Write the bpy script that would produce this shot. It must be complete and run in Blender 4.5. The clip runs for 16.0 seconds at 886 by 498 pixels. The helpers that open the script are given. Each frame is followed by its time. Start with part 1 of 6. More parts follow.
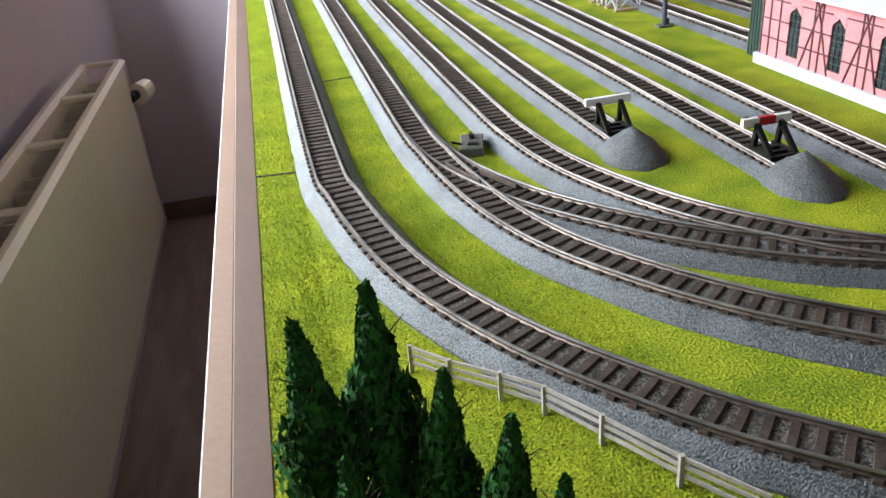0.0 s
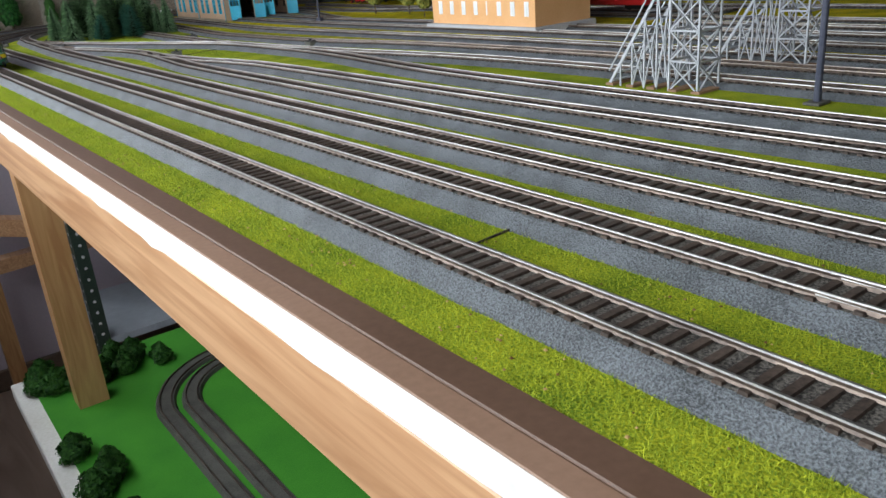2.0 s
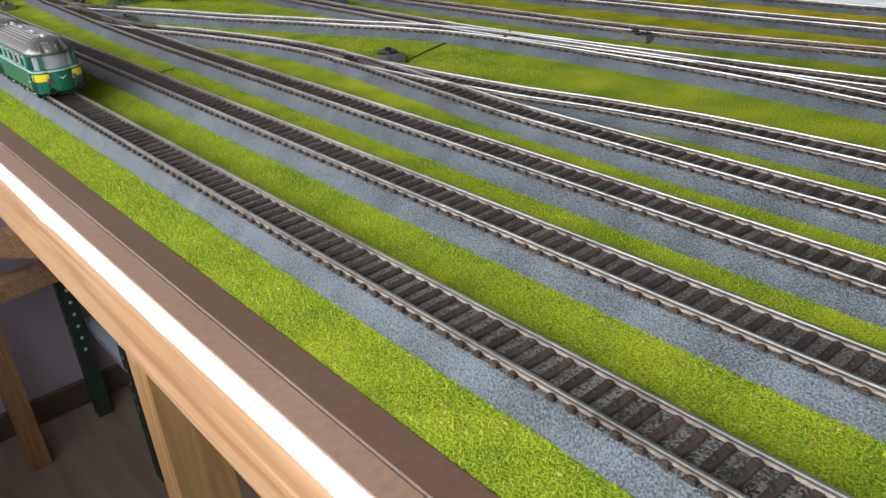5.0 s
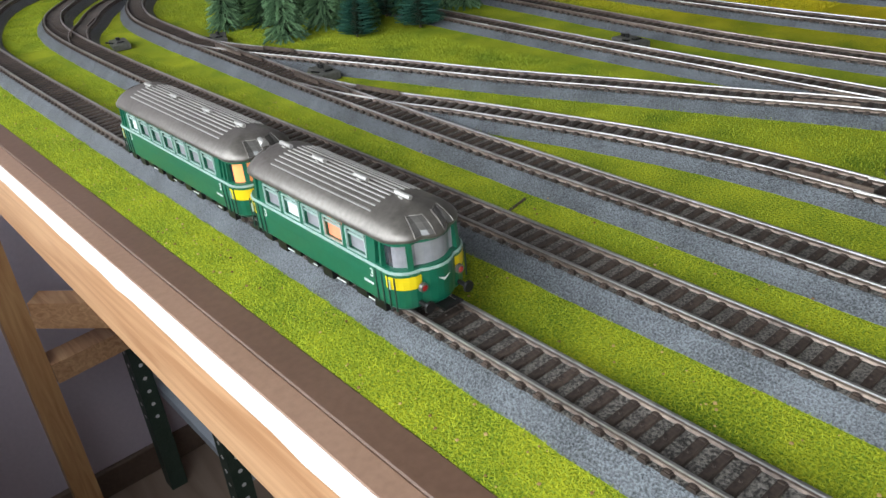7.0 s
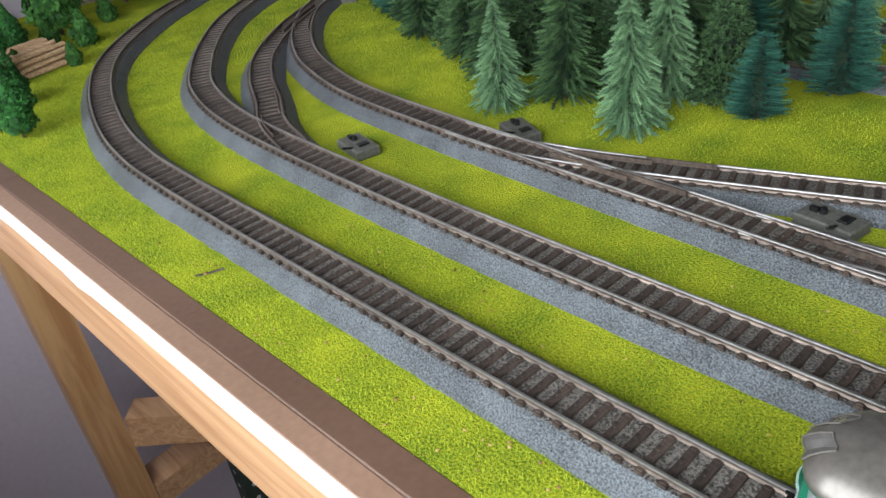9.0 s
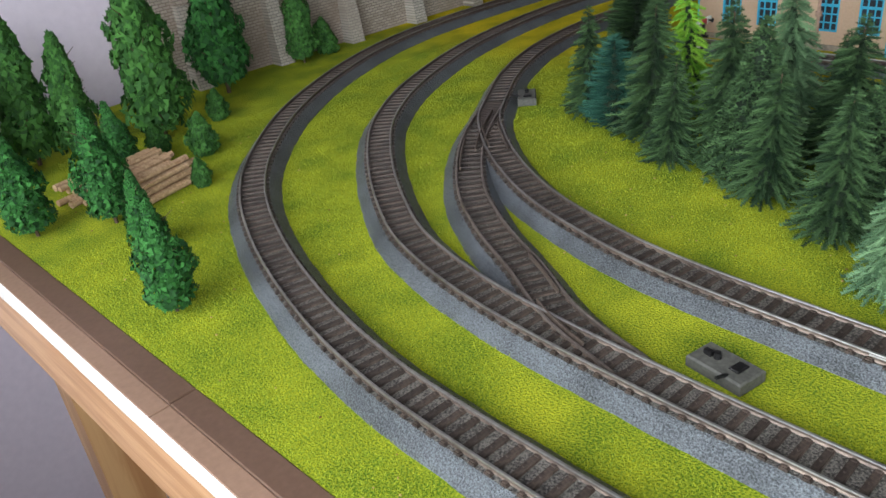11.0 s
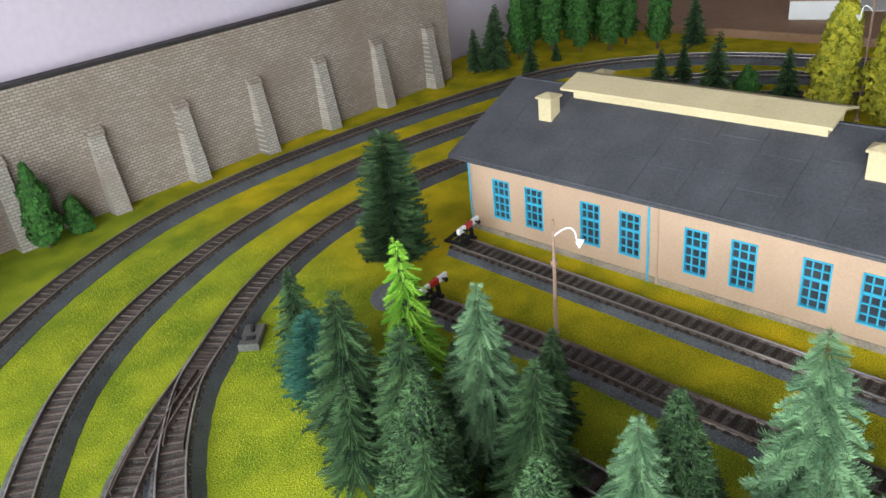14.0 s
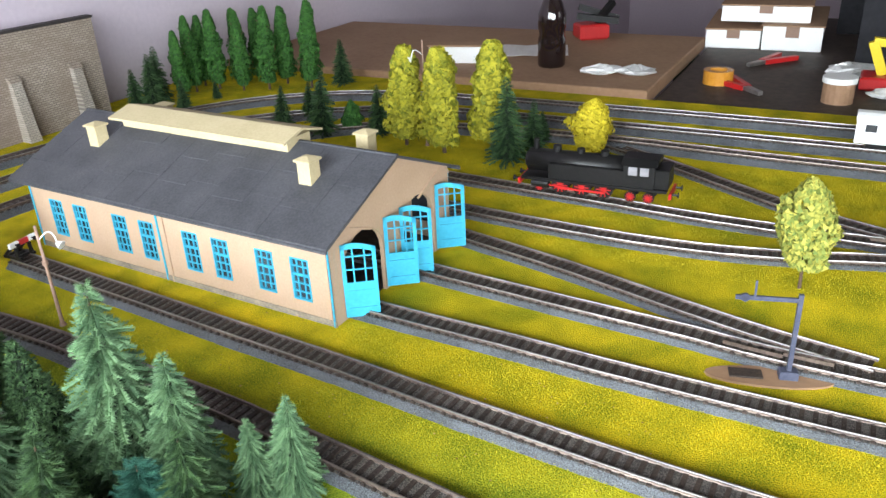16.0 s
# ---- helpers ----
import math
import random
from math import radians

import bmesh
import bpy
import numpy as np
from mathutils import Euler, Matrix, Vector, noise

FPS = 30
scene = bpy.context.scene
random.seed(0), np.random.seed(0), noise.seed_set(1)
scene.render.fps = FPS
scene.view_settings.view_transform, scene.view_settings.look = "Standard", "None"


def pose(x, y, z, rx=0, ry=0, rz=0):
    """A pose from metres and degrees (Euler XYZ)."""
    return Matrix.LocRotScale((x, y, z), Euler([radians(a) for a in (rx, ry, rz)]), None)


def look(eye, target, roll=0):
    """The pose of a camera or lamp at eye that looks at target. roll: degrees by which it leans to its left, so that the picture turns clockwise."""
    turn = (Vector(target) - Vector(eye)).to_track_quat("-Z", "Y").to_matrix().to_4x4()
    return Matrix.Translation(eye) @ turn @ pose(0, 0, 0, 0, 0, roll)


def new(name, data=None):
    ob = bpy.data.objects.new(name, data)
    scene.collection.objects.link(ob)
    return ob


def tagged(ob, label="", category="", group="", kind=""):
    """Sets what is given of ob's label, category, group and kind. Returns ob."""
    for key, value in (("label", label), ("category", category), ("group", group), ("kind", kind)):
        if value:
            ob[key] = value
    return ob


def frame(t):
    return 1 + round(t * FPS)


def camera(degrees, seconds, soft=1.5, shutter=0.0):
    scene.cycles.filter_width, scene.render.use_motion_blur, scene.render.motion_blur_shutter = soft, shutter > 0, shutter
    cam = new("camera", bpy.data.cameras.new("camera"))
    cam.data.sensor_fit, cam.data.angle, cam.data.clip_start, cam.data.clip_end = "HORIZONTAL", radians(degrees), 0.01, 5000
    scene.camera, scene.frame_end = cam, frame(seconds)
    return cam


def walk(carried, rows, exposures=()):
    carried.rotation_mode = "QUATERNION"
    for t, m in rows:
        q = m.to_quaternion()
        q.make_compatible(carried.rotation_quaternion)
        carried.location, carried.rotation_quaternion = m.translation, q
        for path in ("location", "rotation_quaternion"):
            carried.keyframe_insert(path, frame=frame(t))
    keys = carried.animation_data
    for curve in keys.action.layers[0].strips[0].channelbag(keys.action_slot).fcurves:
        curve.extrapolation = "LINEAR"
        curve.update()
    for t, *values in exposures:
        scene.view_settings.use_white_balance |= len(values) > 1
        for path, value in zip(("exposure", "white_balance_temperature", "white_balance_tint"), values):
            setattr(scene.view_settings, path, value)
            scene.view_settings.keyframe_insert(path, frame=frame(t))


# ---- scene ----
cam = camera(59.0, 16.0)
PATH = [
    (0, (0.0240, -1.3660, 0.1810), (0.0575, -1.1917, 0.0889), -5.20),
    (0.5, (-0.0630, -1.2580, 0.1810), (0.0079, -1.0926, 0.0938), -5.60),
    (1, (-0.1160, -1.1460, 0.1520), (-0.0211, -0.9892, 0.0719), -5.90),
    (1.5, (-0.1367, -1.0295, 0.1373), (-0.0339, -0.8747, 0.0632), -5.64),
    (2, (-0.1332, -0.9258, 0.1246), (-0.0243, -0.7742, 0.0527), -4.78),
    (2.5, (-0.1460, -0.7840, 0.1375), (-0.0327, -0.6387, 0.0598), -5.46),
    (3, (-0.1480, -0.6380, 0.1350), (-0.0335, -0.4965, 0.0522), -4.80),
    (5.3, (-0.1032, -0.1529, 0.1661), (0.0082, -0.0158, 0.0724), -3.99),
    (5.5, (-0.1176, -0.1013, 0.1729), (-0.0050, 0.0337, 0.0776), -3.94),
    (6, (-0.1217, 0.0069, 0.1711), (-0.0070, 0.1403, 0.0760), -3.48),
    (6.5, (-0.1181, 0.0867, 0.1766), (-0.0046, 0.2213, 0.0818), -4.29),
    (7, (-0.1088, 0.1921, 0.1721), (0.0015, 0.3280, 0.0753), -5.21),
    (7.5, (-0.1037, 0.2893, 0.1837), (0.0008, 0.4276, 0.0838), -7.06),
    (8, (-0.0944, 0.3627, 0.1839), (0.0095, 0.5002, 0.0824), -8.07),
    (8.5, (-0.0904, 0.4846, 0.1902), (0.0157, 0.6189, 0.0867), -8.66),
    (9, (-0.1074, 0.6012, 0.1983), (0.0019, 0.7317, 0.0932), -8.52),
    (9.2, (-0.1139, 0.6390, 0.1987), (-0.0032, 0.7684, 0.0938), -8.51),
    (11.3, (-0.0983, 0.8672, 0.2246), (0.0194, 0.9993, 0.1313), -6.76),
    (11.5, (-0.0838, 0.8735, 0.2358), (0.0348, 1.0054, 0.1435), -6.35),
    (12, (-0.0363, 0.8992, 0.2569), (0.0847, 1.0310, 0.1675), -5.63),
    (12.5, (-0.0016, 0.9278, 0.2784), (0.1206, 1.0583, 0.1888), -4.85),
    (13, (0.0549, 0.9231, 0.2897), (0.1766, 1.0520, 0.1971), -5.43),
    (13.5, (0.0966, 0.8982, 0.2964), (0.2220, 1.0232, 0.2033), -5.79),
    (14, (0.1244, 0.8322, 0.3184), (0.2546, 0.9528, 0.2262), -6.11),
    (14.5, (0.1320, 0.7741, 0.3465), (0.2680, 0.8902, 0.2569), -5.90),
    (15, (0.1476, 0.6902, 0.3505), (0.2889, 0.8015, 0.2630), -5.14),
    (15.5, (0.1570, 0.6506, 0.3486), (0.3050, 0.7526, 0.2610), -4.27),
    (16, (0.1759, 0.5487, 0.3181), (0.3345, 0.6356, 0.2326), -2.72),
]
walk(cam, [(t, look(eye, target, roll)) for t, eye, target, roll in PATH],
     exposures=[(0.0, 0.78), (1.0, 0.05), (2.0, -0.5), (3.0, -0.75), (5.5, -0.3), (7.0, -0.35), (9.0, -0.05), (11.5, 0.0), (13.0, 0.45), (14.0, 0.68), (15.5, 1.12), (16.0, 1.2)])

# ---- light ----
S = 0.055          # plan unit in metres
world = bpy.data.worlds.new("daylight")
scene.world = world
world.use_nodes = True
wn = world.node_tree
sky = wn.nodes.new("ShaderNodeTexSky")
sky.sky_type, sky.sun_disc = "NISHITA", False
sky.sun_elevation, sky.sun_rotation = radians(35), radians(250)
wn.links.new(sky.outputs["Color"], wn.nodes["Background"].inputs["Color"])
wn.nodes["Background"].inputs["Strength"].default_value = 0.05


def window_light(name, eye, target, sx, sy, watts, colour):
    data = bpy.data.lights.new(name, "AREA")
    data.shape, data.size, data.size_y, data.energy, data.color = "RECTANGLE", sx, sy, watts, colour
    ob = new(name, data)
    ob.matrix_world = look(eye, target)
    return ob


window_light("window_light_west", (-0.49, 0.15, 0.38), (0.75, 0.15, 0.05), 2.5, 0.56, 44, (0.86, 0.94, 1.0))
window_light("window_light_south", (0.9, -3.98, 0.80), (0.9, 0.0, 0.2), 1.5, 1.0, 4.0, (1.0, 0.97, 0.94))


# ---- materials ----
def material(name):
    m = bpy.data.materials.new(name)
    m.use_nodes = True
    nt = m.node_tree
    return m, nt, nt.nodes["Principled BSDF"]


def surface(name, a, b, scale=60.0, fine=600.0, rough=0.7, metal=0.0, bump=0.3, depth=0.0006, mix=0.5, spec=0.4, random=0.0, c=None, coat=0.0, tight=0.16):
    """Two colours in two scales of noise, with fine relief; random: how much single pieces differ."""
    m, nt, p = material(name)
    n, l = nt.nodes, nt.links
    tc = n.new("ShaderNodeTexCoord")
    big, small = n.new("ShaderNodeTexNoise"), n.new("ShaderNodeTexNoise")
    for t, s, d in ((big, scale, 4.0), (small, fine, 3.0)):
        t.inputs["Scale"].default_value, t.inputs["Detail"].default_value = s, d
        l.new(tc.outputs["Object"], t.inputs["Vector"])
    add = n.new("ShaderNodeMix")
    add.data_type = "FLOAT"
    add.inputs["Factor"].default_value = mix
    l.new(big.outputs["Fac"], add.inputs["A"])
    l.new(small.outputs["Fac"], add.inputs["B"])
    ramp = n.new("ShaderNodeValToRGB")
    ramp.color_ramp.elements[0].position, ramp.color_ramp.elements[1].position = 0.5 - tight, 0.5 + tight
    ramp.color_ramp.elements[0].color, ramp.color_ramp.elements[1].color = (*a, 1), (*b, 1)
    if c:
        e = ramp.color_ramp.elements.new(0.8)
        e.color = (*c, 1)
    l.new(add.outputs["Result"], ramp.inputs["Fac"])
    out = ramp.outputs["Color"]
    if random:
        info, hsv, mul = n.new("ShaderNodeObjectInfo"), n.new("ShaderNodeHueSaturation"), n.new("ShaderNodeMapRange")
        mul.inputs["To Min"].default_value, mul.inputs["To Max"].default_value = 1 - random, 1 + random
        l.new(info.outputs["Random"], mul.inputs["Value"])
        l.new(mul.outputs["Result"], hsv.inputs["Value"])
        l.new(out, hsv.inputs["Color"])
        out = hsv.outputs["Color"]
    l.new(out, p.inputs["Base Color"])
    p.inputs["Roughness"].default_value, p.inputs["Metallic"].default_value = rough, metal
    p.inputs["Specular IOR Level"].default_value = spec
    p.inputs["Coat Weight"].default_value = coat
    if bump:
        b_ = n.new("ShaderNodeBump")
        b_.inputs["Strength"].default_value, b_.inputs["Distance"].default_value = bump, depth
        l.new(small.outputs["Fac"], b_.inputs["Height"])
        l.new(b_.outputs["Normal"], p.inputs["Normal"])
    return m


def leafage(name, a, b, rough=0.75):
    """Foliage whose clumps differ in tone, island by island."""
    m, nt, p = material(name)
    n, l = nt.nodes, nt.links
    geo, ramp = n.new("ShaderNodeNewGeometry"), n.new("ShaderNodeValToRGB")
    ramp.color_ramp.elements[0].color, ramp.color_ramp.elements[1].color = (*a, 1), (*b, 1)
    l.new(geo.outputs["Random Per Island"], ramp.inputs["Fac"])
    l.new(ramp.outputs["Color"], p.inputs["Base Color"])
    p.inputs["Roughness"].default_value = rough
    p.inputs["Specular IOR Level"].default_value = 0.25
    return m


def glow(name, colour, strength):
    m, nt, p = material(name)
    p.inputs["Base Color"].default_value = (*colour, 1)
    p.inputs["Emission Color"].default_value = (*colour, 1)
    p.inputs["Emission Strength"].default_value = strength
    return m


def wood(name, a, b, stretch=(30, 3, 30), rough=0.5, coat=0.0):
    m, nt, p = material(name)
    n, l = nt.nodes, nt.links
    tc, mp, ns, wv = n.new("ShaderNodeTexCoord"), n.new("ShaderNodeMapping"), n.new("ShaderNodeTexNoise"), n.new("ShaderNodeTexNoise")
    mp.inputs["Scale"].default_value = stretch
    l.new(tc.outputs["Object"], mp.inputs["Vector"])
    l.new(mp.outputs["Vector"], ns.inputs["Vector"])
    ns.inputs["Scale"].default_value, ns.inputs["Detail"].default_value, ns.inputs["Distortion"].default_value = 1.6, 8.0, 1.4
    ramp = n.new("ShaderNodeValToRGB")
    ramp.color_ramp.elements[0].position, ramp.color_ramp.elements[1].position = 0.35, 0.65
    ramp.color_ramp.elements[0].color, ramp.color_ramp.elements[1].color = (*a, 1), (*b, 1)
    l.new(ns.outputs["Fac"], ramp.inputs["Fac"])
    l.new(ramp.outputs["Color"], p.inputs["Base Color"])
    b_ = n.new("ShaderNodeBump")
    b_.inputs["Strength"].default_value, b_.inputs["Distance"].default_value = 0.2, 0.0005
    l.new(ns.outputs["Fac"], b_.inputs["Height"])
    l.new(b_.outputs["Normal"], p.inputs["Normal"])
    p.inputs["Roughness"].default_value, p.inputs["Coat Weight"].default_value = rough, coat
    return m


def masonry(name, a, b, joint, size=(0.006, 0.0024), rough=0.85, grime=(0.1, 0.07, 0.05)):
    """Small courses of blocks in relief, with stains."""
    m, nt, p = material(name)
    n, l = nt.nodes, nt.links
    tc, br, ns, mx = n.new("ShaderNodeTexCoord"), n.new("ShaderNodeTexBrick"), n.new("ShaderNodeTexNoise"), n.new("ShaderNodeMix")
    mp = n.new("ShaderNodeMapping")
    mp.inputs["Rotation"].default_value = (radians(90), 0, 0)
    l.new(tc.outputs["Object"], mp.inputs["Vector"])
    l.new(mp.outputs["Vector"], br.inputs["Vector"])
    br.inputs["Scale"].default_value = 1.0
    br.inputs["Brick Width"].default_value, br.inputs["Row Height"].default_value, br.inputs["Mortar Size"].default_value = size[0], size[1], size[1] * 0.12
    br.inputs["Color1"].default_value, br.inputs["Color2"].default_value, br.inputs["Mortar"].default_value = (*a, 1), (*b, 1), (*joint, 1)
    ns.inputs["Scale"].default_value, ns.inputs["Detail"].default_value = 14.0, 6.0
    l.new(tc.outputs["Object"], ns.inputs["Vector"])
    mx.data_type = "RGBA"
    mr = n.new("ShaderNodeMapRange")
    mr.inputs["From Min"].default_value, mr.inputs["From Max"].default_value, mr.inputs["To Max"].default_value = 0.42, 0.75, 0.7
    l.new(ns.outputs["Fac"], mr.inputs["Value"])
    l.new(mr.outputs["Result"], mx.inputs["Factor"])
    l.new(br.outputs["Color"], mx.inputs["A"])
    mx.inputs["B"].default_value = (*grime, 1)
    l.new(mx.outputs["Result"], p.inputs["Base Color"])
    b_ = n.new("ShaderNodeBump")
    b_.inputs["Strength"].default_value, b_.inputs["Distance"].default_value, b_.invert = 0.6, 0.0004, True
    l.new(br.outputs["Fac"], b_.inputs["Height"])
    l.new(b_.outputs["Normal"], p.inputs["Normal"])
    p.inputs["Roughness"].default_value = rough
    return m


def glass(name, tint=(0.8, 0.85, 0.85), rough=0.05):
    m, nt, p = material(name)
    p.inputs["Base Color"].default_value = (*tint, 1)
    p.inputs["Transmission Weight"].default_value, p.inputs["Roughness"].default_value = 1.0, rough
    return m


GRASS = surface("grass_mat", (0.09, 0.16, 0.012), (0.42, 0.44, 0.025), 26, 900, 0.95, 0, 1.0, 0.0014, 0.6, 0.1, c=(0.56, 0.48, 0.012), tight=0.12)
def golden_yard(m):
    """The older grass sheet of the yard, past the fir wood, is golden instead of green."""
    n, l = m.node_tree.nodes, m.node_tree.links
    p = n["Principled BSDF"]
    tc, sep, mr, mx = n.new("ShaderNodeTexCoord"), n.new("ShaderNodeSeparateXYZ"), n.new("ShaderNodeMapRange"), n.new("ShaderNodeMix")
    mx.data_type, mx.blend_type = "RGBA", "MULTIPLY"
    mr.inputs["From Min"].default_value, mr.inputs["From Max"].default_value = 8.3 * S, 10.3 * S
    l.new(tc.outputs["Object"], sep.inputs["Vector"])
    l.new(sep.outputs["X"], mr.inputs["Value"])
    l.new(mr.outputs["Result"], mx.inputs["Factor"])
    l.new(p.inputs["Base Color"].links[0].from_socket, mx.inputs["A"])
    mx.inputs["B"].default_value = (1.75, 1.22, 0.6, 1)
    l.new(mx.outputs["Result"], p.inputs["Base Color"])


golden_yard(GRASS)
BLADE = leafage("grass_fibre", (0.09, 0.17, 0.012), (0.44, 0.48, 0.03), 0.9)
golden_yard(BLADE)
BALLAST = surface("grey_bed", (0.014, 0.016, 0.018), (0.135, 0.147, 0.163), 40, 1250, 0.42, 0, 1.0, 0.0009, 0.72, 0.6, tight=0.125)
INFILL = surface("track_infill", (0.022, 0.019, 0.017), (0.165, 0.148, 0.130), 60, 1000, 0.55, 0, 1.0, 0.0010, 0.78, 0.4, tight=0.09)
SLEEPER = surface("brown_sleeper", (0.016, 0.011, 0.009), (0.072, 0.050, 0.039), 90, 700, 0.6, 0, 0.4, 0.0002, 0.5, 0.35, random=0.3)
RAIL = surface("rail_steel", (0.26, 0.245, 0.23), (0.48, 0.46, 0.44), 30, 300, 0.40, 0.9, 0.1, 0.0001, 0.4)
RAILWORN = surface("dull_rail_head", (0.15, 0.12, 0.10), (0.34, 0.29, 0.26), 40, 400, 0.36, 0.75, 0.1, 0.0001, 0.4)
RAILDARK = surface("rusty_rail", (0.05, 0.036, 0.03), (0.20, 0.15, 0.12), 30, 400, 0.4, 0.5, 0.2, 0.0001, 0.4)
BLACKP = surface("black_plastic", (0.005, 0.005, 0.005), (0.013, 0.012, 0.012), 50, 500, 0.38, 0, 0.2, 0.0001, spec=0.25)
MOTOR = surface("motor_box_grey", (0.05, 0.048, 0.042), (0.12, 0.115, 0.1), 50, 500, 0.6, 0, 0.3, 0.0002)
BROWN = surface("brown_laminate", (0.085, 0.045, 0.028), (0.12, 0.066, 0.043), 10, 300, 0.5, 0, 0.1, 0.0001)
TAN = surface("worn_laminate", (0.20, 0.115, 0.075), (0.26, 0.155, 0.105), 10, 300, 0.5, 0, 0.1, 0.0001)
PINE = wood("pine_mat", (0.40, 0.20, 0.095), (0.60, 0.35, 0.19), (60, 3.0, 60), 0.42, 0.25)
PINEUP = wood("upright_pine", (0.42, 0.20, 0.08), (0.58, 0.33, 0.15), (40, 40, 3.5), 0.45, 0.2)
WHITEP = surface("white_paint", (0.66, 0.63, 0.58), (0.82, 0.80, 0.77), 12, 200, 0.4, 0, 0.2, 0.0002)
WALLM = surface("lilac_plaster", (0.53, 0.455, 0.525), (0.60, 0.52, 0.585), 3, 120, 0.9, 0, 0.25, 0.0008)
# out of view; kept dark grey so that little light bounces into the shadows
CEILM = surface("dimmed_ceiling_plaster", (0.20, 0.195, 0.19), (0.26, 0.255, 0.25), 3, 120, 0.9, 0, 0.2, 0.0008)
FLOORM = wood("floor_boards", (0.24, 0.17, 0.13), (0.34, 0.25, 0.195), (9, 1.2, 9), 0.45)
CREAM = surface("radiator_enamel", (0.60, 0.53, 0.42), (0.68, 0.6, 0.5), 6, 100, 0.35, 0, 0.05, 0.0002)
GREEN = surface("green_enamel", (0.004, 0.080, 0.043), (0.007, 0.105, 0.058), 20, 300, 0.32, 0, 0.05, 0.0001, coat=0.2)
SILVER = surface("silver_roof", (0.12, 0.106, 0.094), (0.20, 0.18, 0.16), 20, 500, 0.34, 0.6, 0.1, 0.0001, 0.4)
RIDGE = surface("roof_ridge", (0.36, 0.34, 0.32), (0.5, 0.48, 0.45), 30, 500, 0.35, 0.5, 0.05, 0.0001)
BAND = surface("silver_band", (0.30, 0.42, 0.38), (0.42, 0.54, 0.5), 30, 400, 0.3, 0.3, 0.05, 0.0001)
YELLOW = surface("yellow_enamel", (0.58, 0.43, 0.006), (0.66, 0.5, 0.012), 30, 300, 0.35, 0, 0.05, 0.0001)
CURTAIN = surface("window_film", (0.19, 0.185, 0.20), (0.28, 0.27, 0.285), 60, 300, 0.3, 0, 0.05, 0.0001, coat=0.5)
PALE = surface("white_window_film", (0.75, 0.76, 0.78), (0.85, 0.85, 0.86), 60, 300, 0.3, 0, 0.05, 0.0001, coat=0.5)
LAMPLIT = glow("lamplit_window", (1.0, 0.30, 0.10), 0.7)
LAMPLIT2 = glow("lamplit_film", (0.80, 0.22, 0.12), 0.6)
REDLENS = surface("red_lens", (0.16, 0.01, 0.01), (0.3, 0.02, 0.02), 60, 300, 0.1, 0, 0)
LETTER = surface("white_lettering", (0.46, 0.5, 0.47), (0.58, 0.6, 0.58), 60, 300, 0.5, 0, 0)
SHEDWALL = surface("cream_plaster", (0.38, 0.255, 0.168), (0.46, 0.32, 0.218), 25, 500, 0.8, 0, 0.25, 0.0002)
PLINTH = surface("stained_plinth", (0.16, 0.14, 0.115), (0.34, 0.28, 0.21), 60, 500, 0.85, 0, 0.3, 0.0002)
SHEDROOF = surface("slate_felt", (0.035, 0.036, 0.042), (0.075, 0.076, 0.085), 30, 500, 0.6, 0, 0.3, 0.0002, c=(0.14, 0.14, 0.14))
BLUE = surface("blue_frames", (0.03, 0.30, 0.44), (0.05, 0.38, 0.54), 30, 300, 0.4, 0, 0.05, 0.0001)
VENT = surface("ochre_cream", (0.42, 0.345, 0.20), (0.50, 0.42, 0.255), 25, 400, 0.7, 0, 0.2, 0.0002)
PANE = surface("dark_pane", (0.02, 0.022, 0.026), (0.05, 0.052, 0.06), 15, 60, 0.08, 0, 0, coat=0.6)
STONE = masonry("stone_courses", (0.27, 0.22, 0.175), (0.36, 0.30, 0.25), (0.13, 0.105, 0.085), (0.0075, 0.0032), 0.85, (0.17, 0.12, 0.09))
BUTT = masonry("pale_stone", (0.31, 0.275, 0.235), (0.41, 0.365, 0.315), (0.16, 0.14, 0.12), (0.007, 0.0032), 0.85, (0.25, 0.2, 0.16))
CAPM = surface("dark_coping", (0.02, 0.016, 0.016), (0.04, 0.034, 0.034), 30, 300, 0.7, 0, 0.2, 0.0002)
BARK = surface("bark_mat", (0.05, 0.03, 0.018), (0.12, 0.075, 0.045), 60, 500, 0.9, 0, 0.6, 0.0006)
FIR = leafage("fir_needles", (0.009, 0.028, 0.011), (0.085, 0.160, 0.060))
FIRBLUE = leafage("blue_fir_needles", (0.015, 0.07, 0.05), (0.05, 0.16, 0.11))
FIRPALE = leafage("pale_fir_needles", (0.055, 0.115, 0.055), (0.19, 0.32, 0.16))
FIRLIME = leafage("lime_fir_needles", (0.12, 0.33, 0.02), (0.38, 0.66, 0.08))
# near-black colour that stands in for the shade deep inside fir crowns
CROWNSHADE = surface("crown_inner_shade", (0.004, 0.011, 0.004), (0.012, 0.026, 0.010), 60, 500, 0.9)
LEAF = leafage("dark_leaf", (0.004, 0.030, 0.006), (0.035, 0.155, 0.028))
LEAFMID = leafage("mid_leaf", (0.010, 0.045, 0.008), (0.05, 0.15, 0.025))
LEAFYEL = leafage("yellow_leaf", (0.11, 0.13, 0.01), (0.40, 0.36, 0.025))
LEAFOLIVE = leafage("olive_yellow_leaf", (0.12, 0.17, 0.035), (0.42, 0.38, 0.07))
LEAFGOLD = leafage("gold_leaf", (0.32, 0.27, 0.01), (0.62, 0.50, 0.03))
LOGM = wood("split_log", (0.36, 0.21, 0.11), (0.55, 0.37, 0.22), (200, 20, 200), 0.8)
FENCEM = surface("grey_fence_wood", (0.30, 0.26, 0.23), (0.45, 0.40, 0.36), 50, 400, 0.8)
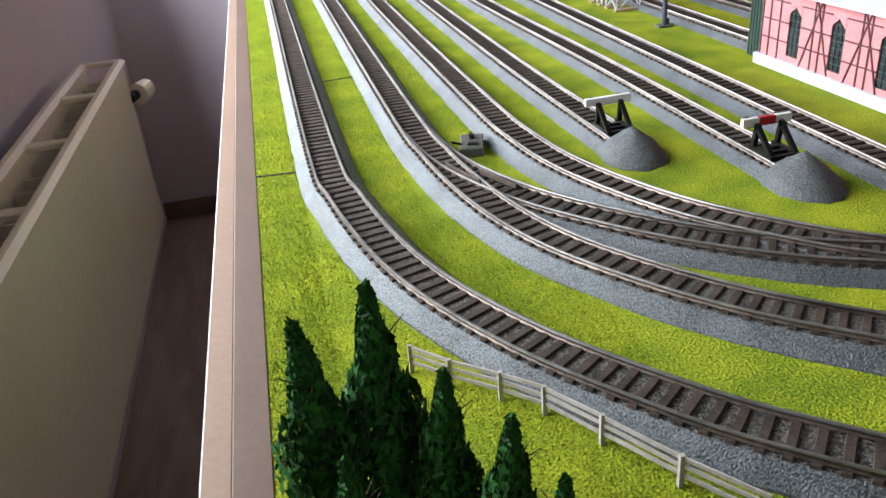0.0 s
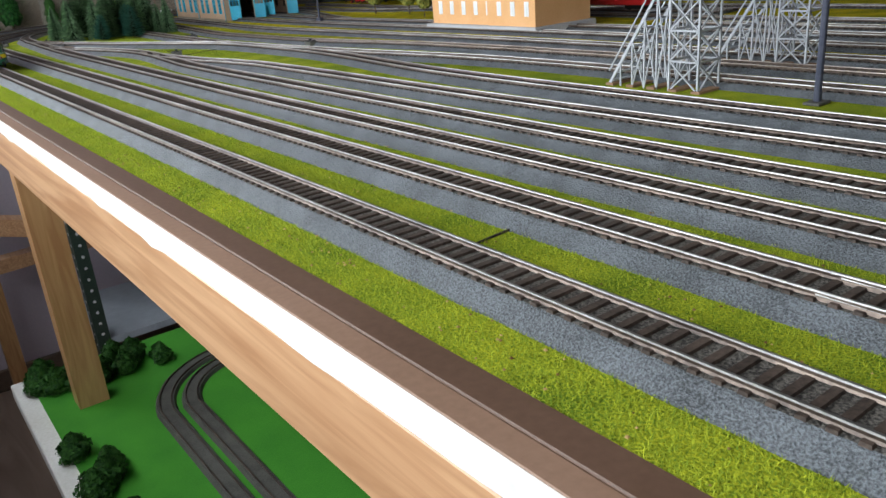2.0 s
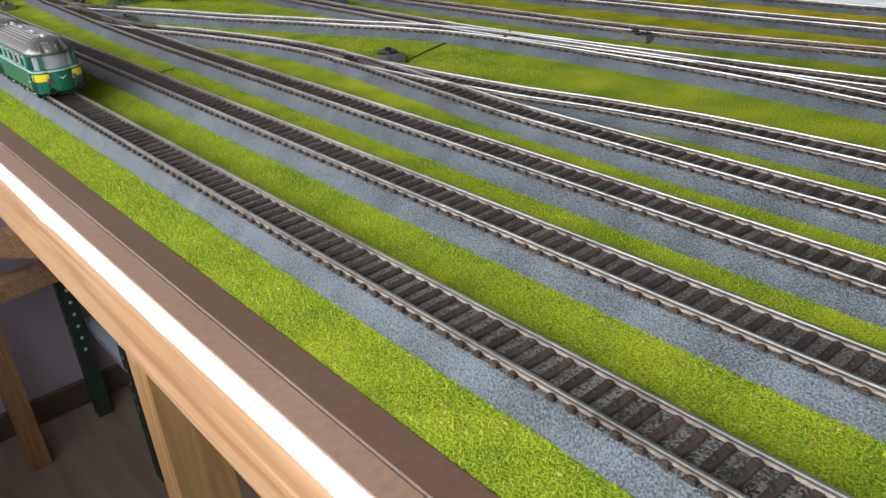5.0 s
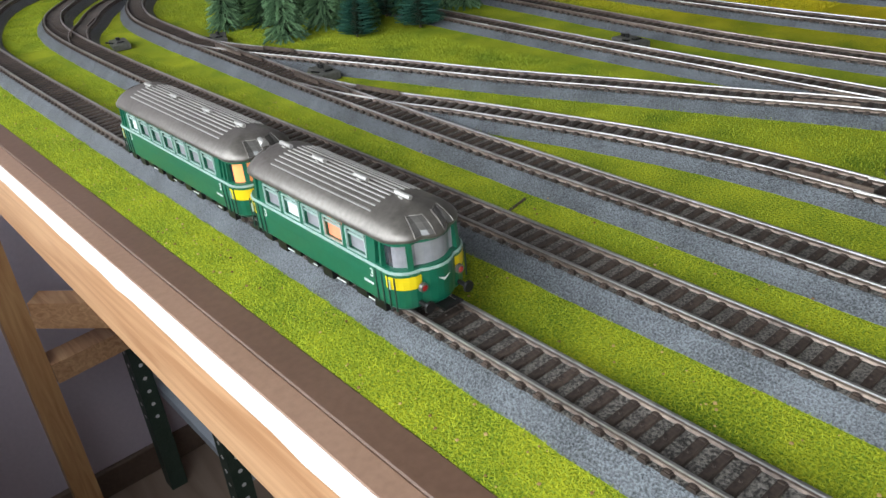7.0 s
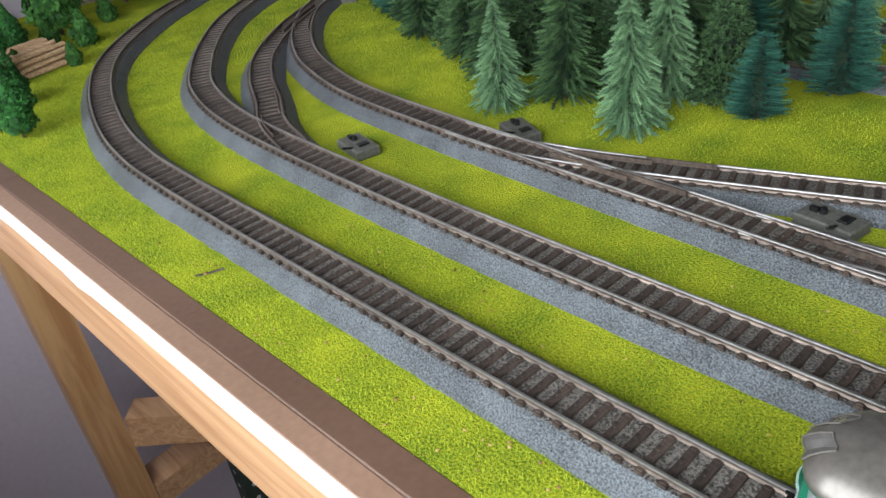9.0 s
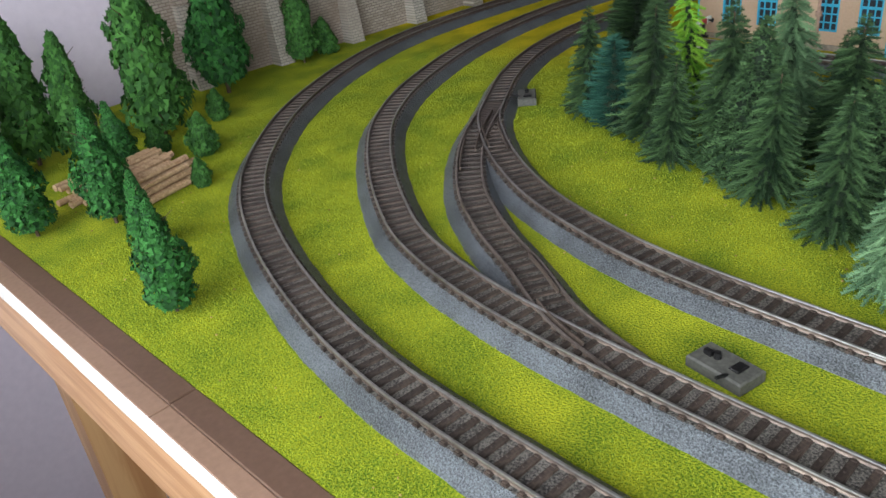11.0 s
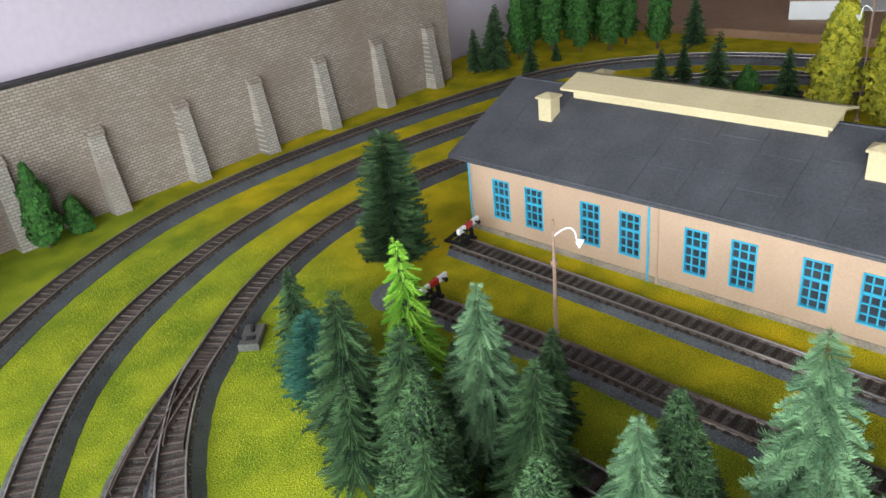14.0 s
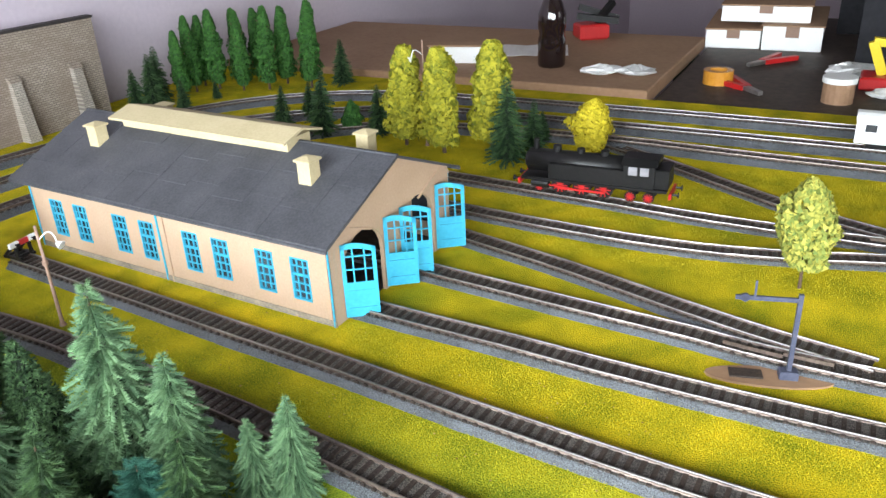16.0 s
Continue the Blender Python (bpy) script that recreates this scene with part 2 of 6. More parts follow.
WHITER = surface("white_enamel", (0.72, 0.72, 0.7), (0.8, 0.8, 0.78), 40, 400, 0.4, 0, 0.05, 0.0001)
RED = surface("red_enamel", (0.38, 0.012, 0.012), (0.5, 0.02, 0.02), 40, 400, 0.35, 0, 0.05, 0.0001)
HEAP = surface("ballast_heap", (0.030, 0.031, 0.034), (0.15, 0.155, 0.16), 60, 1000, 0.6, 0, 1.0, 0.001, 0.7)
STEELG = surface("grey_lattice", (0.34, 0.35, 0.37), (0.46, 0.47, 0.5), 60, 400, 0.55, 0, 0.1, 0.0001)
PINK = surface("pink_brick", (0.50, 0.16, 0.17), (0.62, 0.23, 0.23), 60, 500, 0.8, 0, 0.3, 0.0002)
TIMBER = surface("dark_timber", (0.06, 0.02, 0.024), (0.11, 0.04, 0.045), 60, 500, 0.7)
GREYROOF = surface("pale_grey_roof", (0.40, 0.40, 0.42), (0.52, 0.52, 0.54), 30, 400, 0.7, 0, 0.2, 0.0002)
PALEBASE = surface("pale_blue_plinth", (0.42, 0.46, 0.52), (0.52, 0.56, 0.62), 40, 400, 0.7)
DARKGREEN = surface("dark_green_gate", (0.012, 0.035, 0.024), (0.02, 0.05, 0.035), 40, 400, 0.6)
ORANGEW = surface("orange_plaster", (0.72, 0.38, 0.16), (0.8, 0.46, 0.22), 30, 400, 0.8)
POLEM = surface("weathered_pole", (0.22, 0.13, 0.09), (0.36, 0.24, 0.18), 60, 500, 0.7)
SIGNAL = surface("blue_grey_signal", (0.035, 0.04, 0.065), (0.07, 0.075, 0.11), 60, 400, 0.5)
CARD = surface("brown_card", (0.26, 0.15, 0.085), (0.34, 0.205, 0.12), 8, 120, 0.75)
DESKM = wood("brown_desk", (0.20, 0.10, 0.05), (0.27, 0.15, 0.08), (12, 2, 12), 0.4)
COLA = surface("dark_bottle", (0.008, 0.004, 0.004), (0.014, 0.008, 0.008), 20, 100, 0.08, 0, 0, coat=0.8)
FOIL = surface("crumpled_foil", (0.5, 0.5, 0.5), (0.78, 0.77, 0.75), 60, 300, 0.35, 0.4, 1.0, 0.002)
LOWGREEN = surface("bright_green_mat", (0.03, 0.19, 0.012), (0.06, 0.29, 0.02), 15, 600, 0.9, 0, 0.8, 0.0008)
ANGLE = surface("green_angle_steel", (0.035, 0.06, 0.045), (0.06, 0.09, 0.07), 30, 200, 0.5, 0.2)
DARK = surface("dark_cloth", (0.006, 0.006, 0.008), (0.016, 0.016, 0.02), 10, 100, 0.85)
AMBER = surface("amber_tape", (0.5, 0.2, 0.02), (0.6, 0.28, 0.04), 40, 200, 0.2, 0, 0, coat=0.5)


# ---- building helpers ----
class Shape:
    """Collects corners and faces of one mesh; k is the material's place in the part's list."""

    def __init__(self):
        self.v, self.f, self.k, self.weld = [], [], [], False

    def face(self, pts, k=0):
        b = len(self.v)
        self.v += [tuple(p) for p in pts]
        self.f.append(tuple(range(b, b + len(pts))))
        self.k.append(k)

    def box(self, a, b, k=0, bevel=0.0, m=None):
        (x0, y0, z0), (x1, y1, z1) = a, b
        if bevel:
            e = bevel
            rings = [[(x0 + e, y0 + e, z0), (x1 - e, y0 + e, z0), (x1 - e, y1 - e, z0), (x0 + e, y1 - e, z0)],
                     [(x0, y0, z0 + e), (x1, y0, z0 + e), (x1, y1, z0 + e), (x0, y1, z0 + e)],
                     [(x0, y0, z1 - e), (x1, y0, z1 - e), (x1, y1, z1 - e), (x0, y1, z1 - e)],
                     [(x0 + e, y0 + e, z1), (x1 - e, y0 + e, z1), (x1 - e, y1 - e, z1), (x0 + e, y1 - e, z1)]]
        else:
            rings = [[(x0, y0, z0), (x1, y0, z0), (x1, y1, z0), (x0, y1, z0)], [(x0, y0, z1), (x1, y0, z1), (x1, y1, z1), (x0, y1, z1)]]
        self.loft(rings, k, True, m)

    def loft(self, rings, k=0, caps=True, m=None, closed=True):
        b, n = len(self.v), len(rings[0])
        for r in rings:
            self.v += [tuple(m @ Vector(p)) if m else tuple(p) for p in r]
        for i in range(len(rings) - 1):
            for j in range(n if closed else n - 1):
                j2 = (j + 1) % n
                self.f.append((b + i * n + j, b + i * n + j2, b + (i + 1) * n + j2, b + (i + 1) * n + j))
                self.k.append(k)
        if caps:
            self.f.append(tuple(b + j for j in reversed(range(n))))
            self.f.append(tuple(b + (len(rings) - 1) * n + j for j in range(n)))
            self.k += [k, k]

    def rod(self, p, q, r0, r1=None, n=8, k=0):
        p, q = Vector(p), Vector(q)
        r1 = r0 if r1 is None else r1
        d = (q - p).normalized()
        u = d.orthogonal().normalized()
        w = d.cross(u)
        rings = [[c + r * (math.cos(a) * u + math.sin(a) * w) for a in (2 * math.pi * i / n for i in range(n))] for c, r in ((p, r0), (q, r1))]
        self.loft(rings, k)

    def bar(self, p, q, w, h, k=0):
        """A square bar from p to q."""
        p, q = Vector(p), Vector(q)
        d = (q - p).normalized()
        side = d.cross(Vector((0, 0, 1)))
        side = side.normalized() if side.length > 1e-4 else Vector((1, 0, 0))
        up = side.cross(d)
        rings = [[c + a * side * w / 2 + b * up * h / 2 for a, b in ((-1, -1), (1, -1), (1, 1), (-1, 1))] for c in (p, q)]
        self.loft(rings, k)

    def mesh(self, name, mats, smooth=False):
        me = bpy.data.meshes.new(name)
        if self.weld:
            at_, keep, new_v = [], {}, []
            for v in self.v:
                key = tuple(round(c, 6) for c in v)
                if key not in keep:
                    keep[key] = len(new_v)
                    new_v.append(v)
                at_.append(keep[key])
            self.v, self.f = new_v, [tuple(at_[i] for i in f) for f in self.f]
        me.from_pydata(self.v, [], self.f)
        for m in mats:
            me.materials.append(m)
        if len(mats) > 1:
            me.polygons.foreach_set("material_index", self.k)
        if smooth:
            me.polygons.foreach_set("use_smooth", [True] * len(self.f))
        me.update()
        return me


def part(name, shape, mats, parent=None, label="", smooth=False):
    mats = mats if isinstance(mats, (list, tuple)) else [mats]
    ob = new(name, shape.mesh(name, mats, smooth) if isinstance(shape, Shape) else shape)
    ob.parent = parent
    if label:
        ob["label"] = label
    return ob


def thing(name, label, category, group="", m=None):
    ob = tagged(new(name), label, category, group)
    ob.empty_display_size = 0.01
    if m:
        ob.matrix_basis = m
    return ob


def at(x, y, z=0.0, rz=0.0):
    return pose(x * S, y * S, z * S, 0, 0, rz)


def curve_through(pts, step=0.004):
    """A smooth line through plan points (plan units), cut into equal steps in metres."""
    p = [Vector((x * S, y * S)) for x, y in pts]
    p = [2 * p[0] - p[1]] + p + [2 * p[-1] - p[-2]]
    dense = []
    for i in range(1, len(p) - 2):
        a, b, c, d = p[i - 1], p[i], p[i + 1], p[i + 2]
        for j in range(40):
            t = j / 40
            dense.append(0.5 * (2 * b + (c - a) * t + (2 * a - 5 * b + 4 * c - d) * t * t + (3 * b - a - 3 * c + d) * t ** 3))
    dense.append(p[-2])
    gone = [0.0]
    for a, b in zip(dense, dense[1:]):
        gone.append(gone[-1] + (b - a).length)
    where = np.linspace(0, gone[-1], max(2, int(gone[-1] / step) + 1))
    xs, ys = np.interp(where, gone, [q.x for q in dense]), np.interp(where, gone, [q.y for q in dense])
    return [Vector((float(x), float(y))) for x, y in zip(xs, ys)]


# ---- room ----
X0, X1, Y0, Y1, ZF, ZC = -0.50, 4.4, -4.1, 1.675, -1.07, 1.6


def slab(name, a, b, mat, label, category):
    s = Shape()
    s.box(a, b)
    return tagged(part(name, s, mat), label, category, kind="structure")


slab("floor", (X0 - 0.1, Y0 - 0.1, ZF - 0.05), (X1 + 0.1, Y1 + 0.1, ZF), FLOORM, "dark brown wooden floor under the layout", "floor")
slab("ceiling", (X0 - 0.1, Y0 - 0.1, ZC), (X1 + 0.1, Y1 + 0.1, ZC + 0.05), CEILM, "plain unseen ceiling, darkened to cut bounced light", "ceiling")
slab("wall_north", (X0 - 0.1, Y1, ZF), (X1 + 0.1, Y1 + 0.1, ZC), WALLM, "pale lilac plastered wall behind the stone wall", "wall")
slab("wall_east", (X1, Y0, ZF), (X1 + 0.1, Y1, ZC), WALLM, "pale lilac plastered wall behind the workbench", "wall")


def wall_with_opening(name, along, fixed, lo, hi, w0, w1, z0, z1, out):
    """A wall with one window opening; along is the axis it runs on."""
    s = Shape()
    for a0, a1, b0, b1 in ((lo, w0, ZF, ZC), (w1, hi, ZF, ZC), (w0, w1, ZF, z0), (w0, w1, z1, ZC)):
        if along == "y":
            s.box((min(fixed, fixed + out), a0, b0), (max(fixed, fixed + out), a1, b1))
        else:
            s.box((a0, min(fixed, fixed + out), b0), (a1, max(fixed, fixed + out), b1))
    return tagged(part(name, s, WALLM), "pale lilac plastered wall with a window", "wall", kind="structure")


wall_with_opening("wall_west", "y", X0, Y0, Y1, -1.15, 1.45, 0.08, 0.74, -0.1)
wall_with_opening("wall_south", "x", Y0, X0, X1, 0.0, 1.6, 0.25, 1.3, -0.1)


def window(name, m, w, h):
    win = thing(name, "white window with two panes letting in daylight", "window", m=m)
    win["kind"] = "structure"
    s = Shape()
    t = 0.05
    for a, b in (((0, 0, 0), (w, 0.06, t)), ((0, 0, h - t), (w, 0.06, h)), ((0, 0, t), (t, 0.06, h - t)), ((w - t, 0, t), (w, 0.06, h - t)), ((w / 2 - t / 2, 0, t), (w / 2 + t / 2, 0.06, h - t))):
        s.box(a, b, 0, 0.004)
    part("window_frame", s, WHITEP, win)
    g = Shape()
    for x0, x1 in ((t, w / 2 - t / 2), (w / 2 + t / 2, w - t)):
        g.box((x0, 0.025, t), (x1, 0.03, h - t))
    pane = part("pane", g, glass("window_glass"), win)
    pane.visible_shadow = False
    s = Shape()
    s.box((-0.04, -0.16, -0.03), (w + 0.04, 0.05, 0), 0, 0.006)
    part("window_sill", s, WHITEP, win)
    return win


window("window_1", pose(X0 - 0.02, -1.15, 0.08, 0, 0, 90), 2.6, 0.66)
window("window_2", pose(1.6, Y0 - 0.02, 0.25, 0, 0, 180), 1.6, 1.05)
s = Shape()
s.box((X0, Y1 - 0.014, ZF), (X1, Y1, ZF + 0.07), 0, 0.003)
tagged(part("baseboard", s, surface("brown_skirting", (0.12, 0.08, 0.06), (0.17, 0.115, 0.085), 8, 100, 0.5)), "brown wooden skirting board along the lilac wall", "baseboard", kind="structure")


def radiator():
    r = thing("radiator", "cream enamelled panel radiator under the window", "radiator", m=pose(-0.425, -1.9, -0.63))
    s = Shape()
    L, H = 2.50, 0.41
    for x in (0.0, 0.085):
        s.box((x, 0, 0), (x + 0.018, L, H), 0, 0.006)
    part("panel", s, CREAM, r)
    for i in range(40):
        s = Shape()
        s.box((0.02, 0.03 + i * L / 40, 0.03), (0.083, 0.034 + i * L / 40, H - 0.03))
        part("fin", s, CREAM, r)
    s = Shape()
    for x in (0.0, 0.088):
        s.box((x - 0.004, -0.003, H - 0.012), (x + 0.022, L + 0.003, H + 0.012), 0, 0.008)
    for i in range(9):
        s.box((0.018, 0.1 + i * 0.3, H - 0.005), (0.088, 0.125 + i * 0.3, H + 0.006), 0, 0.002)
    part("top_grille", s, CREAM, r)
    s = Shape()
    s.rod((0.10, L - 0.004, H - 0.085), (0.113, L + 0.05, H - 0.085), 0.012, n=12, k=1)
    s.rod((0.113, L + 0.03, H - 0.085), (0.128, L + 0.085, H - 0.085), 0.026, 0.023, 18, 0)
    part("valve", s, [CREAM, BLACKP], r, "cream thermostat knob")


radiator()

# ---- layout table ----
TX1 = 24.7 * S
YA, YB = -27 * S, 30.2 * S
table = thing("layout_table", "pine framed table carrying the model railway layout", "table")
s = Shape()
s.box((-0.003, YA, -0.03), (TX1, YB, -0.004))
part("top_board", s, DESKM, table)
s = Shape()
s.box((-0.0240, YA, -0.061), (-0.0065, YB, -0.0150), 0, 0.0015)
part("front_board", s, PINE, table, "planed pine front board")
rng = random.Random(4)
s = Shape()
nseg = 150
rings = []
for i in range(nseg + 1):
    y = YA + (YB - YA) * i / nseg
    low = -0.0146 - 0.0006 * math.sin(i * 0.7) - rng.uniform(0, 0.0010) - (0.0022 if rng.random() < 0.06 else 0.0)
    rings.append([(-0.0246, y, low), (-0.0240, y, low), (-0.0240, y, -0.0008), (-0.0243, y, -0.0008), (-0.0246, y, -0.0012)])
s.loft(rings)
part("white_edge", s, WHITEP, table, "white painted edge, ragged along the bottom")
s = Shape()
s.box((-0.0240, YA, -0.0150), (-0.0232, YB, -0.0125))
part("edge_backing", s, PINE, table)
for y0, y1 in ((YA, 20.98 * S), (20.995 * S, YB)):
    s = Shape()
    s.box((-0.0240, y0, -0.012), (-0.0137, y1, -0.0002), 0, 0.0004)
    part("edge_trim", s, TAN, table, "light brown laminate strip")
    s = Shape()
    s.box((-0.0137, y0, -0.012), (0.0002, y1, 0.0006), 0, 0.0006)
    part("edge_trim", s, BROWN, table, "dark brown laminate strip")
for y in (-22.0, 5.05, 27.5):
    s = Shape()
    s.box((0.012, y * S - 0.019, ZF), (0.056, y * S + 0.019, -0.031), 0, 0.002)
    part("leg", s, PINEUP, table)
for y in (5.05, 27.5):
    s = Shape()
    s.bar((0.056, y * S, -0.62), (1.2, y * S + 0.05, -0.60), 0.05, 0.04)
    part("rail", s, PINE, table)
s = Shape()
s.bar((0.07, 27.4 * S, -0.50), (0.34, 22.8 * S, -0.52), 0.04, 0.05)
part("brace", s, PINE, table)

s = Shape()
s.box((-0.0002, YA, -0.004), (TX1, YB, 0.0))
tagged(part("ground", s, GRASS), "yellow-green static grass sheet over the layout", "grass", kind="structure")


for x0, x1, y0, tilt in ((0.0, 0.46, -16.03, -0.06), (1.15, 1.66, -12.2, 0.05), (0.19, 0.42, 16.95, -0.12), (2.3, 2.7, 7.9, 0.1), (5.1, 6.5, 5.2, 0.5)):
    s = Shape()
    s.loft([[(x * S, (y0 + tilt * f) * S - 0.0007, 0.0003), (x * S, (y0 + tilt * f) * S + 0.0007, 0.0003), (x * S, (y0 + tilt * f) * S + 0.0004, 0.0011), (x * S, (y0 + tilt * f) * S - 0.0004, 0.0011)] for x, f in ((x0, 0), ((x0 * 0.6 + x1 * 0.4), 0.5), (x1, 1))])
    tagged(part("grass_seam", s, SLEEPER), "dark open seam between two grass sheets", "seam", kind="structure")


# ---- tracks ----
def loop_offset(line, i):
    a, b = line[max(i - 1, 0)], line[min(i + 1, len(line) - 1)]
    d = (b - a).normalized()
    return d, Vector((d.y, -d.x))


SLEEP = Shape()
SLEEP.loft([[(-0.0114, -0.0017, 0.0), (0.0114, -0.0017, 0.0), (0.0114, 0.0017, 0.0), (-0.0114, 0.0017, 0.0)],
            [(-0.0112, -0.00145, 0.0012), (0.0112, -0.00145, 0.0012), (0.0112, 0.00145, 0.0012), (-0.0112, 0.00145, 0.0012)]])
for dx in (-0.0101, -0.0071, 0.0071, 0.0101):
    SLEEP.box((dx - 0.0006, -0.0009, 0.0009), (dx + 0.0006, 0.0009, 0.0017))
SLEEP.rod((0, 0, 0.001), (0, 0, 0.0018), 0.0006, 0.0004, 5)
SLEEP_MESH = SLEEP.mesh("sleeper", [SLEEPER])
track_no = [0]


def track(pts, label, drop=0.0, near=None, rail=RAIL, checks=()):
    """A model track on a grey bed: near is the stretch of plan y whose sleepers are separate."""
    track_no[0] += 1
    z = -drop * 0.00035
    line = curve_through(pts)
    t = thing("railway_track", label, "track", "model railway tracks")
    # bed
    jag = random.Random(track_no[0])
    prof = [(-0.0190, -0.001), (-0.0184, 0.0010), (-0.0122, 0.0068), (-0.0112, 0.0074), (0.0112, 0.0074), (0.0122, 0.0068), (0.0184, 0.0010), (0.0190, -0.001)]
    rings = []
    for i in range(0, len(line), 2):
        d, n = loop_offset(line, i)
        w = 1 + jag.uniform(-0.02, 0.02)
        rings.append([(line[i].x + n.x * a * w, line[i].y + n.y * a * w, b + z) for a, b in prof])
    s = Shape()
    s.loft(rings, 0, True, None, True)
    s.k = [1 if (q % 8) == 3 and q < (len(rings) - 1) * 8 else 0 for q in range(len(s.f))]
    part("roadbed", s, [BALLAST, INFILL], t, "grey granular roadbed")
    # rails
    for side in (-1, 1):
        rings = []
        for i in range(len(line)):
            d, n = loop_offset(line, i)
            rings.append([(line[i].x + n.x * (side * 0.0086 + a), line[i].y + n.y * (side * 0.0086 + a), b + z) for a, b in
                          ((-0.0009, 0.0082), (0.0009, 0.0082), (0.0004, 0.0090), (0.0007, 0.0102), (0.0005, 0.0108), (-0.0005, 0.0108), (-0.0007, 0.0102), (-0.0004, 0.0090))])
        s = Shape()
        s.loft(rings)
        s.k = [1 if q % 8 in (3, 4, 5) and q < (len(rings) - 1) * 8 else 0 for q in range(len(s.f))]
        part("rail", s, [RAILDARK, rail], t, "")
    if checks:
        check_rails(t, line, checks)
    # sleepers
    rest, count, acc = Shape(), 0, 0.0
    step = 0.0080
    idx = 0.0
    while idx < len(line) - 1:
        i = int(idx)
        c = line[i].lerp(line[min(i + 1, len(line) - 1)], idx - i)
        d, n = loop_offset(line, i)
        m = Matrix(((n.x, d.x, 0, c.x), (n.y, d.y, 0, c.y), (0, 0, 1, 0.0073 + z), (0, 0, 0, 1)))
        if near and near[0] < c.y / S < near[1] and count < 300:
            ob = new("sleeper", SLEEP_MESH)
            ob.parent = t
            ob.matrix_basis = m
            count += 1
        else:
            b = len(rest.v)
            rest.v += [tuple(m @ Vector(v)) for v in SLEEP.v[:8]]
            rest.f += [tuple(b + j for j in f) for f in SLEEP.f[:6]]
        idx += step / 0.004
    if rest.f:
        tagged(part("sleeper_row", rest, SLEEPER, t), kind="stuff")
    return t


def check_rails(t, line, spans):
    """Short dark guard rails inside the running rails; spans: (from, to, side) in plan y."""
    for y0, y1, side, off in spans:
        rings = []
        for i in range(len(line)):
            if rings and not y0 < line[i].y / S < y1:
                break
            if y0 < line[i].y / S < y1:
                d, n = loop_offset(line, i)
                rings.append([(line[i].x + n.x * (side * off + a), line[i].y + n.y * (side * off + a), b) for a, b in ((-0.0005, 0.0078), (0.0005, 0.0078), (0.0004, 0.0106), (-0.0004, 0.0106))])
        if len(rings) > 2:
            s = Shape()
            s.loft(rings)
            part("check_rail", s, RAILDARK, t, "dark guard rail")


def motor(x, y, rz, label="black box of a point motor beside the track"):
    mo = thing("point_motor", label, "point motor", "point motors", at(x, y, 0, rz))
    s = Shape()
    s.box((-0.014, -0.0078, 0), (0.014, 0.0078, 0.0065), 0, 0.0008)
    part("case", s, MOTOR, mo)
    s = Shape()
    s.box((-0.009, -0.004, 0.0064), (-0.004, 0.003, 0.0078), 0, 0.0005)
    s.rod((0.004, 0.0, 0.006), (0.004, 0.0, 0.0095), 0.0018, 0.0015, 10)
    s.box((0.006, -0.0005, 0.006), (0.010, 0.0018, 0.0088))
    part("lever", s, BLACKP, mo)
    s = Shape()
    s.bar((-0.006, 0.006, 0.0065), (-0.006, 0.013, 0.0085), 0.0012, 0.0012)
    part("rod", s, BLACKP, mo)
    return mo


track([(3.9, -22.75), (3.08, -22.03), (2.52, -21.45), (1.78, -20.4), (1.22, -19.1), (0.9, -17.4), (0.8, -15.8), (0.8, -8), (0.8, 2), (0.82, 10), (0.85, 15), (0.92, 18.65), (1.05, 20.07), (1.34, 21.3), (1.8, 22.6), (2.43, 23.85), (3.3, 24.95), (4.7, 26.2), (6.5, 27.25), (8.46, 27.95), (10.5, 28.15), (13, 28.0), (15.2, 27.65), (17.5, 27.1), (19.5, 26.4), (21.2, 24.9), (22.4, 22.6), (22.9, 19), (23.05, 14), (23.05, 8), (23.0, -4)],
      "outer main line with steel rails along the table edge", 0, (-3, 22), RAIL)
track([(4.8, -21.75), (4.1, -21.15), (3.5, -20.58), (2.97, -19.88), (2.5, -19.02), (2.2, -17.95), (2.03, -16.5), (1.97, -14.6), (1.98, -5), (2.0, 5), (2.03, 12), (2.08, 16), (2.25, 19.23), (2.62, 20.96), (3.2, 22.1), (4.15, 23.4), (5.2, 24.45), (6.76, 25.4), (9.08, 26.2), (11.9, 26.5), (14.4, 26.2), (16.6, 25.6), (18.7, 24.6), (20.4, 22.6), (21.4, 20), (21.6, 15), (21.6, 8), (21.6, -4)],
      "second main line with steel rails on grey bed", 1, (-3, 22), RAIL)
track([(5.9, -20.95), (4.9, -20.2), (4.4, -19.7), (3.8, -18.86), (3.3, -17.6), (3.1, -16.4), (3.04, -15), (3.0, -10), (3.01, -3), (3.1, 4), (3.15, 8.5), (3.2, 10.5), (3.27, 12.3), (3.35, 13.8), (3.43, 15.4), (3.54, 17.3), (3.68, 18.8), (3.93, 19.86), (4.33, 20.9), (5.0, 21.98), (5.83, 22.93), (6.5, 23.42)],
      "third track curving round the fir trees", 2, (-3, 22), RAIL, ((22.1, 22.9, -1, 0.0062), (22.0, 22.8, 1, 0.0062), (14.0, 14.9, 1, 0.0062), (14.6, 15.6, 1, 0.003), (11.6, 12.4, 1, 0.0062), (12.3, 13.0, 1, 0.003)))
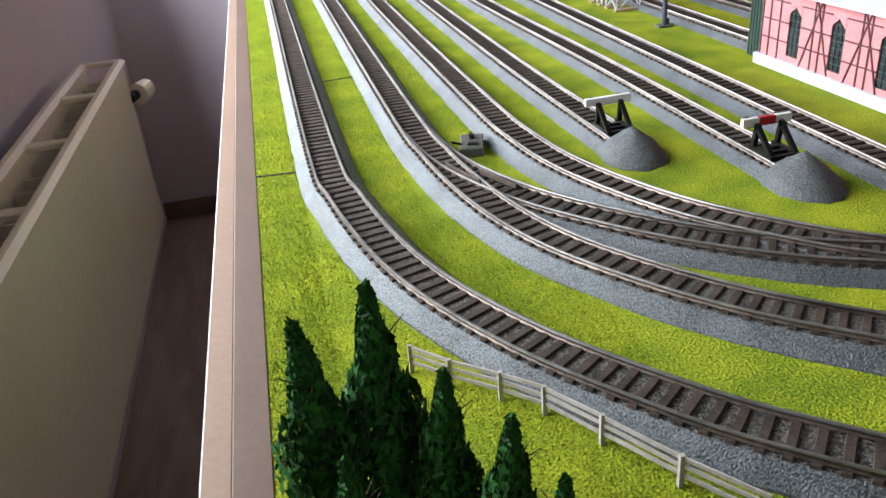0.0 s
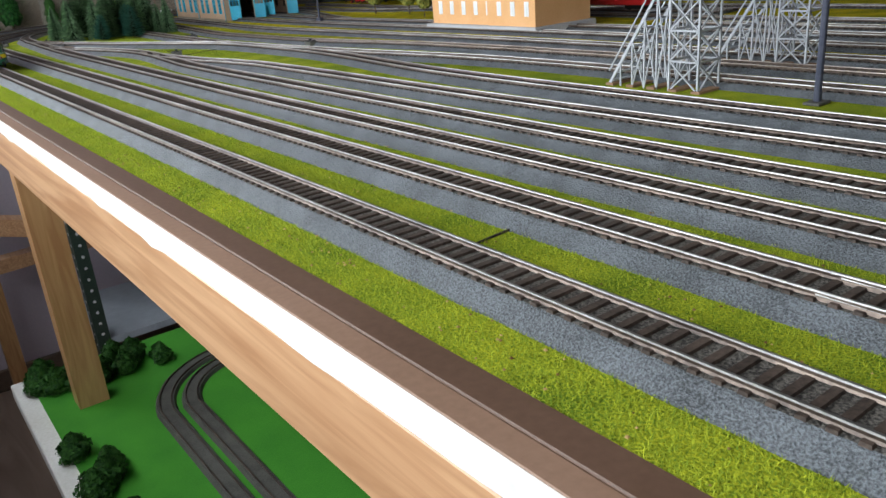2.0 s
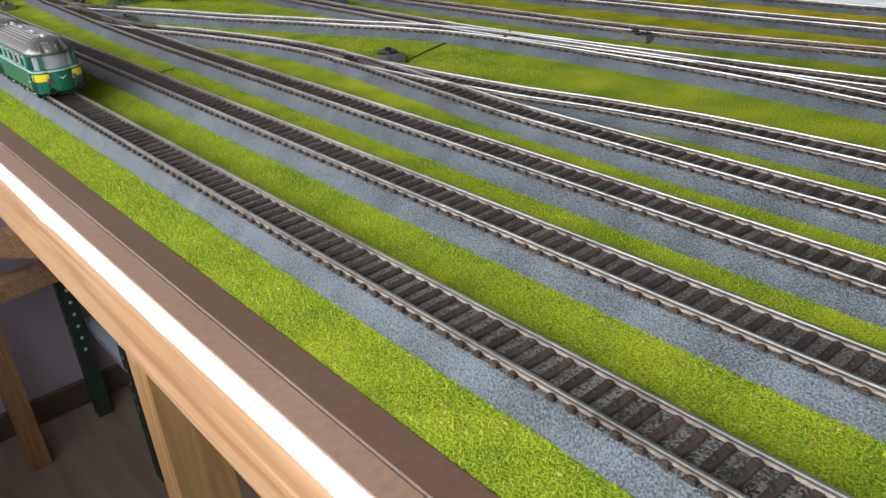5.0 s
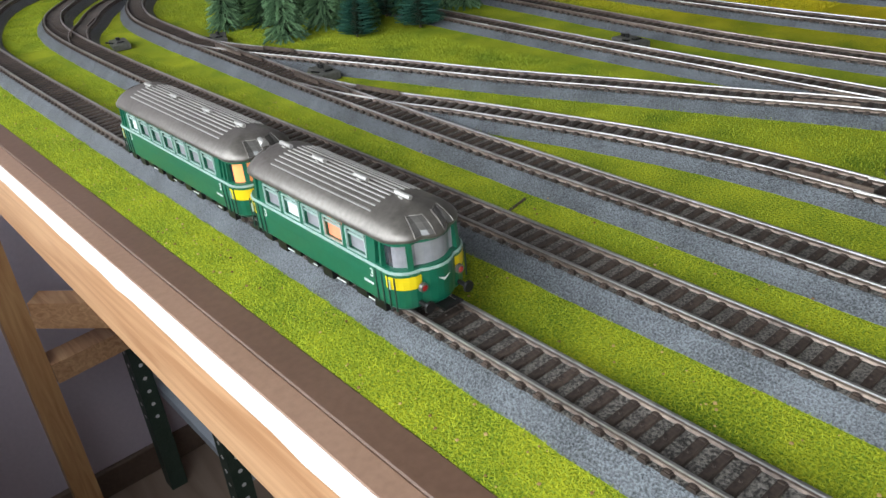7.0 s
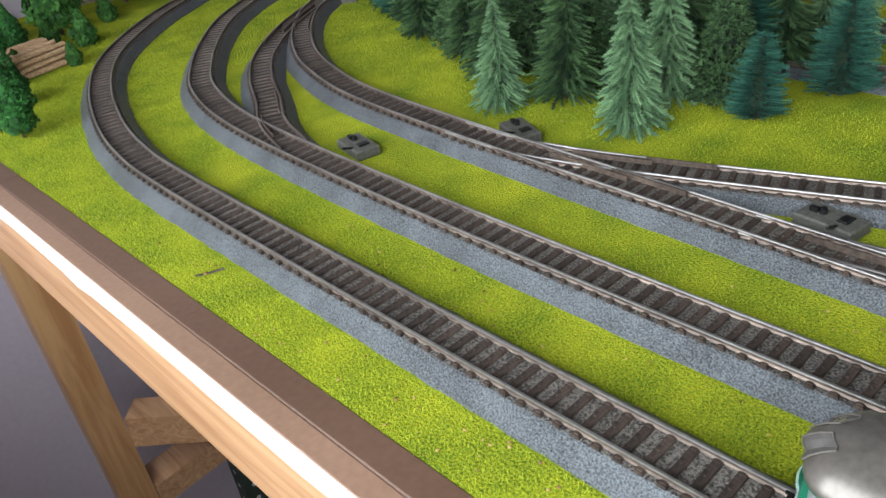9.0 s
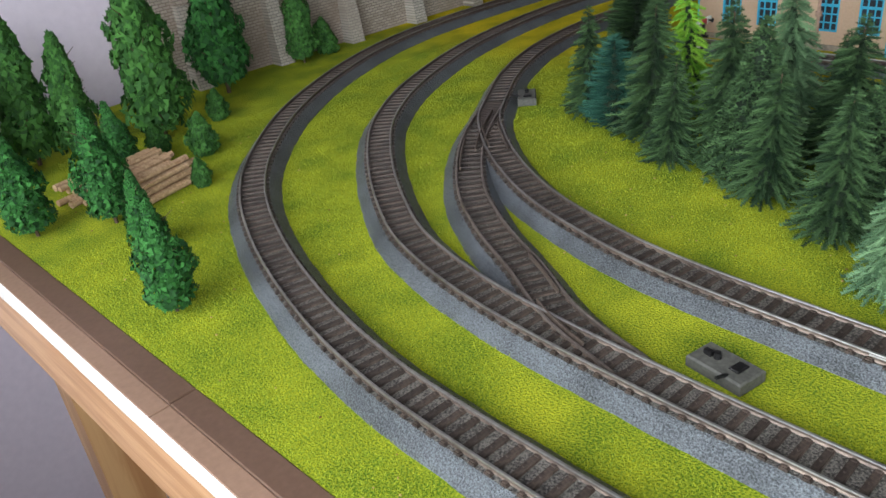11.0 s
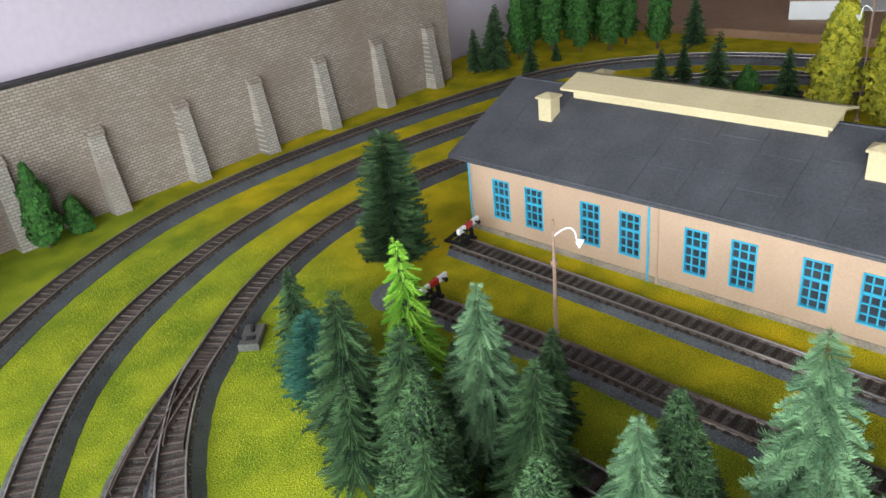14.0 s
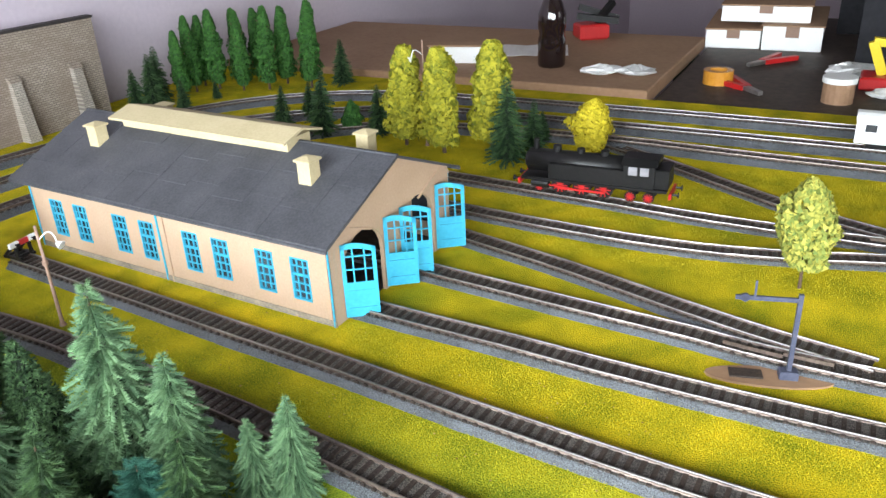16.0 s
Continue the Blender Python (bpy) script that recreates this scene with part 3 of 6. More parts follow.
track([(2.2, 18.2), (2.48, 19.06), (2.91, 19.82), (3.38, 20.71), (4.03, 21.6), (5.09, 22.55), (6.5, 23.42), (7.81, 24.2), (9.38, 24.76), (11.3, 24.96), (13.4, 24.7), (15.5, 24.0), (17.6, 22.9), (19.3, 21.3), (20.2, 19), (20.5, 15), (20.35, 11), (20.3, 4), (20.3, -4)],
      "branch track leaving the points towards the stone wall", 3, (17, 24), RAILWORN, ((21.9, 22.6, -1, 0.0062), (22.3, 23.2, 1, 0.0035), (18.6, 19.3, -1, 0.0062), (19.3, 20.0, 1, 0.0062)))
track([(4.88, -20.3), (4.25, -19.93), (3.56, -19.33), (2.87, -18.47), (2.44, -17.7), (2.14, -16.8), (2.0, -15.7), (1.97, -14.7)],
      "points branch between the second and third track", 4, (-21, -14.6), RAIL, ((-17.6, -16.9, -1, 0.0062), (-17.9, -17.3, 1, 0.003)))
# branches of the third track
track([(3.5, 16.9), (3.47, 16.2), (3.58, 15.4), (3.84, 14.4), (4.2, 13.2), (4.57, 12), (5.0, 10.5), (5.5, 9.1), (5.95, 7.75), (6.3, 6.76), (6.6, 5.6), (6.75, 4), (6.8, 0), (6.3, -5), (6.2, -10), (6.2, -22)], "branch track crossing the yellow grass", 4, (4, 15), RAIL, ((14.0, 14.7, -1, 0.0062), (14.6, 15.4, -1, 0.003), (6.6, 7.3, 1, 0.0062)))
track([(3.32, 13.4), (3.37, 12.2), (3.55, 11.1), (3.82, 10.15), (4.08, 9.05), (4.3, 8.0), (4.43, 7.1), (4.47, 6.2), (4.42, 5), (4.25, 3.2), (4.1, 1), (4.05, -6), (4.05, -13), (4.15, -17.2)], "siding ending at a buffer stop", 5, (-3, 12), RAIL, ((11.0, 11.8, -1, 0.0062), (5.6, 6.4, 1, 0.0062), (4.6, 5.4, 1, 0.003)))
track([(4.45, 5.8), (4.5, 4.4), (4.68, 2.6), (4.95, 1), (5.1, -1), (5.1, -8), (5.25, -14), (5.3, -18.6)], "siding beside the yellow grass strip", 6, None, RAIL)
track([(7.4, 19.5), (7.1, 16), (6.9, 12), (6.82, 9), (6.85, 5), (7.3, 0), (7.9, -5), (7.95, -12), (7.95, -20)], "yard track with worn bright rails", 7, None, RAIL)
track([(8.95, 21.7), (8.97, 19.5), (8.86, 18), (8.78, 16.4), (8.62, 14.8), (8.42, 13.0), (8.2, 11), (8.05, 9), (8.1, 7), (8.3, 3), (9.0, -2), (9.2, -10), (9.2, -20)], "yard track with rusty rails ending at a ballast heap", 8, (12, 22), RAILWORN)
track([(10.6, 22.5), (10.4, 19.6), (10.22, 17.2), (10.08, 15.2), (9.9, 13.2), (9.72, 10.5), (9.7, 8), (10.0, 3), (10.3, -4), (10.4, -20)], "siding beside the engine shed", 9, (12, 22), RAIL)
track([(11.9, 22.0), (11.7, 18), (11.55, 15.4), (11.5, 13.6), (11.42, 12), (11.4, 9.4), (11.5, 5), (11.7, -3), (11.8, -20)], "track leading into the first bay of the shed", 10, (9, 16), RAIL)
track([(13.35, 22.0), (13.1, 17), (12.95, 15), (12.81, 13.2), (12.7, 11.6), (12.55, 9.6), (12.7, 5), (13.0, -3), (13.2, -20)], "track leading into the second bay of the shed", 11, (9, 16), RAIL, ((10.2, 11.0, 1, 0.0062), (9.6, 10.3, 1, 0.003)))
track([(14.9, 17.6), (14.44, 15.7), (13.95, 13.66), (13.4, 11.8), (13.05, 10.5), (12.8, 9.2)], "yard branch joining the shed tracks", 12, None, RAIL)
track([(15.9, 20.5), (15.6, 17), (15.4, 14.2), (15.4, 12.2), (15.65, 10.6), (16.2, 8.5), (16.6, 5), (16.6, -4)], "yard track on grey bed behind the shed", 13, None, RAIL)
track([(17.3, 20.5), (17.05, 16.6), (16.9, 14), (16.75, 12), (16.75, 9), (16.9, 4), (17.2, -4)], "yard track carrying the tank engine", 14, None, RAIL, ((8.6, 9.4, 1, 0.0062), (7.6, 8.4, 1, 0.003)))
track([(20.4, 15.0), (19.31, 13.06), (18.52, 11.8), (17.6, 10.2), (16.95, 8.4), (16.8, 6.5)], "points track crossing the yellow grass", 15, None, RAIL)
track([(14.4, -4), (14.4, -12), (14.4, -20)], "far yard track on grey bed", 16, None, RAIL)
track([(15.9, 3), (15.6, -4), (15.6, -12), (15.6, -20)], "far yard track on grey bed", 17, None, RAIL)
track([(18.6, 6), (18.4, -4), (18.4, -12), (18.4, -20)], "far yard track on grey bed", 18, None, RAIL)
for x, y, rz in ((2.71, 17.70, 78), (3.93, 16.35, 65), (3.83, 12.95, 80), (5.1, 5.55, 70), (7.05, 23.25, 40), (2.55, -16.25, 75), (6.9, 4.75, 80), (8.1, 3.2, 80), (7.35, 10.3, 75)):
    motor(x, y, rz)


# ---- vehicles ----
ROOFGLASS = surface("smoky_glass", (0.06, 0.055, 0.05), (0.10, 0.092, 0.085), 60, 300, 0.15, 0, 0, coat=0.4)


def ring(L, W, z, inset=0.0, r=0.009, bow=0.003, cuts=()):
    """The outline of a railcar at a height: straight sides, rounded corners, slightly bowed ends."""
    w, l = W / 2 - inset, L / 2 - inset
    r = max(r - inset, 0.001)
    side = sorted({-l + r, l - r, *[c for c in cuts if abs(c) < l - r]})
    pts, tags = [], []
    for y in side:
        pts.append((w, y))
    for a in (15, 30, 45, 60, 75):
        pts.append((w - r + r * math.cos(radians(a)), l - r + r * math.sin(radians(a))))
    n = 6
    for i in range(n + 1):
        x = (w - r) * (1 - 2 * i / n)
        pts.append((x, l + bow * (1 - (x / (w - r)) ** 2)))
    for a in (105, 120, 135, 150, 165):
        pts.append((-w + r + r * math.cos(radians(a)), l - r + r * math.sin(radians(a))))
    for y in reversed(side):
        pts.append((-w, y))
    for a in (195, 210, 225, 240, 255):
        pts.append((-w + r + r * math.cos(radians(a)), -l + r + r * math.sin(radians(a))))
    for i in range(n + 1):
        x = -(w - r) * (1 - 2 * i / n)
        pts.append((x, -l - bow * (1 - (x / (w - r)) ** 2)))
    for a in (285, 300, 315, 330, 345):
        pts.append((w - r + r * math.cos(radians(a)), -l + r + r * math.sin(radians(a))))
    return [Vector((x, y, z)) for x, y in pts]


def numeral(text, size, m, parent, mat):
    c = bpy.data.curves.new("lettering", "FONT")
    c.body, c.size, c.extrude = text, size, 0.00005
    c.materials.append(mat)
    ob = new("lettering", c)
    ob.parent = parent
    ob.matrix_basis = m
    return ob


def railcar(name, label, L, nwin, m, lit_end, pale, lit, front_lamp):
    car = thing(name, label, "railcar", "two-car model train", m)
    W, Z0, ZB, ZE, ZT = 0.034, 0.0150, 0.0305, 0.0425, 0.0525
    wl, gap = 0.0126, 0.0025
    span = nwin * wl + (nwin - 1) * gap
    wins = [(-span / 2 + i * (wl + gap), -span / 2 + i * (wl + gap) + wl) for i in range(nwin)]
    doors = []
    for e in (-1, 1):
        base = e * (span / 2 + 0.0050)
        doors += [tuple(sorted((base + e * k * 0.0036, base + e * (k * 0.0036 + 0.0024)))) for k in range(3)]
    cuts = [c for w in wins + doors for c in w]
    lower = [ring(L, W, z, i, cuts=cuts) for z, i in ((Z0, 0.0014), (Z0 + 0.0012, 0.0005), (ZB - 0.006, 0.0), (ZB, 0.0))]
    s = Shape()
    s.loft(lower, 0, False)
    part("lower_body", s, GREEN, car, "", False)
    s = Shape()
    s.loft([ring(L, W, ZB - 0.0002, -0.0001, cuts=cuts), ring(L, W, ZB, -0.0005, cuts=cuts), ring(L, W, ZB + 0.0008, -0.0005, cuts=cuts), ring(L, W, ZB + 0.0010, 0.0001, cuts=cuts)], 0, False)
    part("belt_band", s, BAND, car, "pale silver belt band")
    z1, z2, z3 = ZB + 0.0010, ZB + 0.0017, ZE - 0.0009
    R = {z: (ring(L, W, z, 0.0008 * (z - ZB) / 0.012, cuts=cuts), ring(L, W, z, 0.0022, cuts=cuts)) for z in (z1, z2, z3, ZE)}
    n = len(R[z1][0])

    def open_at(j):
        a, b = R[z1][0][j], R[z1][0][(j + 1) % n]
        y = (a.y + b.y) / 2
        x = (a.x + b.x) / 2
        if abs(abs(x) - W / 2) < 0.002 and abs(y) < L / 2 - 0.009:
            return any(p <= y <= q for p, q in wins + doors)
        if abs(y) > L / 2 - 0.008:
            return abs(x) > 0.0012 and (abs(a.x) > 0.0006 or abs(b.x) > 0.0006) and not 0.0105 < abs(x) < 0.0125
        return False

    wall, panes = Shape(), []
    for j in range(n):
        k = (j + 1) % n
        o = lambda z: (R[z][0][j], R[z][0][k])
        i_ = lambda z: (R[z][1][j], R[z][1][k])
        if not open_at(j):
            wall.face((*o(z1), *reversed(o(ZE))))
        else:
            wall.face((*o(z1), *reversed(o(z2))))
            wall.face((*o(z3), *reversed(o(ZE))))
            wall.face((*o(z2), *reversed(i_(z2))))
            wall.face((*i_(z3), *reversed(o(z3))))
            for q, beside in ((j, (j - 1) % n), (k, k)):
                if open_at(beside):
                    continue
                wall.face((R[z2][0][q], R[z2][1][q], R[z3][1][q], R[z3][0][q]))
            panes.append((j, i_(z2), i_(z3)))
    part("window_band", wall, GREEN, car)
    groups = {}
    for j, lo, hi in panes:
        mid = (lo[0] + lo[1]) / 2
        if abs(mid.y) > L / 2 - 0.008:
            key = ("end", mid.y > 0, mid.x > 0)
        else:
            key = ("side", mid.x > 0, [i for i, w in enumerate(wins) if w[0] <= mid.y <= w[1]][:1], round(mid.y, 4) if any(p <= mid.y <= q for p, q in doors) else 0)
        groups.setdefault(str(key), [key, []])[1].append((lo, hi))
    for key, quads in groups.values():
        s = Shape()
        s.weld = True
        for lo, hi in quads:
            s.face((*lo, *reversed(hi)))
        mat, lab = CURTAIN, "grey filmed window"
        if key[0] == "side" and key[2] and key[2][0] == pale:
            mat, lab = PALE, "white filmed window"
        if key[0] == "side" and key[2] and key[2][0] == lit:
            mat, lab = LAMPLIT2, "orange lamplit window"
        if key[0] == "end" and lit_end and key[1] == (lit_end > 0):
            mat, lab = LAMPLIT, "orange lamplit windscreen"
        if key[0] == "side" and not key[2]:
            mat, lab = PANE, "dark door window"
        part("pane", s, mat, car, lab)
    # bars across the side windows
    for sx in (-1, 1):
        for y0, y1 in wins:
            s = Shape()
            x = sx * (W / 2 - 0.0016)
            s.box((x - 0.0006, y0, z3 - 0.0033), (x + 0.0006, y1, z3 - 0.0025))
            s.box((x - 0.0006, (y0 + y1) / 2 - 0.0004, z3 - 0.0025), (x + 0.0006, (y0 + y1) / 2 + 0.0004, z3))
            xo = sx * (W / 2 - 0.0004)
            for a, b in (((y0, z2), (y1, z2 + 0.0005)), ((y0, z3 - 0.0005), (y1, z3)), ((y0, z2), (y0 + 0.0005, z3)), ((y1 - 0.0005, z2), (y1, z3))):
                s.box((xo - 0.0005, a[0], a[1]), (xo + 0.0002, b[0], b[1]))
            part("window_frame", s, BAND, car, "pale silver window frame")
        for e in (-1, 1):
            s = Shape()
            base = e * (span / 2 + 0.0043)
            for k in range(4):
                y = base + e * k * 0.0037
                s.box((sx * (W / 2 + 0.0001) - 0.00025, y - 0.0002, Z0 + 0.0008), (sx * (W / 2 + 0.0001) + 0.00025, y + 0.0002, ZB - 0.0006))
            part("door_joint", s, DARKGREEN, car)
            s = Shape()
            y = base + e * 0.0088
            x = sx * (W / 2 + 0.0005)
            s.rod((x, y, ZB - 0.006), (x, y, ZB - 0.002), 0.0003, n=6)
            part("door_handle", s, BAND, car)
    # roof
    s = Shape()
    prof = ((ZE - 0.0004, 0.0004), (ZE + 0.0003, -0.0004), (ZE + 0.0016, -0.0002), (ZE + 0.0034, 0.0012), (ZE + 0.0056, 0.0036), (ZE + 0.0074, 0.0066), (ZE + 0.0087, 0.0102), (ZE + 0.0095, 0.0136))
    s.loft([ring(L, W, z, i, 0.011, 0.003) for z, i in prof], 0, True)
    part("roof", s, SILVER, car, "silver painted domed roof", True)

    def roof_z(x):
        a = abs(x)
        pts = [(W / 2 - i, z) for z, i in prof]
        for (x1, z1_), (x0, z0_) in zip(pts, pts[1:]):
            if x0 <= a <= x1:
                return z0_ + (z1_ - z0_) * (a - x0) / (x1 - x0)
        return prof[-1][0]

    for i in range(11):
        x = -0.0116 + i * 0.00232
        s = Shape()
        z = roof_z(x)
        s.box((x - 0.00028, -L / 2 + 0.021, z - 0.0004), (x + 0.00028, L / 2 - 0.021, z + 0.00045))
        part("roof_ridge", s, RIDGE, car)
    for f in (-0.36, -0.13, 0.13, 0.36):
        s = Shape()
        y = f * L
        s.rod((-0.0002, y - 0.0042, prof[-1][0] + 0.0010), (-0.0002, y + 0.0042, prof[-1][0] + 0.0010), 0.0010, n=8)
        s.box((-0.0018, y - 0.0012, prof[-1][0] - 0.0003), (0.0018, y + 0.0012, prof[-1][0] + 0.0007))
        part("roof_vent", s, RIDGE, car)
    for e in (-1, 1):
        # wrap-over roof lights above the windscreen
        for sx in (-1, 1):
            s = Shape()
            rings_ = [ring(L, W, z, inset - 0.0005, 0.011, 0.003) for z, inset in prof[2:6]]
            take = [q for q, p in enumerate(rings_[0]) if p.y * e > L / 2 - 0.006 and 0.0012 < p.x * sx < 0.0105]
            take.sort(key=lambda q: rings_[0][q].x * sx)
            rows = [[rg[q] for q in take] for rg in rings_]
            for a, b in zip(rows, rows[1:]):
                for p in range(len(a) - 1):
                    s.face((a[p], a[p + 1], b[p + 1], b[p]))
            part("roof_light", s, ROOFGLASS, car, "grey glazed roof light")
            f = Shape()
            edge = rows[0] + [rows[1][-1], rows[2][-1]] + rows[3][::-1] + [rows[2][0], rows[1][0]]
            for p, q in zip(edge, edge[1:] + edge[:1]):
                f.rod(p, q, 0.00028, n=5)
            part("roof_light_frame", f, SILVER, car)
        # yellow corner panels and lamps
        for sx in (-1, 1):
            s = Shape()
            pts = [p for p in ring(L, W, 0, -0.0003, cuts=cuts) if p.y * e > L / 2 - 0.0095 and p.x * sx > 0.006]
            pts.sort(key=lambda p: p.x * sx - (abs(p.y) - L / 2) * 3)
            lo = [Vector((p.x * 0.995, p.y, ZB - 0.0064)) for p in pts]
            hi = [Vector((p.x, p.y, ZB - 0.0012)) for p in pts]
            for a in range(len(pts) - 1):
                s.face((lo[a], lo[a + 1], hi[a + 1], hi[a]))
            part("yellow_panel", s, YELLOW, car, "yellow warning panel")
            h = Shape()
            y = e * (L / 2 + 0.0012)
            h.rod((sx * 0.0088, y, ZB - 0.0058), (sx * 0.0088, y + e * 0.0014, ZB - 0.0058), 0.0019, 0.0017, 14)
            part("lamp_ring", h, SILVER, car)
            h = Shape()
            h.rod((sx * 0.0088, y + e * 0.0013, ZB - 0.0058), (sx * 0.0088, y + e * 0.0017, ZB - 0.0058), 0.0013, 0.0008, 12)
            part("headlight", h, REDLENS, car, "dark red lamp lens")
            h = Shape()
            h.rod((sx * 0.0095, e * L / 2, ZB - 0.0125), (sx * 0.0095, e * (L / 2 + 0.005), ZB - 0.0125), 0.0009, n=8)
            h.rod((sx * 0.0095, e * (L / 2 + 0.005), ZB - 0.0125), (sx * 0.0095, e * (L / 2 + 0.0058), ZB - 0.0125), 0.0024, 0.0022, 14)
            part("buffer", h, BLACKP, car)
        s = Shape()
        s.box((-0.0035, min(e * (L / 2 - 0.004), e * (L / 2 + 0.006)), 0.0135), (0.0035, max(e * (L / 2 - 0.004), e * (L / 2 + 0.006)), 0.0150), 0, 0.0004)
        s.bar((-0.004, e * (L / 2 + 0.006), 0.0148), (0.004, e * (L / 2 + 0.006), 0.0148), 0.001, 0.0016)
        s.bar((-0.004, e * (L / 2 + 0.002), 0.0152), (-0.004, e * (L / 2 + 0.0075), 0.0152), 0.0009, 0.0009)
        s.bar((0.004, e * (L / 2 + 0.002), 0.0152), (0.004, e * (L / 2 + 0.0075), 0.0152), 0.0009, 0.0009)
        part("coupling", s, BLACKP, car)
        s = Shape()
        s.face([(-0.003, e * (L / 2 + 0.0036), ZB - 0.0035), (0, e * (L / 2 + 0.0036), ZB - 0.006), (0.003, e * (L / 2 + 0.0036), ZB - 0.0035), (0, e * (L / 2 + 0.0036), ZB - 0.0048)])
        part("emblem", s, LETTER, car, "small white winged emblem")
    if front_lamp:
        s = Shape()
        y = front_lamp * (L / 2 - 0.0045)
        s.rod((0, y, ZE + 0.0052), (0, y + front_lamp * 0.005, ZE + 0.0048), 0.0026, 0.0022, 14)
        part("roof_lamp", s, RIDGE, car)
    # running gear
    s = Shape()
    s.box((-0.0135, -L / 2 + 0.010, 0.0122), (0.0135, L / 2 - 0.010, 0.0156), 0, 0.0006)
    for i in range(int(L / 0.012)):
        y = -L / 2 + 0.014 + i * 0.0118
        for sx in (-1, 1):
            s.box((sx * 0.0142 - 0.0012, y, 0.0105 + (i % 3) * 0.001), (sx * 0.0142 + 0.0012, y + 0.007, 0.0150))
    part("underframe", s, BLACKP, car)
    for f in (-0.3, 0.3):
        for sx in (-1, 1):
            s = Shape()
            s.rod((sx * 0.0074, f * L, 0.0157), (sx * 0.0096, f * L, 0.0157), 0.0050, n=18)
            s.rod((sx * 0.0096, f * L, 0.0157), (sx * 0.0102, f * L, 0.0157), 0.0035, 0.0032, 14)
            part("wheel", s, BLACKP, car)
    for sx in (-1, 1):
        for f, wd in ((-0.3, 0.004), (-0.12, 0.006), (0.05, 0.003), (0.22, 0.005)):
            s = Shape()
            s.box((sx * 0.0155 - 0.0001, f * L - wd / 2, 0.0126), (sx * 0.0155 + 0.0001, f * L + wd / 2, 0.0132))
            part("lettering_bar", s, LETTER, car, "white lettering bar")
        turn = 90 if sx > 0 else -90
        for e in (-1, 1):
            numeral("3", 0.0052, pose(sx * (W / 2 + 0.0001), e * (span / 2 + 0.002) - sx * 0.0014, ZB - 0.0052, 90, 0, turn), car, LETTER)
        s = Shape()
        y = span / 2 + 0.0022
        for k in range(6):
            s.box((sx * (W / 2 + 0.0001) - 0.0001, -y + k * 0.0010, Z0 + 0.0068), (sx * (W / 2 + 0.0001) + 0.0001, -y + k * 0.0010 + 0.0007, Z0 + 0.0078))
        part("lettering_bar", s, LETTER, car, "white number lettering")
    return car


RY = 7.0   # rear buffers of the train on the outer line
L1, L2 = 2.04 * S, 2.66 * S
railcar("railcar_trailer", "green two-axle railcar trailer with silver roof", L1, 5, at(0.81, RY + 1.02), 0, 3, 1, 0)
railcar("railcar", "green railcar with silver roof and lamplit windscreen", L2, 7, at(0.815, RY + 2.04 + 0.1 + 1.33), -1, 6, -1, -1)


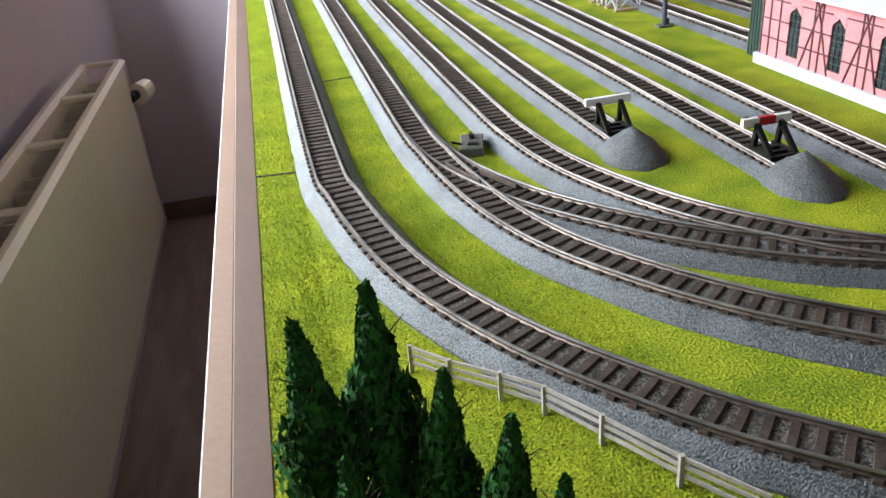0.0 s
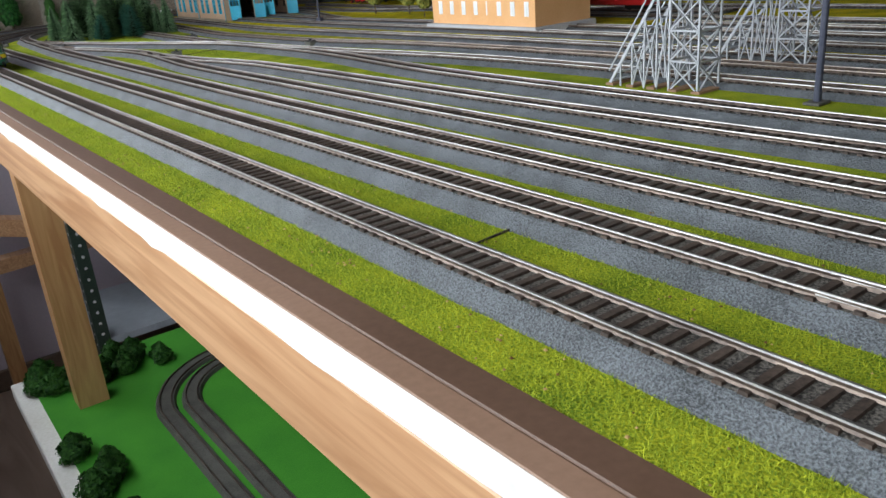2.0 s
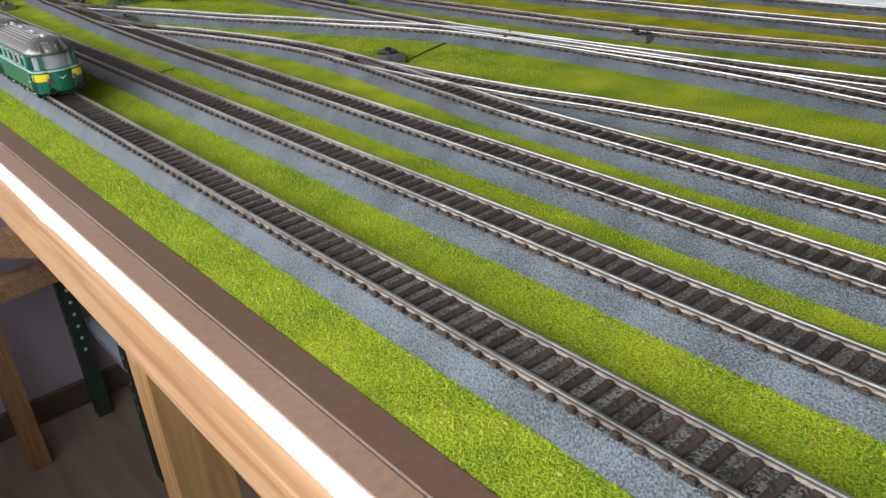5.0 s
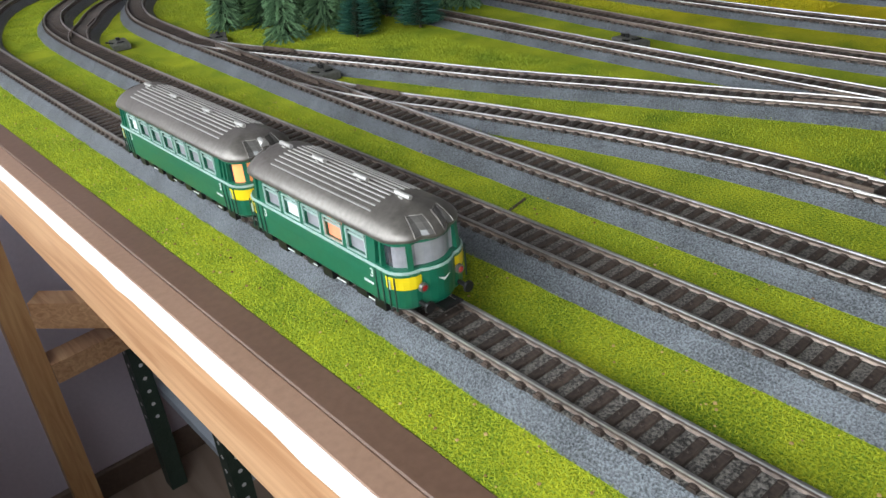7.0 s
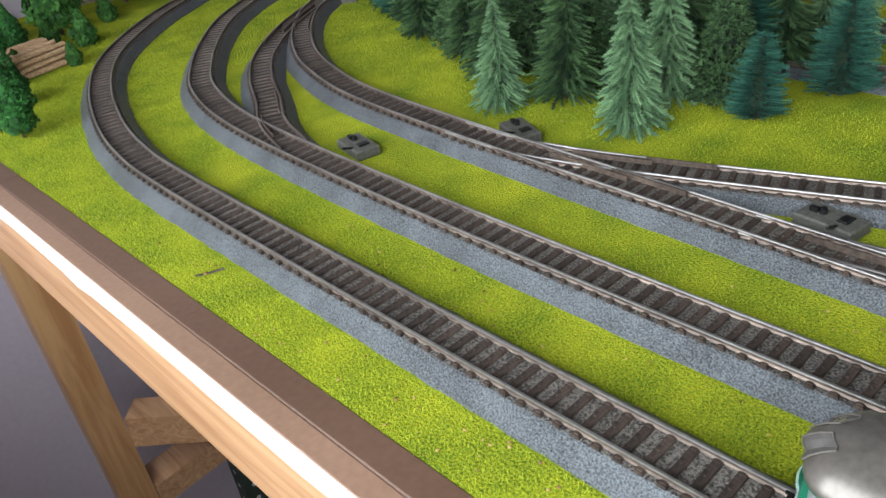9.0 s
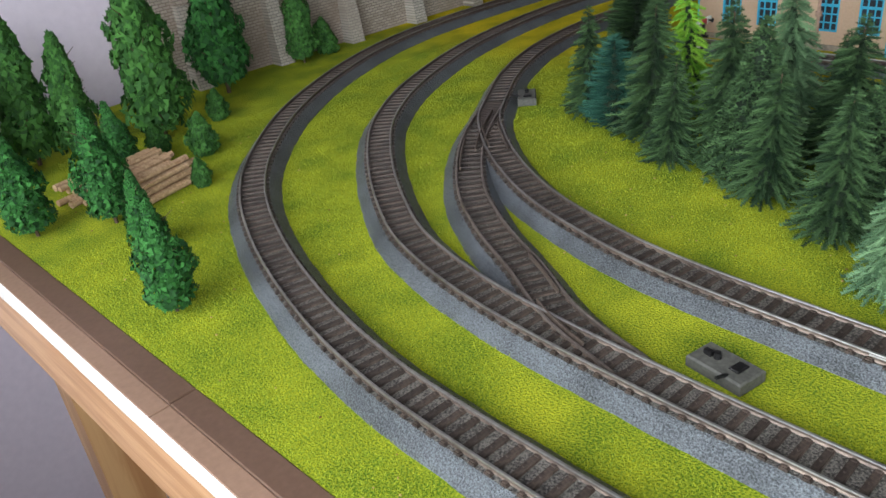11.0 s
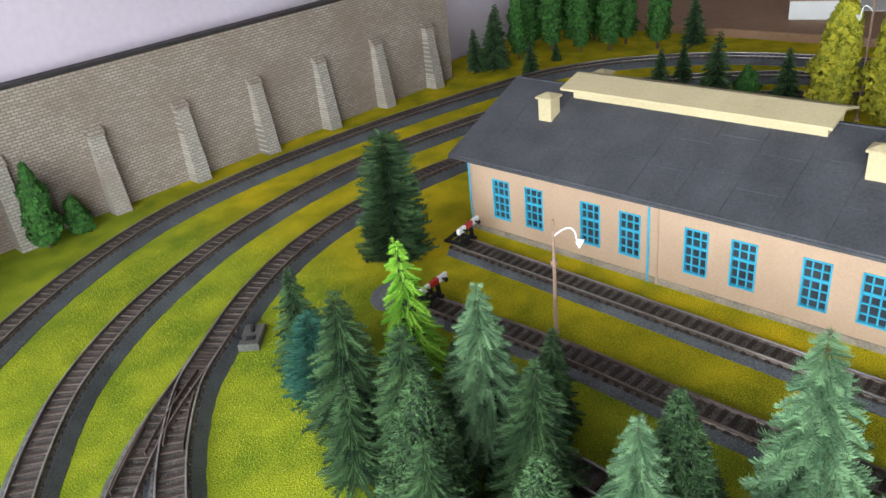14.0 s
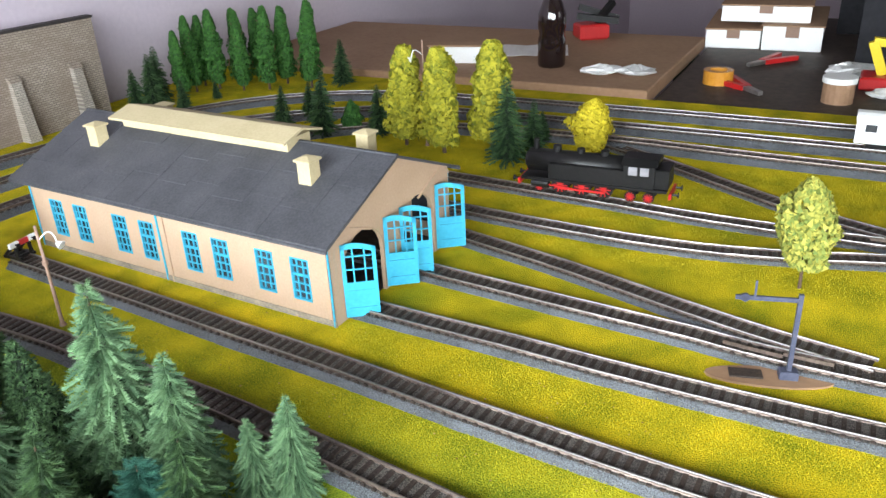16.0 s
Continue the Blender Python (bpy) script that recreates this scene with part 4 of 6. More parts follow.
# ---- engine shed ----
def engine_shed():
    shed = thing("engine_shed", "cream two-bay engine shed with slate roof and blue doors", "building", m=at(11.0, 16.05, 0, -2.6))
    W, D, H, RZ = 3.3 * S, 6.72 * S, 1.38 * S, 2.06 * S
    T = 0.0035
    wins = [6.06, 5.42, 4.41, 3.76, 2.77, 2.13, 1.24, 0.57]
    ww, z0, z1 = 0.34 * S, 0.31 * S, 0.99 * S
    for side in (0, 1):
        s = Shape()
        x0, x1 = (0, T) if side == 0 else (W - T, W)
        edges = [T] + [v for w in sorted(wins) for v in (w * S - ww / 2, w * S + ww / 2)] + [D - T]
        levels = [-0.002, z0, z1, H]
        for i, (a, b) in enumerate(zip(edges, edges[1:])):
            for j, (za, zb) in enumerate(zip(levels, levels[1:])):
                if j == 1 and i % 2 == 1:
                    for (ya, zc), (yb, zd) in (((a, za), (b, za)), ((b, za), (b, zb)), ((b, zb), (a, zb)), ((a, zb), (a, za))):
                        s.face([(x0, ya, zc), (x1, ya, zc), (x1, yb, zd), (x0, yb, zd)])
                else:
                    for x in (x0, x1):
                        s.face([(x, a, za), (x, b, za), (x, b, zb), (x, a, zb)])
        s.weld = True
        part("wall", s, SHEDWALL, shed)
        for w in wins:
            y = w * S
            xo = 0.0 if side == 0 else W
            sg = 1 if side == 0 else -1
            f = Shape()
            for a, b in (((-ww / 2, z0), (-ww / 2 + 0.0012, z1)), ((ww / 2 - 0.0012, z0), (ww / 2, z1)), ((-ww / 2, z0), (ww / 2, z0 + 0.0013)), ((-ww / 2, z1 - 0.0013), (ww / 2, z1))):
                xa, xb = sorted((xo - sg * 0.0005, xo + sg * 0.002))
                f.box((xa, y + a[0], a[1]), (xb, y + b[0], b[1]))
            win = part("window", f, BLUE, shed, "bright blue window frame")
            g = Shape()
            for k in (1, 2):
                xa, xb = sorted((xo + sg * 0.0002, xo + sg * 0.0014))
                yy = y - ww / 2 + ww * k / 3
                g.box((xa, yy - 0.0005, z0), (xb, yy + 0.0005, z1))
            for k in (1, 2, 3, 4):
                xa, xb = sorted((xo + sg * 0.0002, xo + sg * 0.0014))
                zz = z0 + (z1 - z0) * k / 5
                hh = 0.0011 if k == 3 else 0.0005
                g.box((xa, y - ww / 2, zz - hh), (xb, y + ww / 2, zz + hh))
            part("glazing", g, BLUE, win)
            p = Shape()
            xa, xb = sorted((xo + sg * 0.0020, xo + sg * 0.0026))
            p.box((xa, y - ww / 2, z0), (xb, y + ww / 2, z1))
            part("pane", p, PANE, win)
        s = Shape()
        xo = 0.0 if side == 0 else W
        sg = 1 if side == 0 else -1
        for y, rp, mp_ in ((3.32, 0.0008, SHEDWALL), (3.46, 0.0009, BLUE), (0.02, 0.0008, BLUE), (6.70, 0.0008, BLUE)):
            s = Shape()
            s.rod((xo - sg * 0.0008, y * S, 0), (xo - sg * 0.0008, y * S, H - 0.003), rp, n=8)
            part("downpipe", s, mp_, shed, "blue downpipe" if mp_ is BLUE else "cream downpipe")
        s = Shape()
        xa, xb = sorted((xo - sg * 0.0012, xo + sg * 0.0))
        s.box((xa, -0.001, 0), (xb, D + 0.001, 0.0055), 0, 0.0004)
        part("plinth", s, PLINTH, shed, "grey-stained plinth")
    # gables with arched bays in the front one
    bays = [(0.28, 1.28), (1.78, 2.78)]
    sp, top = 0.72 * S, 0.5 * S

    def arch(a, b, n=10):
        c, r = (a + b) / 2, (b - a) / 2
        return [(c - r * math.cos(math.pi * i / n), sp + top * math.sin(math.pi * i / n)) for i in range(n + 1)]

    def line_z(x):
        return H + (RZ - H) * (1 - abs(x - W / 2) / (W / 2))

    s = Shape()
    xs = [0.0]
    arcs = {}
    for a, b in bays:
        pts = arch(a * S, b * S)
        for x, z in pts:
            arcs[x] = z
            xs.append(x)
    xs += [W, W / 2]
    xs = sorted(set(xs))
    for xa, xb in zip(xs, xs[1:]):
        inside = any(a * S - 1e-6 <= xa and xb <= b * S + 1e-6 for a, b in bays)
        za, zb = (arcs.get(xa, 0), arcs.get(xb, 0)) if inside else (-0.002, -0.002)
        if inside and xa not in arcs:
            za = zb
        if inside and xb not in arcs:
            zb = za
        s.face([(xa, 0, za), (xb, 0, zb), (xb, 0, line_z(xb)), (xa, 0, line_z(xa))])
        s.face([(xb, T, zb), (xa, T, za), (xa, T, line_z(xa)), (xb, T, line_z(xb))])
        s.face([(xa, 0, za), (xa, T, za), (xb, T, zb), (xb, 0, zb)])
        s.face([(xa, 0, line_z(xa)), (xb, 0, line_z(xb)), (xb, T, line_z(xb)), (xa, T, line_z(xa))])
    for a, b in bays:
        for x, sg in ((a * S, 1), (b * S, -1)):
            s.face([(x, 0, -0.002), (x, T, -0.002), (x, T, sp), (x, 0, sp)])
    s.weld = True
    part("front_gable", s, SHEDWALL, shed)
    s = Shape()
    s.loft([[(0, D - T, -0.002), (W, D - T, -0.002), (W, D - T, H), (W / 2, D - T, RZ), (0, D - T, H)], [(0, D, -0.002), (W, D, -0.002), (W, D, H), (W / 2, D, RZ), (0, D, H)]])
    part("back_gable", s, SHEDWALL, shed)
    # bracing on the front gable
    s = Shape()
    for sx in (-1, 1):
        s.bar((W / 2 + sx * 0.0, -0.0008, RZ - 0.006), (W / 2 + sx * W * 0.5, -0.0008, H - 0.005), 0.0016, 0.0022)
        s.bar((W / 2 + sx * W * 0.2, -0.0008, H - 0.012), (W / 2 + sx * W * 0.42, -0.0008, H + 0.004), 0.0014, 0.0016)
    part("gable_trim", s, SHEDWALL, shed)
    # roof with felt strips
    ov = 0.2 * S
    sl = (RZ - H) / (W / 2)
    for sx in (-1, 1):
        s = Shape()
        e0 = (W / 2 + sx * (W / 2 + ov), H - sl * ov)
        a, b = -0.13 * S, D + 0.22 * S
        s.loft([[(W / 2, y, RZ), (e0[0], y, e0[1]), (e0[0], y, e0[1] + 0.0022), (W / 2, y, RZ + 0.0022)] for y in (a, b)])
        rf = part("roof", s, SHEDROOF, shed, "dark slate-grey felt roof")
        rr = random.Random(3 + sx)
        n = 11
        for i in range(n):
            y0 = a + (b - a) * i / n
            y1 = a + (b - a) * (i + 1) / n
            f0 = 0.0
            for f1 in (rr.uniform(0.28, 0.4), rr.uniform(0.62, 0.74), 1.0):
                lift = rr.uniform(0.0001, 0.0005)
                q = Shape()
                xs_ = [W / 2 + (e0[0] - W / 2) * f for f in (f0, f1)]
                zs_ = [RZ + 0.0022 + (e0[1] - RZ) * f for f in (f0, f1)]
                q.loft([[(xs_[0], y, zs_[0]), (xs_[1], y, zs_[1]), (xs_[1], y, zs_[1] + 0.0004 + lift), (xs_[0], y, zs_[0] + 0.0002 + lift)] for y in (y0 + 0.00012, y1 - 0.00012)])
                part("felt_sheet", q, SHEDROOF, rf)
                f0 = f1
        s = Shape()
        s.bar((e0[0], a, e0[1]), (e0[0], b, e0[1]), 0.002, 0.0024)
        part("gutter", s, SHEDROOF, shed)
    s = Shape()
    s.bar((W / 2, -0.13 * S, RZ + 0.0024), (W / 2, D + 0.22 * S, RZ + 0.0024), 0.003, 0.0018)
    part("ridge_cap", s, SHEDROOF, shed)
    # ridge vent
    y0, y1 = 1.75 * S, 5.6 * S
    s = Shape()
    hw = 0.28 * S
    s.box((W / 2 - hw, y0, RZ - 0.010), (W / 2 + hw, y1, RZ + 0.007))
    v = part("ridge_vent", s, VENT, shed, "cream ridge ventilator")
    s = Shape()
    hv = 0.48 * S
    s.loft([[(W / 2 - hv, y, RZ + 0.0055), (W / 2, y, RZ + 0.0125), (W / 2 + hv, y, RZ + 0.0055), (W / 2 + hv, y, RZ + 0.0075), (W / 2, y, RZ + 0.0147), (W / 2 - hv, y, RZ + 0.0075)] for y in (y0 - 0.006, y1 + 0.006)])
    part("vent_roof", s, VENT, v)
    for x, y in ((0.92, 5.75), (0.92, 0.98), (2.45, 5.75), (2.4, 0.98)):
        c = Shape()
        z = line_z(x * S)
        h = 0.0065
        c.box((x * S - h, y * S - h, z - 0.006), (x * S + h, y * S + h, z + 0.019), 0, 0.0005)
        ch = part("chimney", c, VENT, shed, "cream roof ventilator stack")
        c = Shape()
        c.box((x * S - h - 0.0018, y * S - h - 0.0018, z + 0.019), (x * S + h + 0.0018, y * S + h + 0.0018, z + 0.021), 0, 0.0005)
        c.loft([[(x * S - h - 0.0018, y * S - h - 0.0018, z + 0.021), (x * S + h + 0.0018, y * S - h - 0.0018, z + 0.021), (x * S + h + 0.0018, y * S + h + 0.0018, z + 0.021), (x * S - h - 0.0018, y * S + h + 0.0018, z + 0.021)],
                [(x * S - 0.002, y * S - 0.002, z + 0.0235), (x * S + 0.002, y * S - 0.002, z + 0.0235), (x * S + 0.002, y * S + 0.002, z + 0.0235), (x * S - 0.002, y * S + 0.002, z + 0.0235)]])
        part("cap", c, VENT, ch)
    # doors: four open leaves
    w = 0.5 * S
    for hx, rz in ((0.22, -52), (1.30, -50), (1.74, -52), (2.82, -50)):
        hinge = pose(hx * S, -0.001, 0.003, 0, 0, rz)
        f = Shape()
        zt = 1.18 * S
        n = 8

        def rise(x):
            return zt - (0.16 * S) * (abs(x / w - 0.35)) ** 1.6

        def slab_(xa, xb, za, zb):
            f.loft([[(xa, -0.0006, za), (xb, -0.0006, za), (xb, -0.0006, zb if zb is not None else rise(xb)), (xa, -0.0006, zb if zb is not None else rise(xa))],
                    [(xa, 0.0008, za), (xb, 0.0008, za), (xb, 0.0008, zb if zb is not None else rise(xb)), (xa, 0.0008, zb if zb is not None else rise(xa))]], 0, True, hinge)

        slab_(0, w, 0, 0.56 * S)
        slab_(0, 0.0032, 0.56 * S, None)
        slab_(w - 0.0032, w, 0.56 * S, None)
        for i in range(n):
            xa, xb = w * i / n, w * (i + 1) / n
            f.loft([[(xa, yy, rise(xa) - 0.0045), (xb, yy, rise(xb) - 0.0045), (xb, yy, rise(xb)), (xa, yy, rise(xa))] for yy in (-0.0006, 0.0008)], 0, True, hinge)
        for k in (1, 2):
            slab_(w * k / 3 - 0.0006, w * k / 3 + 0.0006, 0.56 * S, None)
        for k in (1, 2):
            zz = 0.56 * S + (zt - 0.56 * S) * k / 3
            slab_(0, w, zz - 0.0005, zz + 0.0005)
        d = part("door", f, BLUE, shed, "open bright blue arched door leaf")
        g = Shape()
        for za in (0.12, 0.4):
            g.box((0.003, -0.0014, za * S), (w - 0.003, -0.0006, za * S + 0.002), 0, 0, hinge)
        part("batten", g, BLUE, d)
    s = Shape()
    s.box((T, T, 0.0002), (W - T, D - T, 0.0015))
    part("inner_floor", s, SLEEPER, shed)


engine_shed()


# ---- stone retaining wall ----
def stone_wall():
    a, b = Vector((4.18 * S, 29.68 * S, 0)), Vector((18.35 * S, 28.99 * S, 0))
    L = (b - a).length
    rz = math.degrees(math.atan2(b.y - a.y, b.x - a.x))
    w = thing("stone_wall", "long stone retaining wall with sloping buttresses", "wall", m=pose(a.x, a.y, 0, 0, 0, rz))
    H = 2.74 * S
    s = Shape()
    s.box((0, 0, 0), (L, 0.012, H))
    part("wall_face", s, STONE, w)
    s = Shape()
    s.box((-0.002, -0.002, H), (L + 0.002, 0.014, H + 0.004), 0, 0.0008)
    part("coping", s, CAPM, w, "dark coping along the top")
    for i in range(8):
        x = (0.72 + i * 1.80) * S
        s = Shape()
        hw = 0.16 * S
        s.loft([[(x - hw, -0.020, 0), (x + hw, -0.020, 0), (x + hw, 0.002, 0), (x - hw, 0.002, 0)],
                [(x - hw * 0.85, -0.008, 1.55 * S), (x + hw * 0.85, -0.008, 1.55 * S), (x + hw * 0.85, 0.002, 1.55 * S), (x - hw * 0.85, 0.002, 1.55 * S)]])
        bt = part("buttress", s, BUTT, w, "pale stone buttress")
        s = Shape()
        s.loft([[(x - hw, -0.010, 1.55 * S), (x + hw, -0.010, 1.55 * S), (x + hw, 0.0015, 1.55 * S), (x - hw, 0.0015, 1.55 * S)],
                [(x - hw, -0.001, 1.70 * S), (x + hw, -0.001, 1.70 * S), (x + hw, 0.0015, 1.70 * S), (x - hw, 0.0015, 1.70 * S)]])
        part("cap_stone", s, STONE, bt)


stone_wall()


# ---- trees ----
def fir_meshes(seed, h=0.1, r=0.026, levels=17, arms=13, droop=0.35, length=1.0, column=0.85):
    """A bottle-brush fir: whorls of drooping branches, each a flat frond of needles on a stalk."""
    rr = random.Random(seed)
    s = Shape()
    for lv in range(levels):
        f = lv / (levels - 1)
        rad = r * (1 - f) ** column * rr.uniform(0.88, 1.1) + 0.0022
        n = max(5, int(arms * (1 - 0.5 * f)))
        for k in range(n):
            a = 6.283 * (k + rr.uniform(-0.35, 0.35)) / n + lv * 0.9
            ln = rad * rr.uniform(0.75, 1.15)
            z = h * (0.06 + 0.91 * f) + rr.uniform(-0.5, 0.5) * h / levels
            d = Vector((math.cos(a), math.sin(a), 0))
            sd = Vector((-d.y, d.x, 0))
            dr, up = droop * rr.uniform(0.7, 1.4), rr.uniform(0.0, 0.25)
            seg = 15
            first = len(s.v)
            bend = sd * rr.uniform(-0.15, 0.15)
            for q in range(seg + 1):
                t = 0.12 + 0.88 * q / seg
                s.v.append(tuple((d + bend * t * t) * ln * t + Vector((0, 0, z + ln * (up * t - dr * t * t)))))
            for q in range(seg):
                t = (q + 0.5) / seg
                nl = 0.0046 * length * (1.05 - 0.6 * t) * (0.55 + 0.45 * ln / r) + 0.0008
                mid = (Vector(s.v[first + q]) + Vector(s.v[first + q + 1])) / 2
                for side, lift in ((-1, -0.1), (1, -0.1), (-0.5, 0.55), (0.5, 0.55)):
                    way = d * rr.uniform(0.5, 1.0) + sd * side * rr.uniform(0.6, 1.1) + Vector((0, 0, lift + rr.uniform(-0.25, 0.2)))
                    s.v.append(tuple(mid + way.normalized() * nl * rr.uniform(0.75, 1.25)))
                    s.f.append((first + q, first + q + 1, len(s.v) - 1))
                    s.k.append(0)
    # added inner cone, coloured near-black as the shade between the branches
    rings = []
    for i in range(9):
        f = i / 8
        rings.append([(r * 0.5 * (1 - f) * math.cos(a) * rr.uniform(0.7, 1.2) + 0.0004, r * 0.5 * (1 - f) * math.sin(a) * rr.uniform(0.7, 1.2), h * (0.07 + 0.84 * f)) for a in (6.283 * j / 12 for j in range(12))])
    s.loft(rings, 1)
    t = Shape()
    t.rod((0, 0, -0.001), (0, 0, h * 0.93), h * 0.022, h * 0.004, 8)
    return t, s


def dense_fir_meshes(seed, h=0.1, r=0.026, count=1900, needle=0.0040, column=0.78, tiers=13):
    """A foam-coated fir: tiers of short upswept needle tufts on a close cone."""
    rr = random.Random(seed)
    s = Shape()
    lean = [(rr.uniform(0, 6.28), rr.uniform(0.75, 1.2)) for _ in range(tiers * 7)]
    for _ in range(count):
        f = 1 - math.sqrt(rr.random() * 0.995 + 0.005) if rr.random() < 0.75 else rr.random()
        tier = f * tiers
        saw = 1 - (tier - int(tier))
        a = rr.uniform(0, 6.28)
        la, lw = lean[int(tier) * 7 + int(a / 6.2832 * 7) % 7]
        rad = r * (1 - f) ** column * (0.70 + 0.34 * saw) * (0.8 + 0.2 * lw) + 0.0010
        rad *= 0.72 + 0.28 * rr.random() ** 0.5
        d = Vector((math.cos(a), math.sin(a), 0))
        c = d * rad + Vector((0, 0, h * (0.045 + 0.95 * f)))
        sd = Vector((-d.y, d.x, 0))
        nl = needle * rr.uniform(0.7, 1.3) * (0.55 + 0.45 * (1 - f))
        for k in range(4):
            way = (d * rr.uniform(0.35, 1.0) + sd * rr.uniform(-0.9, 0.9) + Vector((0, 0, rr.uniform(-0.55, 0.55)))).normalized()
            wid = way.cross(Vector((rr.uniform(-1, 1), rr.uniform(-1, 1), 1.0))).normalized() * nl * 0.17
            b = len(s.v)
            root = c - way * nl * 0.35
            s.v += [tuple(root - wid), tuple(root + wid), tuple(c + way * nl * 0.65)]
            s.f.append((b, b + 1, b + 2))
            s.k.append(0)
    # added cone under the tufts, its near-black colour painting the crown's inner shade
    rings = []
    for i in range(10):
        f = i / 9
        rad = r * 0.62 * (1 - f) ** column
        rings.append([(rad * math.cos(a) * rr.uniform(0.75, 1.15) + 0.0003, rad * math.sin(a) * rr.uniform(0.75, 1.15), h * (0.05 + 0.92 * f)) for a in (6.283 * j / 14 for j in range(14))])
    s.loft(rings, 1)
    t = Shape()
    t.rod((0, 0, -0.001), (0, 0, h * 0.95), h * 0.022, h * 0.003, 8)
    return t, s


def leafy_meshes(seed, h, prof, leaf=0.0026, count=2600, stem=0.12):
    """A foam tree: a shell of small leaf clumps with an uneven outline; prof gives radius by height."""
    rr = random.Random(seed)
    s = Shape()
    lumps = [(rr.uniform(0, 6.28), rr.random(), rr.uniform(0.5, 1.0)) for _ in range(26)]
    for _ in range(count):
        f = rr.random() ** 0.9
        x = f * (len(prof) - 1)
        i = min(int(x), len(prof) - 2)
        rad = prof[i] + (prof[i + 1] - prof[i]) * (x - i)
        a = rr.uniform(0, 6.28)
        lump = sum(w * math.exp(-((math.atan2(math.sin(a - la), math.cos(a - la)) / 0.5) ** 2) - ((f - lf) / 0.08) ** 2) for la, lf, w in lumps)
        k = (0.66 + 0.34 * min(lump, 1.4)) * (rr.random() ** 0.25)
        c = Vector((math.cos(a) * rad * k, math.sin(a) * rad * k, h * (stem + (1 - stem) * f)))
        n = Vector((math.cos(a) + rr.uniform(-0.7, 0.7), math.sin(a) + rr.uniform(-0.7, 0.7), rr.uniform(-0.3, 0.9))).normalized()
        u = n.orthogonal().normalized()
        w = n.cross(u)
        g = leaf * rr.uniform(0.6, 1.3)
        ph = rr.uniform(0, 6.28)
        s.face([c + (u * math.cos(ph + j * 2.094) + w * math.sin(ph + j * 2.094)) * g * (1.25 if j == 0 else 0.8) + n * (g * 0.3 if j else 0) for j in range(3)])
    t = Shape()
    t.rod((0, 0, -0.001), (0, 0, h * 0.85), h * 0.018, h * 0.006, 8)
    for j in range(14):
        f = 0.2 + 0.6 * j / 14
        a = rr.uniform(0, 6.28)
        rad = max(prof) * 0.7
        t.rod((0, 0, h * f), (math.cos(a) * rad, math.sin(a) * rad, h * (f + 0.12)), 0.0007, 0.0002, 4)
    return t, s


KINDS = {}


def tree_kind(key, meshes, mat):
    t, s = meshes
    KINDS[key] = (t.mesh("trunk", [BARK]), s.mesh("crown", [mat, CROWNSHADE]))


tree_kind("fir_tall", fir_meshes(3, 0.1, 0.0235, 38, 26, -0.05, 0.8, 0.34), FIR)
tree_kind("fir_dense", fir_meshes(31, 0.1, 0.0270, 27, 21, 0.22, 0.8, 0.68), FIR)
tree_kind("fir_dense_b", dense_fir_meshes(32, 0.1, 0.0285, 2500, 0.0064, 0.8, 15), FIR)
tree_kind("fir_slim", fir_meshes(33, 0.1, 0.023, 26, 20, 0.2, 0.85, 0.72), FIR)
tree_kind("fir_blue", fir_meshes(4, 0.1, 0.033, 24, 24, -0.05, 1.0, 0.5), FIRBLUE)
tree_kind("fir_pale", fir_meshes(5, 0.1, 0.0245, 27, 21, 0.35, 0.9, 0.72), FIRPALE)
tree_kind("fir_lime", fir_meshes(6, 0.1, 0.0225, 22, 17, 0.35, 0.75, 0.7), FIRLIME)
tree_kind("bushy", leafy_meshes(7, 0.1, [0.022, 0.027, 0.026, 0.022, 0.016, 0.009, 0.002], 0.0032, 3600, 0.1), LEAF)
tree_kind("bushy_b", leafy_meshes(8, 0.1, [0.02, 0.026, 0.026, 0.023, 0.019, 0.012, 0.003], 0.0033, 3600, 0.08), LEAFMID)
tree_kind("poplar", leafy_meshes(9, 0.1, [0.011, 0.0145, 0.0155, 0.015, 0.013, 0.010, 0.003], 0.0024, 3200, 0.1), LEAFMID)
tree_kind("yellow_poplar", leafy_meshes(10, 0.1, [0.015, 0.0185, 0.0200, 0.0202, 0.0195, 0.0170, 0.0075], 0.0030, 4600, 0.10), LEAFYEL)
tree_kind("gold_bush", leafy_meshes(11, 0.1, [0.03, 0.041, 0.043, 0.042, 0.038, 0.028, 0.006], 0.005, 3000, 0.1), LEAFGOLD)
tree_kind("round_yellow", leafy_meshes(12, 0.1, [0.016, 0.030, 0.036, 0.036, 0.033, 0.024, 0.005], 0.0034, 3800, 0.22), LEAFOLIVE)
tree_kind("bush", leafy_meshes(13, 0.1, [0.04, 0.052, 0.055, 0.052, 0.042, 0.028, 0.006], 0.0085, 1700, 0.02), LEAFMID)
rt = random.Random(21)


def tree(kind, x, y, h, label, category="fir tree", group="model fir trees", fat=1.0, name="fir_tree"):
    k = h * S / 0.1
    t = thing(name, label, category, group, at(x, y, 0, rt.uniform(0, 360)) @ pose(0, 0, 0, rt.uniform(-3, 3), rt.uniform(-3, 3)))
    t.scale = (k * fat, k * fat, k)
    for n, me in zip(("trunk", "crown"), KINDS[kind]):
        o = new(n, me)
        o.parent = t


